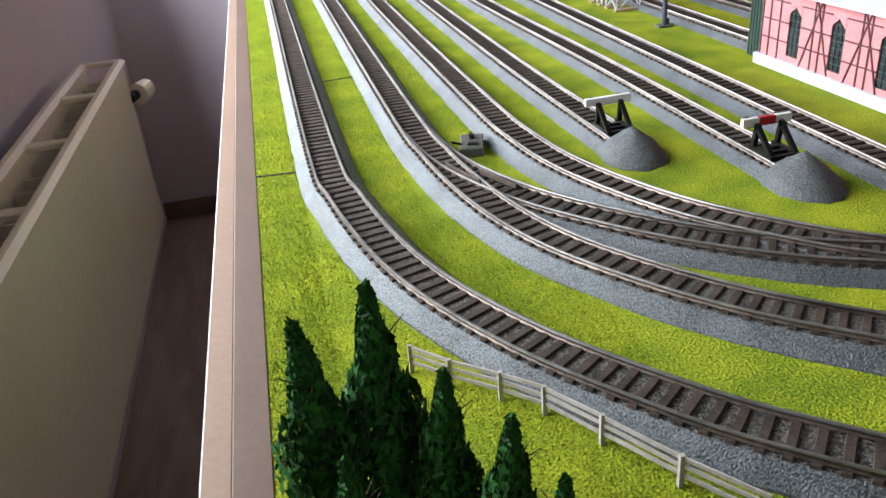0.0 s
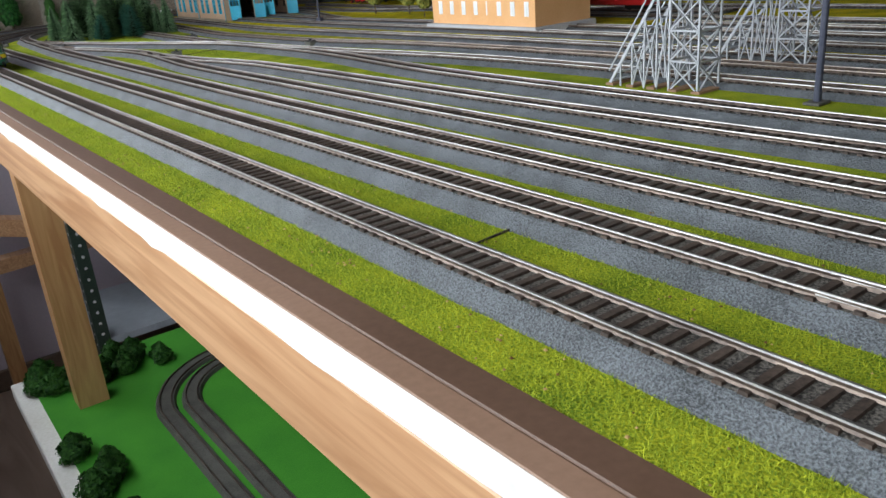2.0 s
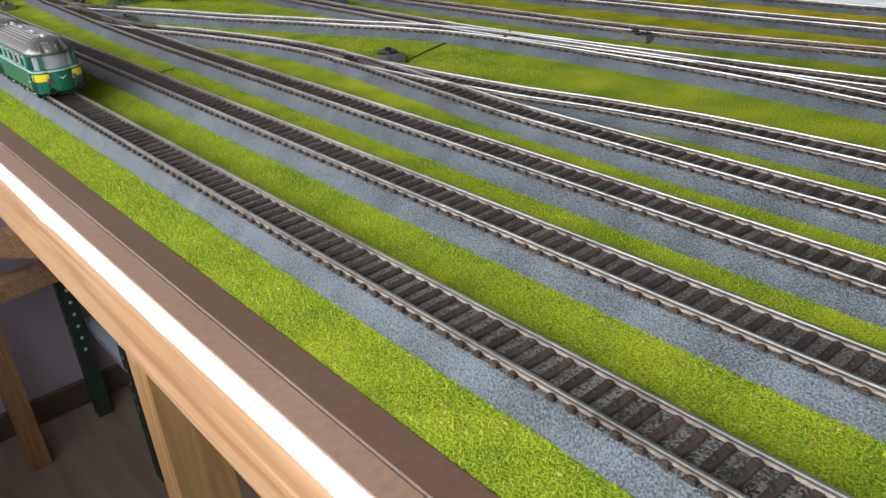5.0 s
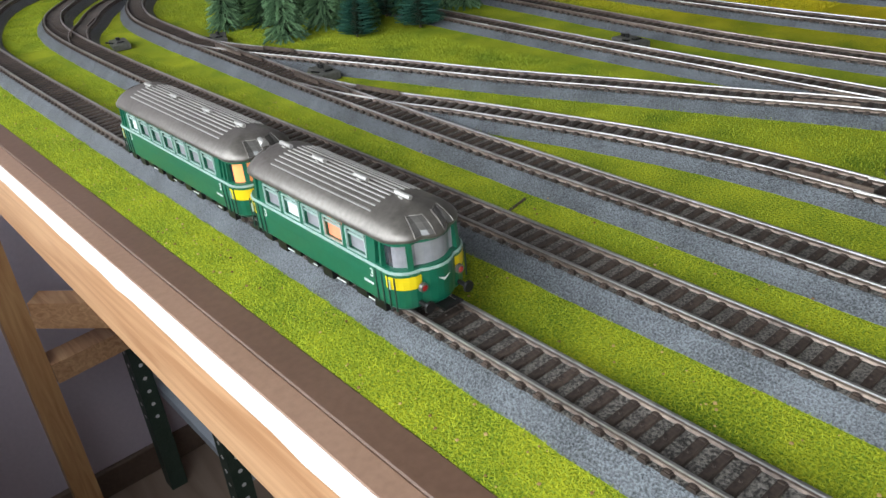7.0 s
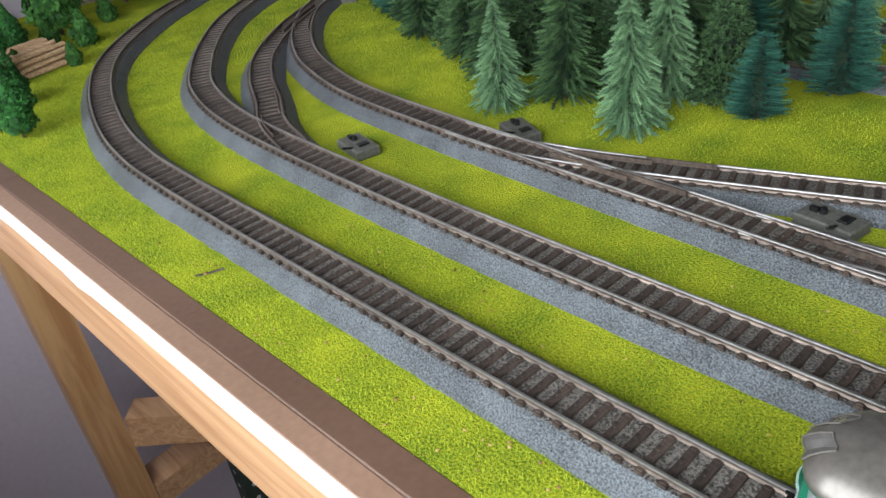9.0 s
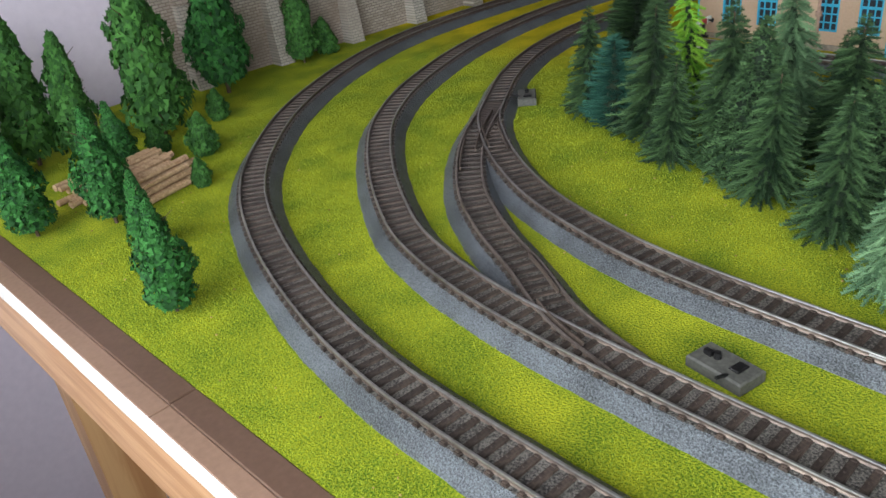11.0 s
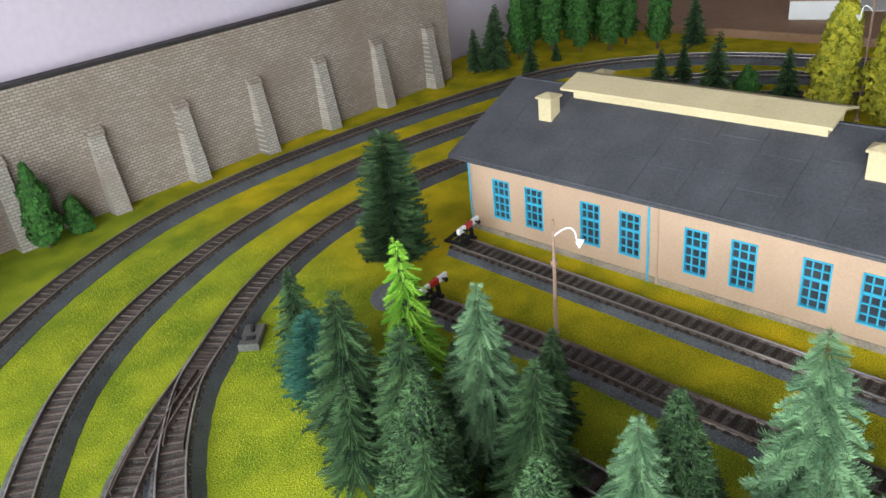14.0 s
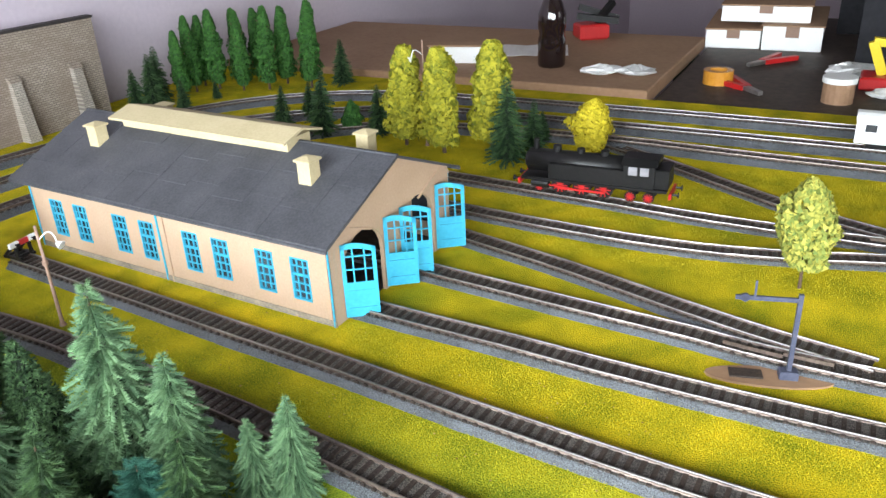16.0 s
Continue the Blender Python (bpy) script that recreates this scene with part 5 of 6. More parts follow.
DK, PL = "dark green bristle fir tree standing on the grass", "pale green bristle fir tree standing on the grass"
for kind, x, y, h in (("fir_tall", 9.7, 23.0, 2.18), ("fir_slim", 6.98, 22.0, 1.58), ("fir_dense", 6.55, 20.7, 1.86), ("fir_dense", 6.5, 19.65, 1.9), ("fir_dense_b", 6.05, 19.2, 1.84), ("fir_dense", 5.72, 18.8, 1.5),
                      ("fir_dense", 6.75, 18.45, 1.74), ("fir_slim", 7.8, 18.95, 1.28), ("fir_dense_b", 5.9, 17.75, 1.8), ("fir_dense_b", 7.2, 17.2, 1.72), ("fir_slim", 6.0, 20.15, 1.35), ("fir_dense", 5.2, 17.9, 1.5),
                      ("fir_dense_b", 5.6, 16.7, 1.7), ("fir_dense", 5.05, 16.6, 1.6), ("fir_dense_b", 6.55, 16.3, 1.5), ("fir_dense", 7.0, 14.9, 1.45), ("fir_dense_b", 5.9, 15.0, 1.5), ("fir_slim", 6.1, 15.6, 1.75), ("fir_slim", 7.35, 19.85, 1.1)):
    tree(kind, x, y, h, DK)
for kind, x, y, h in (("fir_pale", 7.1, 19.25, 2.05), ("fir_pale", 7.4, 16.15, 2.45), ("fir_pale", 6.5, 17.25, 1.86), ("fir_pale", 7.5, 15.45, 1.78), ("fir_pale", 5.65, 15.6, 1.55), ("fir_pale", 4.75, 15.45, 1.5), ("fir_pale", 4.5, 17.15, 1.3), ("fir_pale", 8.0, 14.5, 1.3), ("fir_pale", 7.75, 14.75, 1.1)):
    tree(kind, x, y, h, PL)
for x, y, h in ((6.72, 21.42, 1.3), (5.5, 14.45, 0.95), (6.7, 15.2, 1.2), (6.5, 14.0, 1.15)):
    tree("fir_blue", x, y, h, "blue-green bristle fir tree standing on the grass")
tree("fir_lime", 7.84, 20.93, 1.8, "bright lime-green fir tree in front of the shed")
BU = "dark green leafy tree near the table corner"
for kind, x, y, h, f in (("bushy", 0.3, 25.5, 1.4, 0.95), ("bushy", 1.08, 24.95, 1.45, 0.9), ("bushy", 0.52, 22.3, 1.2, 0.95), ("bushy", 0.95, 23.7, 1.0, 0.95), ("bushy_b", 3.05, 27.45, 2.7, 0.8), ("bushy_b", 1.85, 27.75, 1.9, 0.8), ("bushy_b", 1.3, 28.2, 2.3, 0.8), ("bushy_b", 0.4, 27.6, 2.2, 0.8), ("bushy", 4.95, 28.65, 2.75, 0.85), ("bushy_b", 6.9, 28.95, 1.6, 0.85), ("bushy", -0.1, 28.9, 2.4, 0.8), ("bushy", 1.9, 26.3, 1.1, 1.0), ("bushy", 0.5, 29.3, 2.6, 0.8)):
    tree(kind, x, y, h, BU, "tree", "leafy trees", f, "leafy_tree")
for x, y, h in ((3.0, 26.1, 0.62), (2.35, 25.0, 0.4), (2.6, 26.7, 0.5), (7.6, 29.1, 0.7), (4.0, 27.4, 0.5), (1.6, 25.6, 0.4)):
    tree("bush", x, y, h, "small green bush on the grass", "bush", "bushes", 0.75, "bush")
for x, y, h in ((20.6, 28.35, 2.0), (21.3, 28.5, 2.3), (21.8, 28.0, 2.45), (22.4, 27.6, 2.3), (21.9, 27.1, 2.1), (22.3, 26.4, 2.5), (23.1, 26.3, 2.4), (22.9, 25.2, 2.6), (23.2, 27.4, 2.3), (22.0, 28.8, 2.2), (23.6, 28.6, 2.2)):
    tree("poplar", x, y, h, "slender green poplar at the far corner", "poplar", "poplars", 1.0, "poplar_tree")
for x, y, h in ((19.35, 28.3, 1.6), (19.8, 28.6, 1.7), (19.1, 28.7, 1.2), (20.8, 27.2, 0.6), (23.5, 24.4, 1.45), (18.9, 23.2, 1.15), (20.0, 23.1, 1.05), (18.8, 21.85, 1.65), (19.3, 20.45, 1.3), (18.48, 16.6, 1.95), (19.3, 16.3, 1.25), (20.2, 16.4, 0.75), (19.25, 27.0, 1.0)):
    tree("fir_slim", x, y, h, DK)
tree("bush", 19.4, 21.35, 0.75, "dark round bush beside the yellow trees", "bush", "bushes", 0.8, "bush")
for x, y, h in ((18.83, 19.4, 2.35), (18.6, 18.25, 2.4), (19.3, 17.35, 2.45)):
    tree("yellow_poplar", x, y, h, "tall yellow-green leafy tree behind the shed", "tree", "yellow trees", 1.1, "yellow_tree")
tree("gold_bush", 19.8, 15.15, 1.2, "golden yellow round tree", "tree", "yellow trees", 1.1, "yellow_tree")
for x, y, h in ((14.75, 10.25, 1.72), (15.0, 8.3, 1.6), (14.4, 6.5, 1.4)):
    tree("round_yellow", x, y, h, "round yellow-green tree on yellow grass", "tree", "yellow trees", 0.9, "yellow_tree")
tree("bushy", 13.3, -1.4, 1.3, BU, "tree", "leafy trees", 1.0, "leafy_tree")
for x, y, h in ((0.36, -21.75, 1.42), (0.66, -21.65, 1.46), (0.88, -21.95, 1.15), (1.1, -22.3, 1.12), (1.25, -22.6, 1.0), (0.45, -22.4, 1.1)):
    tree("bushy", x, y, h, "dark green leafy tree by the table edge", "tree", "leafy trees", 0.62, "leafy_tree")


# ---- trackside things ----
def buffer_stop(x, y, rz, red, heap):
    b = thing("buffer_stop", "black buffer stop with a %s beam" % ("red and white" if red else "white"), "buffer stop", "buffer stops", at(x, y, 0.14, rz))
    b.scale = (0.88, 0.88, 0.86)
    for sx in (-1, 1):
        s = Shape()
        s.bar((sx * 0.0086, 0.0, 0.003), (sx * 0.0086, -0.003, 0.020), 0.003, 0.003)
        s.bar((sx * 0.0086, -0.002, 0.019), (sx * 0.0086, -0.020, 0.003), 0.003, 0.003)
        s.bar((sx * 0.0086, 0.004, 0.0025), (sx * 0.0086, -0.022, 0.0025), 0.003, 0.003)
        part("side_frame", s, BLACKP, b)
        s = Shape()
        s.rod((sx * 0.0105, 0.003, 0.020), (sx * 0.0105, 0.007, 0.020), 0.001, n=8)
        s.rod((sx * 0.0105, 0.007, 0.020), (sx * 0.0105, 0.0078, 0.020), 0.0024, n=12)
        part("buffer", s, BLACKP, b)
    for i, (x0, x1) in enumerate(((-0.0175, -0.006), (-0.006, 0.006), (0.006, 0.0175))):
        s = Shape()
        s.box((x0, 0.0, 0.0172), (x1, 0.0032, 0.0232), 0, 0.0004)
        part("beam", s, RED if red and i == 1 else WHITER, b, "red beam section" if red and i == 1 else "white beam section")
    s = Shape()
    for yy in (-0.004, -0.012, -0.020):
        s.box((-0.010, yy - 0.0015, 0.001), (0.010, yy + 0.0015, 0.0035))
    part("cross_tie", s, BLACKP, b)
    if heap:
        rr = random.Random(int(x * 10))
        s = Shape()
        rings = []
        for i in range(9):
            f = i / 8
            rad = 0.024 * (1 - f ** 1.3) + 0.001
            rings.append([(rad * 0.85 * math.cos(a) * rr.uniform(0.93, 1.07), -0.036 + rad * 1.1 * math.sin(a) * rr.uniform(0.93, 1.07), -0.009 + 0.020 * f) for a in (2 * math.pi * j / 22 for j in range(22))])
        s.loft(rings)
        h = part("ballast_heap", s, HEAP, None, "", True)
        h.matrix_basis = at(x, y, 0.14, rz)
        tagged(h, "mound of grey ballast behind the buffer stop", "ballast heap", "ballast heaps")


buffer_stop(4.15, -16.55, 0, False, True)
buffer_stop(5.3, -17.95, 0, True, True)
buffer_stop(10.6, 22.3, 185, True, False)
buffer_stop(8.95, 21.6, 182, True, True)


def street_lamp(x, y, h, rz=0, group="lattice lamps"):
    l = thing("yard_lamp", "weathered pole lamp with a white shade", "lamp", group, at(x, y, 0, rz))
    s = Shape()
    s.rod((0, 0, 0), (0, 0, h * S), 0.0016, 0.0011, 8)
    s.rod((0, 0, 0), (0, 0, 0.003), 0.003, 0.002, 10)
    s.rod((0, 0, h * S * 0.62), (0, 0, h * S * 0.66), 0.0024, n=10)
    part("pole", s, POLEM, l)
    s = Shape()
    pts = [Vector((0.016 * math.sin(a), 0, h * S * 0.86 + 0.008 * math.sin(2 * a))) for a in (i * math.pi / 16 for i in range(9))]
    for p, q in zip(pts, pts[1:]):
        s.rod(p, q, 0.0006, n=6)
    part("arm", s, WHITER, l)
    s = Shape()
    s.rod((0.016, 0, h * S * 0.86 - 0.001), (0.020, 0, h * S * 0.86 - 0.003), 0.0016, 0.0038, 12)
    part("shade", s, WHITER, l)


street_lamp(9.4, 19.9, 1.62, -75)
street_lamp(18.95, 18.9, 2.5, 150)


def mast(x, y, h):
    l = thing("lamp_mast", "dark grey lamp mast on a square foot", "mast", "yard masts", at(x, y))
    s = Shape()
    s.rod((0, 0, 0), (0, 0, h * S), 0.0026, 0.0018, 10)
    part("pole", s, SIGNAL, l)
    s = Shape()
    s.box((-0.008, -0.006, 0), (0.008, 0.006, 0.0022), 0, 0.0005)
    s.rod((0.004, 0, 0.002), (0.004, 0, 0.008), 0.0012, n=8)
    part("foot", s, MOTOR, l)
    s = Shape()
    s.box((-0.005, -0.003, h * S - 0.002), (0.014, 0.003, h * S + 0.003), 0, 0.0008)
    part("lamp_head", s, SIGNAL, l)


mast(7.4, -11.65, 3.2)
mast(10.0, -11.5, 2.8)


def signal(x, y):
    l = thing("semaphore_signal", "blue-grey semaphore signal on a brown foot", "signal", "", at(x, y, 0, 15))
    s = Shape()
    s.bar((0, 0, 0), (0, 0, 1.2 * S), 0.003, 0.003)
    part("post", s, SIGNAL, l)
    s = Shape()
    s.bar((0, 0, 1.12 * S), (0, 0.040, 1.12 * S), 0.002, 0.003)
    s.rod((-0.001, 0.034, 1.12 * S), (0.001, 0.034, 1.12 * S), 0.003, n=10)
    s.bar((0, 0.028, 1.12 * S), (0, 0.028, 1.35 * S), 0.0014, 0.0014)
    part("arm", s, SIGNAL, l)
    s = Shape()
    s.loft([[(0.012 * math.cos(a), 0.012 + 0.042 * math.sin(a), z) for a in (6.283 * i / 24 for i in range(24))] for z in (0.0, 0.0016)])
    part("foot_plate", s, CARD, l, "brown oval foot plate")
    s = Shape()
    s.box((-0.005, 0.016, 0.0016), (0.006, 0.038, 0.003), 0, 0.0005)
    part("hatch", s, SLEEPER, l)
    s = Shape()
    s.box((-0.004, -0.006, 0.0016), (0.004, 0.006, 0.008), 0, 0.0006)
    part("drive_box", s, SIGNAL, l)


signal(12.2, 10.15)


def lattice_tower(x, y, rz=0):
    """A footbridge tower in lattice work with a stair on one side."""
    t = thing("footbridge_tower", "grey lattice footbridge tower with a stair", "footbridge", "footbridge towers", at(x, y, 0, rz))
    H, w, d = 1.75 * S, 0.5 * S, 0.5 * S
    q = 0.0016
    for sx in (0, 1):
        for sy in (0, 1):
            s = Shape()
            s.bar((sx * w, sy * d, 0), (sx * w, sy * d, H), q, q)
            part("post", s, STEELG, t)
    for k in range(4):
        za, zb = H * k / 4, H * (k + 1) / 4
        for a, b in (((0, 0), (w, 0)), ((0, d), (w, d)), ((0, 0), (0, d)), ((w, 0), (w, d))):
            s = Shape()
            s.bar((*a, za), (*b, zb), q * 0.7, q * 0.7)
            s.bar((*b, za), (*a, zb), q * 0.7, q * 0.7)
            s.bar((*a, zb), (*b, zb), q, q)
            part("bracing", s, STEELG, t)
    n = 13
    for x_ in (0.0, w):
        s = Shape()
        s.bar((x_, d, H), (x_, d + 1.15 * S, 0.0), q, q * 1.6)
        part("stringer", s, STEELG, t)
        s = Shape()
        s.bar((x_, d, H + 0.012), (x_, d + 1.15 * S, 0.012), q * 0.7, q * 0.7)
        part("handrail", s, STEELG, t)
        for k in range(1, 5):
            y_ = d + 1.15 * S * k / 5
            zt = H * (1 - k / 5)
            s = Shape()
            s.bar((x_, y_, 0), (x_, y_, zt), q * 0.8, q * 0.8)
            part("upright", s, STEELG, t)
            if zt > 0.02:
                for a_, b_ in ((0, zt), (zt, 0)):
                    s = Shape()
                    s.bar((x_, y_, a_), (x_, y_ - 1.15 * S / 5, b_), q * 0.6, q * 0.6)
                    part("diagonal", s, STEELG, t)
    for k in range(n):
        s = Shape()
        y_ = d + 1.15 * S * (k + 0.5) / n
        zt = H * (1 - (k + 0.5) / n)
        s.box((0, y_ - 0.0026, zt - 0.0006), (w, y_ + 0.0026, zt + 0.0004))
        part("step", s, STEELG, t)
    s = Shape()
    s.box((-0.002, -0.002, H - 0.001), (w + 0.002, d + 0.002, H + 0.001))
    part("landing", s, STEELG, t)
    s = Shape()
    for k in range(5):
        y_ = k * 0.4 * S
        s.box((-0.003, y_ - 0.004, 0), (w + 0.003, y_ + 0.004, 0.002))
    part("footing", s, CARD, t)
    return t


lattice_tower(7.25, -9.95)
lattice_tower(9.85, -10.1)
s = Shape()
for x_ in (0.0, 0.4 * S):
    s.bar((7.0 * S, -9.9 * S + x_, 1.80 * S), (10.6 * S, -10.05 * S + x_, 1.80 * S), 0.0016, 0.004)
    s.bar((7.0 * S, -9.9 * S + x_, 2.05 * S), (10.6 * S, -10.05 * S + x_, 2.05 * S), 0.0016, 0.0016)
for k in range(22):
    xx = 7.0 + k * 3.6 / 21
    s.bar((xx * S, -9.9 * S, 1.80 * S), (xx * S, -9.9 * S, 2.05 * S), 0.001, 0.001)
s.box((7.0 * S, -9.95 * S, 1.76 * S), (10.6 * S, -9.5 * S, 1.79 * S))
tagged(part("footbridge_deck", s, STEELG), "grey lattice footbridge deck over the tracks", "footbridge")


def pink_house():
    h = thing("brick_shed", "pink half-timbered brick shed with pale roof", "building", m=at(7.42, -14.55, 0, 0))
    L, H, D = 4.6 * S, 1.15 * S, 2.2 * S
    zb = 0.16 * S
    wins = [0.75, 1.62, 2.5, 3.4]
    ww, z0, z1 = 0.26 * S, 0.24 * S, 0.92 * S
    s = Shape()
    s.box((-0.003, -L - 0.003, 0), (D + 0.003, 0.003, zb), 0, 0.0006)
    part("plinth", s, PALEBASE, h, "pale blue-grey plinth")
    s = Shape()
    ed = [-L] + [v for w in sorted([-w for w in wins]) for v in (w * S - ww / 2, w * S + ww / 2)] + [0.0]
    s.box((0, -L, zb), (0.003, 0, z0))
    s.box((0, -L, z1), (0.003, 0, H))
    for a, b in zip(ed[::2], ed[1::2]):
        s.box((0, a, z0), (0.003, b, z1))
    s.box((0.003, -0.003, zb), (D, 0, H))
    s.box((0.003, -L, zb), (D, -L + 0.003, H))
    s.box((D - 0.003, -L + 0.003, zb), (D, -0.003, H))
    part("wall", s, PINK, h)
    for w in wins:
        y = -w * S
        f = Shape()
        f.box((0.0015, y - ww / 2, z0), (0.0022, y + ww / 2, z1))
        win = part("window", f, PANE, h, "dark green arched window")
        f = Shape()
        for k in range(4):
            f.box((0.0008, y - ww / 2 + ww * k / 3 - 0.0003, z0), (0.0016, y - ww / 2 + ww * k / 3 + 0.0003, z1))
        for k in range(8):
            zz = z0 + (z1 - z0) * k / 7
            f.box((0.0008, y - ww / 2, zz - 0.0003), (0.0016, y + ww / 2, zz + 0.0003))
        part("glazing", f, DARKGREEN, win)
        f = Shape()
        for sy in (-1, 1):
            f.face([(-0.0004, y + sy * ww / 2, z1), (-0.0004, y + sy * ww / 2, z1 - 0.006), (-0.0004, y, z1)])
        part("arch", f, PINK, win)
    for y in [-0.2, -0.42, -1.15, -1.3, -2.05, -2.2, -2.9, -3.05, -3.85, -4.4, -0.02]:
        s = Shape()
        s.box((-0.0007, y * S - 0.0006, zb), (0.0004, y * S + 0.0006, H))
        part("post", s, TIMBER, h)
    for z in (0.42, 0.68, 0.95):
        s = Shape()
        e = [-L] + [v for w in sorted([-w for w in wins]) for v in (w * S - ww / 2, w * S + ww / 2)] + [0.0]
        for a, b in zip(e[::2], e[1::2]):
            s.box((-0.0006, a, z * S - 0.0005), (0.0004, b, z * S + 0.0005))
        part("beam", s, TIMBER, h)
    for a, b in ((-1.3, -1.15), (-2.2, -2.05), (-3.05, -2.9)):
        s = Shape()
        s.bar((-0.0004, a * S - 0.012, zb), (-0.0004, b * S, H), 0.0009, 0.001)
        s.bar((-0.0004, b * S + 0.012, zb), (-0.0004, a * S, H), 0.0009, 0.001)
        part("brace", s, TIMBER, h)
    for sx in (0, 1):
        s = Shape()
        xm, zt = D / 2, 1.85 * S
        xe = -0.010 if sx == 0 else D + 0.010
        s.loft([[(xe, y, H - 0.002), (xm, y, zt), (xm, y, zt + 0.002), (xe, y, H + 0.0002)] for y in (-L - 0.01, 0.01)])
        part("roof", s, GREYROOF, h, "pale grey sheet roof")
    s = Shape()
    s.bar((0.012, -0.9 * S, H + 0.012), (D / 2, -1.3 * S, 1.88 * S), 0.002, 0.002)
    part("roof_rod", s, BLACKP, h)
    s = Shape()
    s.loft([[(0, 0, H), (D, 0, H), (D / 2, 0, 1.85 * S)], [(0, -0.003, H), (D, -0.003, H), (D / 2, -0.003, 1.85 * S)]])
    part("gable", s, PINK, h)
    for xx in (0.002, 0.6 * S):
        s = Shape()
        s.box((xx, 0.002, 0.05 * S), (xx + 0.0016, 0.36 * S, 1.14 * S), 0, 0.0004)
        d = part("gate_leaf", s, DARKGREEN, h, "dark green open gate leaf")
        s = Shape()
        for k in range(5):
            s.box((xx - 0.0005, 0.002 + k * 0.07 * S, 0.06 * S), (xx, 0.0025 + k * 0.07 * S, 1.13 * S))
        part("board", s, BLACKP, d)


pink_house()


def fence():
    f = thing("field_fence", "weathered grey model field fence beside the track", "fence")
    pts = [(1.0, -20.35), (1.22, -20.6), (1.5, -20.85), (1.72, -21.08), (1.95, -21.45), (2.22, -21.9), (2.5, -22.3)]
    for (x, y), (x2, y2) in zip(pts, pts[1:]):
        s = Shape()
        s.bar((x * S, y * S, 0), (x * S, y * S, 0.0125), 0.0016, 0.0016)
        part("post", s, FENCEM, f)
        for z in (0.005, 0.0085, 0.0115):
            s = Shape()
            s.bar((x * S, y * S, z), (x2 * S, y2 * S, z + rt.uniform(-0.0004, 0.0004)), 0.0007, 0.0014)
            part("board", s, FENCEM, f)


fence()


def woodpile():
    for i, (x, y, rz, n) in enumerate(((1.72, 25.75, 14, 44),)):
        w = thing("log_pile", "stack of pale split logs on the grass", "log pile", "log piles", at(x, y, 0, rz))
        rr = random.Random(i)
        for k in range(n):
            col, row = k % 12, k // 12
            s = Shape()
            yy = -0.036 + col * 0.0064 + row * 0.002 + rr.uniform(-0.001, 0.001) + row * 0.001
            zz = 0.0028 + row * 0.0047
            off = rr.uniform(-0.010, 0.010)
            s.rod((-0.034 + off, yy, zz), (0.03 + off, yy + rr.uniform(-0.002, 0.002), zz + rr.uniform(-0.0006, 0.0006)), 0.0026 * rr.uniform(0.75, 1.1), 0.0024, 7)
            part("log", s, LOGM, w)


woodpile()


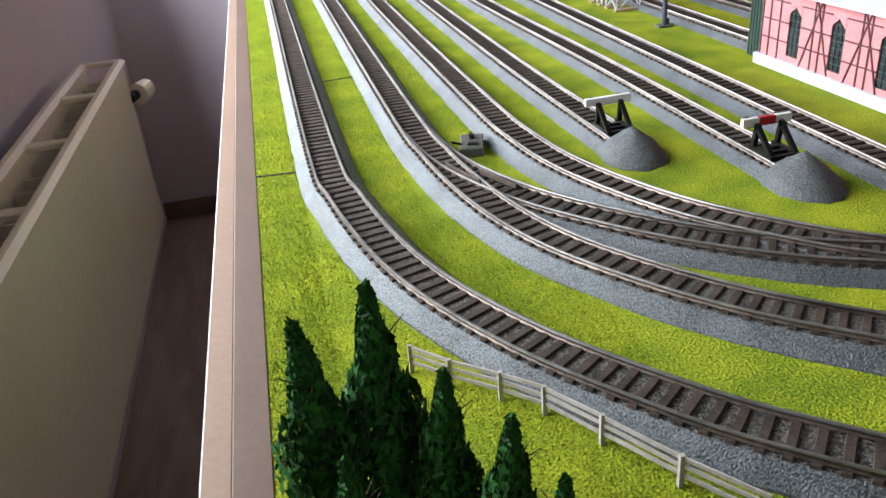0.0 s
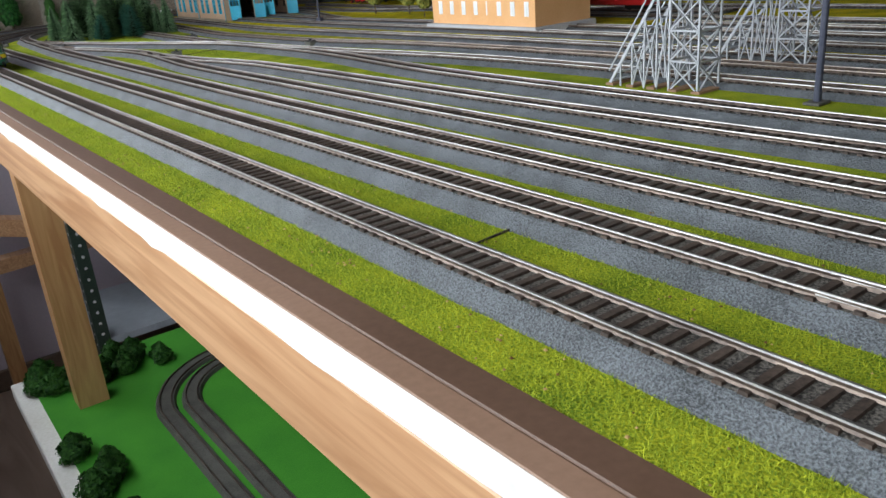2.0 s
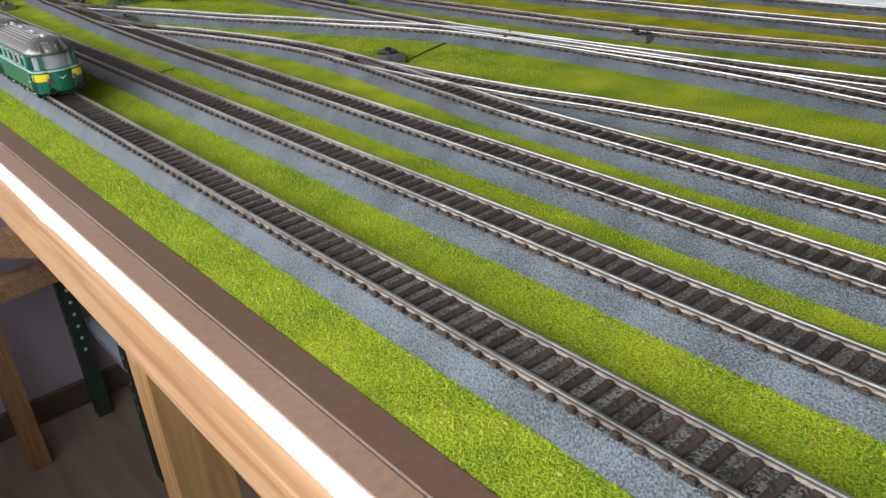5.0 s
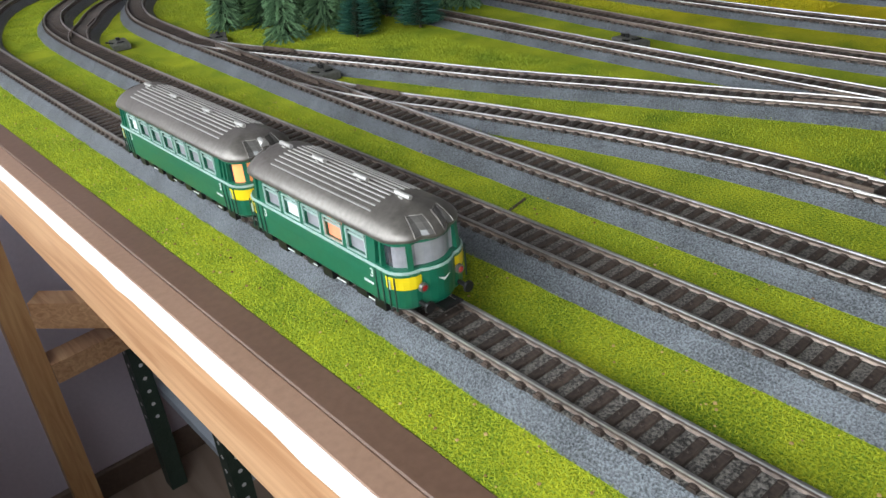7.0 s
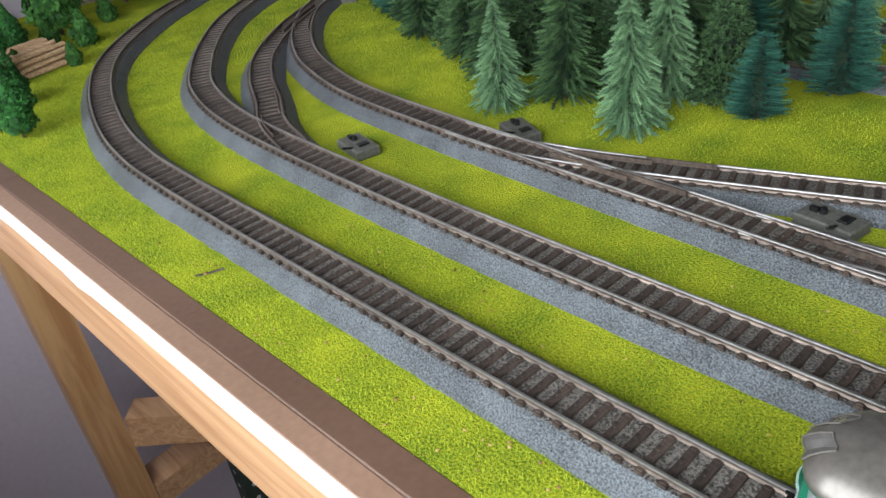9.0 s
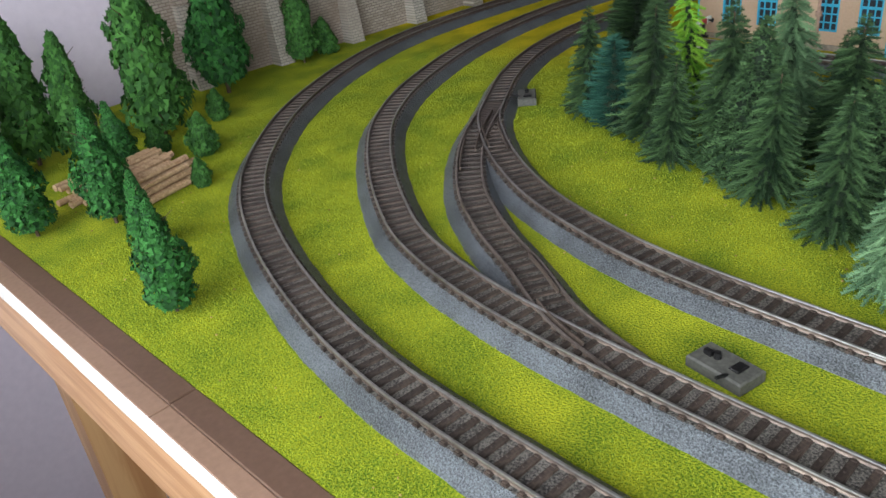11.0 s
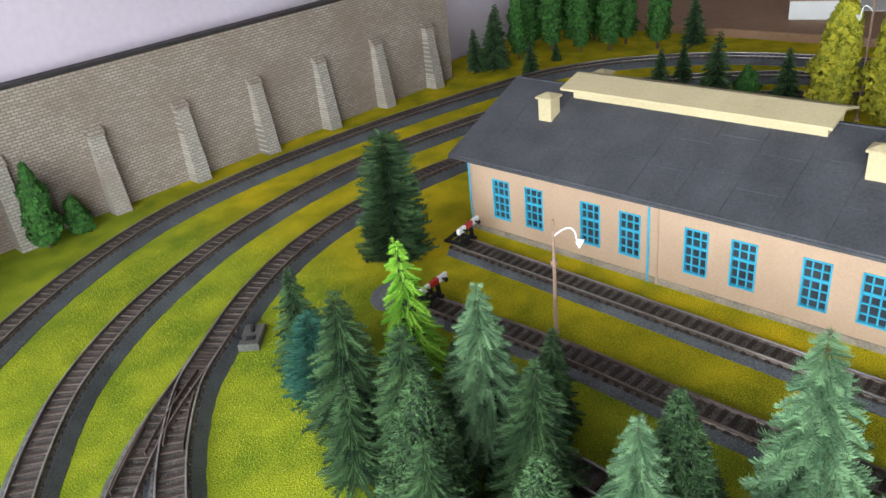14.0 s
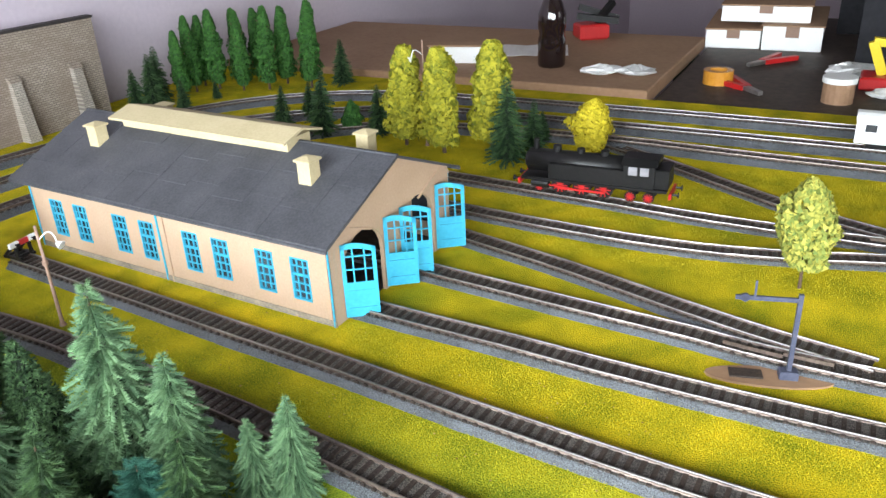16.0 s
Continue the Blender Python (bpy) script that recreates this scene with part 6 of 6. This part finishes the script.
def tank_engine():
    e = thing("tank_engine", "black steam tank engine with red wheels on its track", "locomotive", m=at(16.88, 14.1, -0.03, 3.0))
    e.scale = (1.15, 1.15, 1.15)
    z0 = 0.0108
    s = Shape()
    s.box((-0.015, -0.066, z0 + 0.0125), (0.015, 0.066, z0 + 0.0155), 0, 0.0006)
    part("running_board", s, BLACKP, e)
    s = Shape()
    s.rod((0, -0.030, z0 + 0.028), (0, 0.062, z0 + 0.028), 0.0105, n=20)
    s.rod((0, 0.062, z0 + 0.028), (0, 0.065, z0 + 0.028), 0.0100, 0.006, 20)
    part("boiler", s, BLACKP, e, "", True)
    for sx in (-1, 1):
        s = Shape()
        s.box((sx * 0.0112 - 0.0036, -0.030, z0 + 0.0155), (sx * 0.0112 + 0.0036, 0.040, z0 + 0.030), 0, 0.0006)
        part("side_tank", s, BLACKP, e)
    s = Shape()
    s.box((-0.0152, -0.055, z0 + 0.0155), (0.0152, -0.028, z0 + 0.036), 0, 0.0008)
    part("cab", s, BLACKP, e)
    s = Shape()
    s.loft([[(-0.0165, y, z0 + 0.036), (0.0165, y, z0 + 0.036), (0.009, y, z0 + 0.0405), (-0.009, y, z0 + 0.0405)] for y in (-0.057, -0.026)])
    part("cab_roof", s, BLACKP, e)
    for sx in (-1, 1):
        for y in (-0.050, -0.040):
            s = Shape()
            s.box((sx * 0.0153 - 0.0002, y, z0 + 0.027), (sx * 0.0153 + 0.0002, y + 0.0075, z0 + 0.0345), 0, 0.0001)
            part("cab_window", s, CURTAIN, e, "grey cab window")
    s = Shape()
    s.box((-0.013, -0.067, z0 + 0.0155), (0.013, -0.055, z0 + 0.033), 0, 0.0008)
    part("coal_bunker", s, BLACKP, e)
    for y, r, h in ((0.056, 0.0028, 0.012), (0.036, 0.0042, 0.007), (0.014, 0.004, 0.006), (-0.008, 0.0042, 0.006)):
        s = Shape()
        s.rod((0, y, z0 + 0.036), (0, y, z0 + 0.036 + h), r, r * 0.9, 14)
        part("chimney" if y > 0.05 else "dome", s, BLACKP, e)
    for y, r in ((0.050, 0.005), (0.030, 0.0085), (0.010, 0.0085), (-0.010, 0.0085), (-0.034, 0.005), (-0.050, 0.005)):
        for sx in (-1, 1):
            s = Shape()
            c = z0 + r
            s.rod((sx * 0.0076, y, c), (sx * 0.0096, y, c), r, n=20)
            w = part("wheel", s, BLACKP, e)
            s = Shape()
            for k in range(10):
                a = k * 0.628
                s.bar((sx * 0.0098, y, c), (sx * 0.0098, y + math.cos(a) * r * 0.8, c + math.sin(a) * r * 0.8), 0.0008, 0.0008)
            s.rod((sx * 0.0096, y, c), (sx * 0.0100, y, c), r * 0.28, n=10)
            part("spoke", s, RED, w, "red wheel spokes")
    for sx in (-1, 1):
        s = Shape()
        s.bar((sx * 0.0108, 0.032, z0 + 0.006), (sx * 0.0108, -0.012, z0 + 0.006), 0.0012, 0.0018)
        s.bar((sx * 0.0118, 0.046, z0 + 0.009), (sx * 0.0118, 0.010, z0 + 0.006), 0.0012, 0.0014)
        part("coupling_rod", s, RED, e, "red connecting rod")
        s = Shape()
        s.rod((sx * 0.0125, 0.040, z0 + 0.010), (sx * 0.0125, 0.056, z0 + 0.010), 0.0042, n=14)
        part("cylinder", s, BLACKP, e)
    for y in (-0.069, 0.068):
        s = Shape()
        s.box((-0.0145, y - 0.0012, z0 + 0.0075), (0.0145, y + 0.0012, z0 + 0.0130), 0, 0.0004)
        part("buffer_beam", s, RED, e, "red buffer beam")
        for sx in (-1, 1):
            s = Shape()
            sg = 1 if y > 0 else -1
            s.rod((sx * 0.0095, y, z0 + 0.011), (sx * 0.0095, y + sg * 0.006, z0 + 0.011), 0.0012, n=8)
            s.rod((sx * 0.0095, y + sg * 0.006, z0 + 0.011), (sx * 0.0095, y + sg * 0.007, z0 + 0.011), 0.0026, n=12)
            part("buffer", s, BLACKP, e)


tank_engine()


def coach(name, label, x, y, L, mat, roofmat, group="coaches on the yard tracks", rz=0):
    c = thing(name, label, "coach", group, at(x, y, 0, rz))
    s = Shape()
    s.box((-0.0165, -L / 2, 0.0185), (0.0165, L / 2, 0.046), 0, 0.001)
    part("body", s, mat, c)
    s = Shape()
    s.loft([[(-0.017, y_, 0.046), (0.017, y_, 0.046), (0.0135, y_, 0.0505), (0.006, y_, 0.053), (-0.006, y_, 0.053), (-0.0135, y_, 0.0505)] for y_ in (-L / 2 - 0.001, L / 2 + 0.001)])
    part("roof", s, roofmat, c)
    n = int(L / 0.03)
    for k in range(n):
        for sx in (-1, 1):
            s = Shape()
            yy = -L / 2 + (k + 0.5) * L / n
            s.box((sx * 0.0166 - 0.0003, yy - 0.006, 0.033), (sx * 0.0166 + 0.0003, yy + 0.006, 0.0415))
            part("window", s, PANE, c)
    for f in (-0.36, 0.36):
        s = Shape()
        s.box((-0.012, f * L - 0.018, 0.012), (0.012, f * L + 0.018, 0.0185), 0, 0.001)
        part("bogie", s, BLACKP, c)
        for sy in (-0.012, 0.012):
            for sx in (-1, 1):
                s = Shape()
                s.rod((sx * 0.0074, f * L + sy, 0.0158), (sx * 0.0096, f * L + sy, 0.0158), 0.005, n=14)
                part("wheel", s, BLACKP, c)


coach("white_coach", "white passenger coach on the rear track", 21.6, 7.85, 4.0 * S, WHITER, WHITER)
coach("red_coach", "crimson passenger coach on a far track", 15.75, -0.6, 3.6 * S, RED, SHEDROOF)


def orange_house():
    h = thing("station_house", "orange plastered model house with pale base", "building", m=at(11.75, -1.9, 0, 0))
    W, L, H = 2.0 * S, 4.4 * S, 1.3 * S
    s = Shape()
    s.box((-0.006, -0.006, 0), (W + 0.006, L + 0.006, 0.010), 0, 0.001)
    part("plinth", s, GREYROOF, h)
    s = Shape()
    s.box((0, 0, 0.010), (W, L * 0.42, H * 1.25))
    s.box((0.004, L * 0.42, 0.010), (W, L, H * 0.85))
    part("wall", s, ORANGEW, h)
    for k in range(8):
        s = Shape()
        y = L * (0.07 + k * 0.12)
        x = 0.0 if y < L * 0.40 else 0.004
        s.box((x - 0.0006, y - 0.0045, 0.024), (x + 0.0003, y + 0.0045, 0.044))
        w = part("window", s, PALE, h, "pale window")
        s = Shape()
        s.box((x - 0.001, y - 0.0005, 0.024), (x - 0.0006, y + 0.0005, 0.044))
        part("glazing", s, WHITER, w)
    s = Shape()
    s.loft([[(-0.006, y, H * 1.25), (W + 0.006, y, H * 1.25), (W / 2, y, H * 1.7)] for y in (-0.006, L * 0.44)])
    part("roof", s, SHEDROOF, h)
    s = Shape()
    s.loft([[(-0.004, y, H * 0.85), (W + 0.006, y, H * 0.85), (W / 2, y, H * 1.25)] for y in (L * 0.44, L + 0.006)])
    part("roof", s, SHEDROOF, h)


orange_house()

# ---- workbench beyond the layout ----
slabtop = thing("workbench", "brown workbench beside the layout", "workbench")
s = Shape()
s.box((24.75 * S, 15.1 * S, -0.012), (33 * S, 30.3 * S, 0.012), 0, 0.002)
part("top", s, CARD, slabtop)
for x, y in ((25.4, 15.6), (32.5, 15.6), (32.5, 29.8), (25.4, 29.8)):
    s = Shape()
    s.box((x * S - 0.02, y * S - 0.02, ZF), (x * S + 0.02, y * S + 0.02, -0.012))
    part("leg", s, ANGLE, slabtop)
s = Shape()
s.box((24.75 * S, -24 * S, -0.02), (40 * S, 15.0 * S, -0.006), 0, 0.002)
low = thing("tool_bench", "dark bench with tools and model parts", "workbench")
part("top", s, SLEEPER, low)
for x, y in ((25.5, -23), (39, -23), (25.5, 13), (39, 13)):
    s = Shape()
    s.box((x * S - 0.02, y * S - 0.02, ZF), (x * S + 0.02, y * S + 0.02, -0.02))
    part("leg", s, ANGLE, low)


def bottle(x, y, z):
    b = thing("drink_bottle", "dark plastic drink bottle standing on the workbench", "bottle", m=pose(x * S, y * S, z))
    s = Shape()
    k = 0.9
    pr = ((0.024, 0), (0.027, 0.004), (0.027, 0.05), (0.0245, 0.062), (0.027, 0.076), (0.0265, 0.10), (0.019, 0.122), (0.0115, 0.136), (0.0115, 0.146))
    s.loft([[(r * k * math.cos(a), r * k * math.sin(a), zz * k) for a in (6.283 * i / 24 for i in range(24))] for r, zz in pr])
    part("body", s, COLA, b, "", True)
    s = Shape()
    s.rod((0, 0, 0.146 * k), (0, 0, 0.16 * k), 0.0128, 0.0125, 18)
    part("cap", s, WHITER, b, "pale screw cap")


bottle(27.0, 18.75, 0.012)


def tool_case(x, y, rz):
    c = thing("tool_case", "red plastic tool case with black tools on top", "tool case", m=pose(x * S, y * S, 0.012, 0, 0, rz))
    s = Shape()
    s.box((-0.025, -0.03, 0), (0.025, 0.03, 0.03), 0, 0.004)
    part("body", s, RED, c)
    for k, (a, b) in enumerate((((-0.02, -0.05, 0.034), (0.0, 0.03, 0.045)), ((0.01, -0.06, 0.034), (0.02, 0.02, 0.06)), ((-0.01, -0.01, 0.034), (0.02, -0.05, 0.065)))):
        s = Shape()
        s.bar(a, b, 0.012, 0.012)
        part("tool", s, BLACKP, c, "black hand tool")


tool_case(31.8, 19.0, 35)


def paper_sheet(x, y, rz):
    s = Shape()
    n = 8
    rings = [[(-0.05, -0.08 + 0.16 * i / n, 0.0006 + 0.002 * math.sin(i * 1.1) ** 2), (0.05, -0.08 + 0.16 * i / n, 0.0006 + 0.003 * math.sin(i * 0.8) ** 2), (0.05, -0.08 + 0.16 * i / n, 0.0012 + 0.003 * math.sin(i * 0.8) ** 2), (-0.05, -0.08 + 0.16 * i / n, 0.0012 + 0.002 * math.sin(i * 1.1) ** 2)] for i in range(n + 1)]
    s.loft(rings)
    ob = part("paper_sheet", s, WHITEP)
    ob.matrix_basis = pose(x * S, y * S, 0.0122, 0, 0, rz)
    tagged(ob, "pale sheet of paper lying on the workbench", "paper")


paper_sheet(28.9, 20.4, 20)


def carton(x, y, z, w, l, h, rz, mat, label, tape=True):
    c = thing("carton", label, "box", "cartons on the benches", at(x, y, 0, rz) @ pose(0, 0, z))
    s = Shape()
    s.box((-w / 2, -l / 2, 0), (w / 2, l / 2, h), 0, 0.0015)
    part("body", s, mat, c)
    if tape:
        s = Shape()
        s.box((-w / 2 - 0.0004, -0.012, h * 0.55), (w / 2 + 0.0004, 0.012, h + 0.0006))
        part("tape", s, TAN, c)
    s = Shape()
    s.box((-w / 2 - 0.003, -l / 2 - 0.003, h), (w / 2 + 0.003, l / 2 + 0.003, h + 0.003), 0, 0.001)
    part("lid", s, CARD, c, "brown card lid")


carton(35.0, 14.3, -0.006, 0.24, 0.10, 0.035, 4, WHITER, "flat white carton with a brown lid")
carton(35.0, 12.3, -0.006, 0.24, 0.105, 0.045, 2, WHITER, "flat white carton with a brown lid")
carton(35.2, 13.3, 0.042, 0.22, 0.16, 0.03, 3, WHITER, "flat white carton with a brown lid")
carton(26.9, 22.0, 0.012, 0.05, 0.10, 0.03, 15, WHITER, "small white carton at the end of the workbench", False)
carton(33.0, 8.0, -0.006, 0.18, 0.24, 0.17, 0, DARK, "tall black box at the back of the bench", False)


def crumple(x, y, z, r, mat, label, seed):
    rr = random.Random(seed)
    s = Shape()
    rings = []
    for i in range(7):
        f = i / 6
        rad = r * math.sin(0.25 + f * 2.6)
        rings.append([(rad * 1.6 * math.cos(a) * rr.uniform(0.6, 1.2), rad * math.sin(a) * rr.uniform(0.6, 1.2), r * 0.75 * f * rr.uniform(0.8, 1.1)) for a in (6.283 * j / 14 for j in range(14))])
    s.loft(rings)
    ob = part("crumpled_bag", s, mat)
    ob.matrix_basis = pose(x * S, y * S, z, 0, 0, -65)
    tagged(ob, label, "bag", "crumpled bags")


crumple(26.3, 16.9, 0.012, 0.022, WHITER, "crumpled white paper bag on the workbench", 5)
crumple(26.5, 15.9, 0.012, 0.022, FOIL, "crumpled silver foil bag on the workbench", 6)
crumple(29.5, 10.2, -0.006, 0.03, FOIL, "crumpled clear plastic bag on the bench", 8)
crumple(27.2, 9.2, -0.006, 0.02, WHITER, "crumpled clear plastic bag on the bench", 9)


def tape_roll(x, y):
    s = Shape()
    n = 24
    for r0, r1, z0, z1 in ((0.014, 0.024, 0, 0.022),):
        rings = [[(r * math.cos(a), r * math.sin(a), z) for a in (6.283 * i / n for i in range(n))] for r, z in ((r1, z0), (r1, z1), (r0, z1), (r0, z0), (r1, z0))]
        s.loft(rings, 0, False)
    ob = part("tape_roll", s, AMBER)
    ob.matrix_basis = pose(x * S, y * S, -0.006)
    tagged(ob, "amber roll of packing tape on the bench", "tape roll")


tape_roll(27.6, 13.7)


def pliers(x, y, rz):
    p = thing("pliers", "pair of pliers with red grips", "pliers", "", pose(x * S, y * S, -0.006, 0, 0, rz))
    for sx in (-1, 1):
        s = Shape()
        s.bar((sx * 0.004, 0.0, 0.005), (sx * 0.018, -0.07, 0.005), 0.009, 0.008)
        part("grip", s, RED, p, "red plastic grip")
        s = Shape()
        s.bar((sx * 0.003, 0.0, 0.005), (sx * 0.001, 0.04, 0.005), 0.006, 0.006)
        part("jaw", s, RAIL, p)


pliers(26.9, 12.8, 130)
pliers(30.5, 12.8, 60)


def toy_crane(x, y):
    c = thing("toy_crane", "yellow toy crane arm on the bench", "toy crane", "", pose(x * S, y * S, -0.006))
    s = Shape()
    s.box((-0.03, -0.03, 0), (0.03, 0.03, 0.02), 0, 0.003)
    part("base", s, RED, c, "red crane base")
    s = Shape()
    s.bar((0, 0, 0.02), (0, 0.02, 0.07), 0.014, 0.014)
    part("mast", s, YELLOW, c)
    s = Shape()
    s.bar((0, 0.02, 0.07), (0.01, -0.10, 0.06), 0.012, 0.012)
    part("boom", s, YELLOW, c)


toy_crane(28.4, 9.4)


def jar(x, y):
    j = thing("paint_jar", "small jar with a white lid on the bench", "jar", "", pose(x * S, y * S, -0.006))
    s = Shape()
    s.rod((0, 0, 0), (0, 0, 0.03), 0.022, n=20)
    part("body", s, CARD, j)
    s = Shape()
    s.rod((0, 0, 0.03), (0, 0, 0.038), 0.024, n=20)
    part("lid", s, WHITER, j, "white lid")


jar(26.4, 10.4)
s = Shape()
s.box((36.5 * S, -6 * S, ZF), (37.4 * S, 11 * S, 1.3))
tagged(part("dark_curtain", s, DARK), "black cloth hanging behind the tool bench", "curtain")


# ---- lower layout under the table ----
def lower_layout():
    lo = thing("lower_layout", "small green layout board on a shelf under the table", "layout board")
    z = -9.0 * S
    s = Shape()
    s.box((-1.05 * S, -8 * S, z - 0.03), (9 * S, 7.9 * S, z), 0, 0.002)
    part("board", s, WHITEP, lo, "white edged board")
    s = Shape()
    s.box((-0.55 * S, -7.9 * S, z), (8.9 * S, 7.8 * S, z + 0.003))
    part("grass_mat", s, LOWGREEN, lo, "bright green grass mat")
    for r, w in ((2.75, 0.016), (2.05, 0.016)):
        s = Shape()
        rings = []
        cx, cy = 4.75, 2.4
        pts = [(cx - r, cy - 9), (cx - r, cy - 4)] + [(cx - r * math.cos(a), cy + r * math.sin(a)) for a in (math.pi * i / 24 for i in range(25))]
        line = curve_through(pts, 0.01)
        for i in range(len(line)):
            d, n = loop_offset(line, i)
            rings.append([(line[i].x + n.x * a, line[i].y + n.y * a, z + b) for a, b in ((-w, 0.002), (-w * 0.8, 0.008), (w * 0.8, 0.008), (w, 0.002))])
        s.loft(rings)
        t = part("track", s, MOTOR, lo, "dark grey track loop")
        s = Shape()
        for side in (-1, 1):
            rg = []
            for i in range(len(line)):
                d, n = loop_offset(line, i)
                rg.append([(line[i].x + n.x * (side * 0.0086 + a), line[i].y + n.y * (side * 0.0086 + a), z + b) for a, b in ((-0.0007, 0.008), (0.0007, 0.008), (0.0007, 0.0105), (-0.0007, 0.0105))])
            s.loft(rg)
        part("rail", s, RAILDARK, t)


lower_layout()
rb = random.Random(9)
for i in range(24):
    if i < 12:
        x, y = rb.uniform(-0.4, 3.4), rb.uniform(5.8, 7.6)
    else:
        x, y = rb.uniform(-0.5, 0.5), rb.uniform(-3.5, 7.0)
    k = rb.uniform(0.55, 0.95) * S / 0.1
    t = thing("bush", "dark green bush on the lower layout", "bush", "lower bushes", pose(x * S, y * S, -9 * S + 0.002, 0, 0, rb.uniform(0, 360)))
    t.scale = (k, k, k * 0.9)
    for n, me in zip(("trunk", "crown"), KINDS["bush"]):
        o = new(n, me)
        o.parent = t


def angle_post(x, y):
    p = thing("shelf_post", "dark green perforated steel angle post", "shelf post", "shelf posts", pose(x * S, y * S, ZF))
    s = Shape()
    s.box((0, 0, 0), (0.002, 0.035, -ZF - 0.05))
    s.box((0.002, 0, 0), (0.035, 0.002, -ZF - 0.05))
    part("angle", s, ANGLE, p)
    h = Shape()
    h.rod((-0.0004, 0.018, 0), (0.0, 0.018, 0), 0.0045, n=8)
    me = h.mesh("hole", [PALE])
    h = Shape()
    h.rod((0.018, -0.0004, 0), (0.018, 0.0, 0), 0.0045, n=8)
    me2 = h.mesh("hole", [PALE])
    for k in range(24):
        for mesh_ in (me, me2):
            o = new("hole", mesh_)
            o.parent = p
            o.location = (0, 0, 0.2 + k * 0.033)


angle_post(3.6, 28.7)
angle_post(4.0, 22.5)
for y0, zz in ((22.6, -9.0), (22.6, -15.0)):
    s = Shape()
    s.box((4.4 * S, y0 * S, zz * S - 0.02), (14 * S, 29.8 * S, zz * S))
    tagged(part("storage_shelf", s, PALEBASE), "pale board shelf under the table", "shelf", "storage shelves")

# ---- grass fibres, as loose stuff ----
def fibres():
    rg = random.Random(77)
    s = Shape()
    v, f = [], []

    def patch(x0, x1, y0, y1, n):
        for _ in range(n):
            x, y = rg.uniform(x0, x1) * S, rg.uniform(y0, y1) * S
            a = rg.uniform(0, 6.283)
            h = rg.uniform(0.0008, 0.0019)
            w = rg.uniform(0.00014, 0.00026)
            dx, dy = math.cos(a) * w, math.sin(a) * w
            lx, ly = rg.uniform(-0.0011, 0.0011), rg.uniform(-0.0011, 0.0011)
            b = len(v)
            v.extend(((x - dx, y - dy, -0.0002), (x + dx, y + dy, -0.0002), (x + lx, y + ly, h)))
            f.append((b, b + 1, b + 2))

    patch(0.0, 0.50, -22, -14, 16000)
    patch(0.0, 0.50, -14, 19, 62000)
    patch(1.12, 1.66, -19, 18, 52000)
    patch(2.28, 2.72, -17, 17, 26000)
    patch(0.0, 1.6, 19, 24.5, 26000)
    patch(1.4, 3.2, 19, 24, 16000)
    patch(4.2, 9.3, 15, 23, 52000)
    patch(3.4, 3.75, -16, 14, 12000)
    patch(0.3, 2.6, -23, -18, 26000)
    patch(8.8, 9.7, 11, 22, 20000)
    patch(10.4, 11.2, 9, 16, 12000)
    patch(4.2, 9.3, 23, 27, 22000)
    patch(1.4, 4.2, 22, 28, 20000)
    patch(4.2, 6.2, 3, 15, 26000)
    patch(14.6, 20, 9, 19, 50000)
    s.v, s.f, s.k = v, f, [0] * len(f)
    return s


def crumbs():
    """Brown and pale crumbs lying loose on the grass strips."""
    rg = random.Random(78)
    s = Shape()
    for x0, x1, y0, y1, n in ((0.02, 0.44, -20, 19, 420), (1.18, 1.62, -17, 17, 260), (2.4, 2.85, -15, 14, 160), (4.2, 6.0, 15, 23, 120), (0.1, 4.0, 19, 28, 130), (8.9, 11.2, 11, 21, 160)):
        for _ in range(n):
            x, y, r = rg.uniform(x0, x1) * S, rg.uniform(y0, y1) * S, rg.uniform(0.0003, 0.0009)
            z, a = rg.uniform(0.0006, 0.0015), rg.uniform(0, 6.28)
            c, d = math.cos(a) * r, math.sin(a) * r
            pts = [(x + c, y + d, z), (x - d, y + c, z), (x - c, y - d, z), (x + d, y - c, z)]
            s.loft([pts, [((u - x) * 0.5 + x, (v - y) * 0.5 + y, z + r * 0.6) for u, v, _ in pts]])
    return s


tagged(part("grass_crumbs", crumbs(), leafage("crumb_mix", (0.10, 0.045, 0.012), (0.52, 0.34, 0.14), 0.9)), "small brown crumbs scattered on the grass", "crumbs", kind="stuff")
tagged(part("grass_fibres", fibres(), BLADE), "short yellow-green static grass fibres", "grass", kind="stuff")
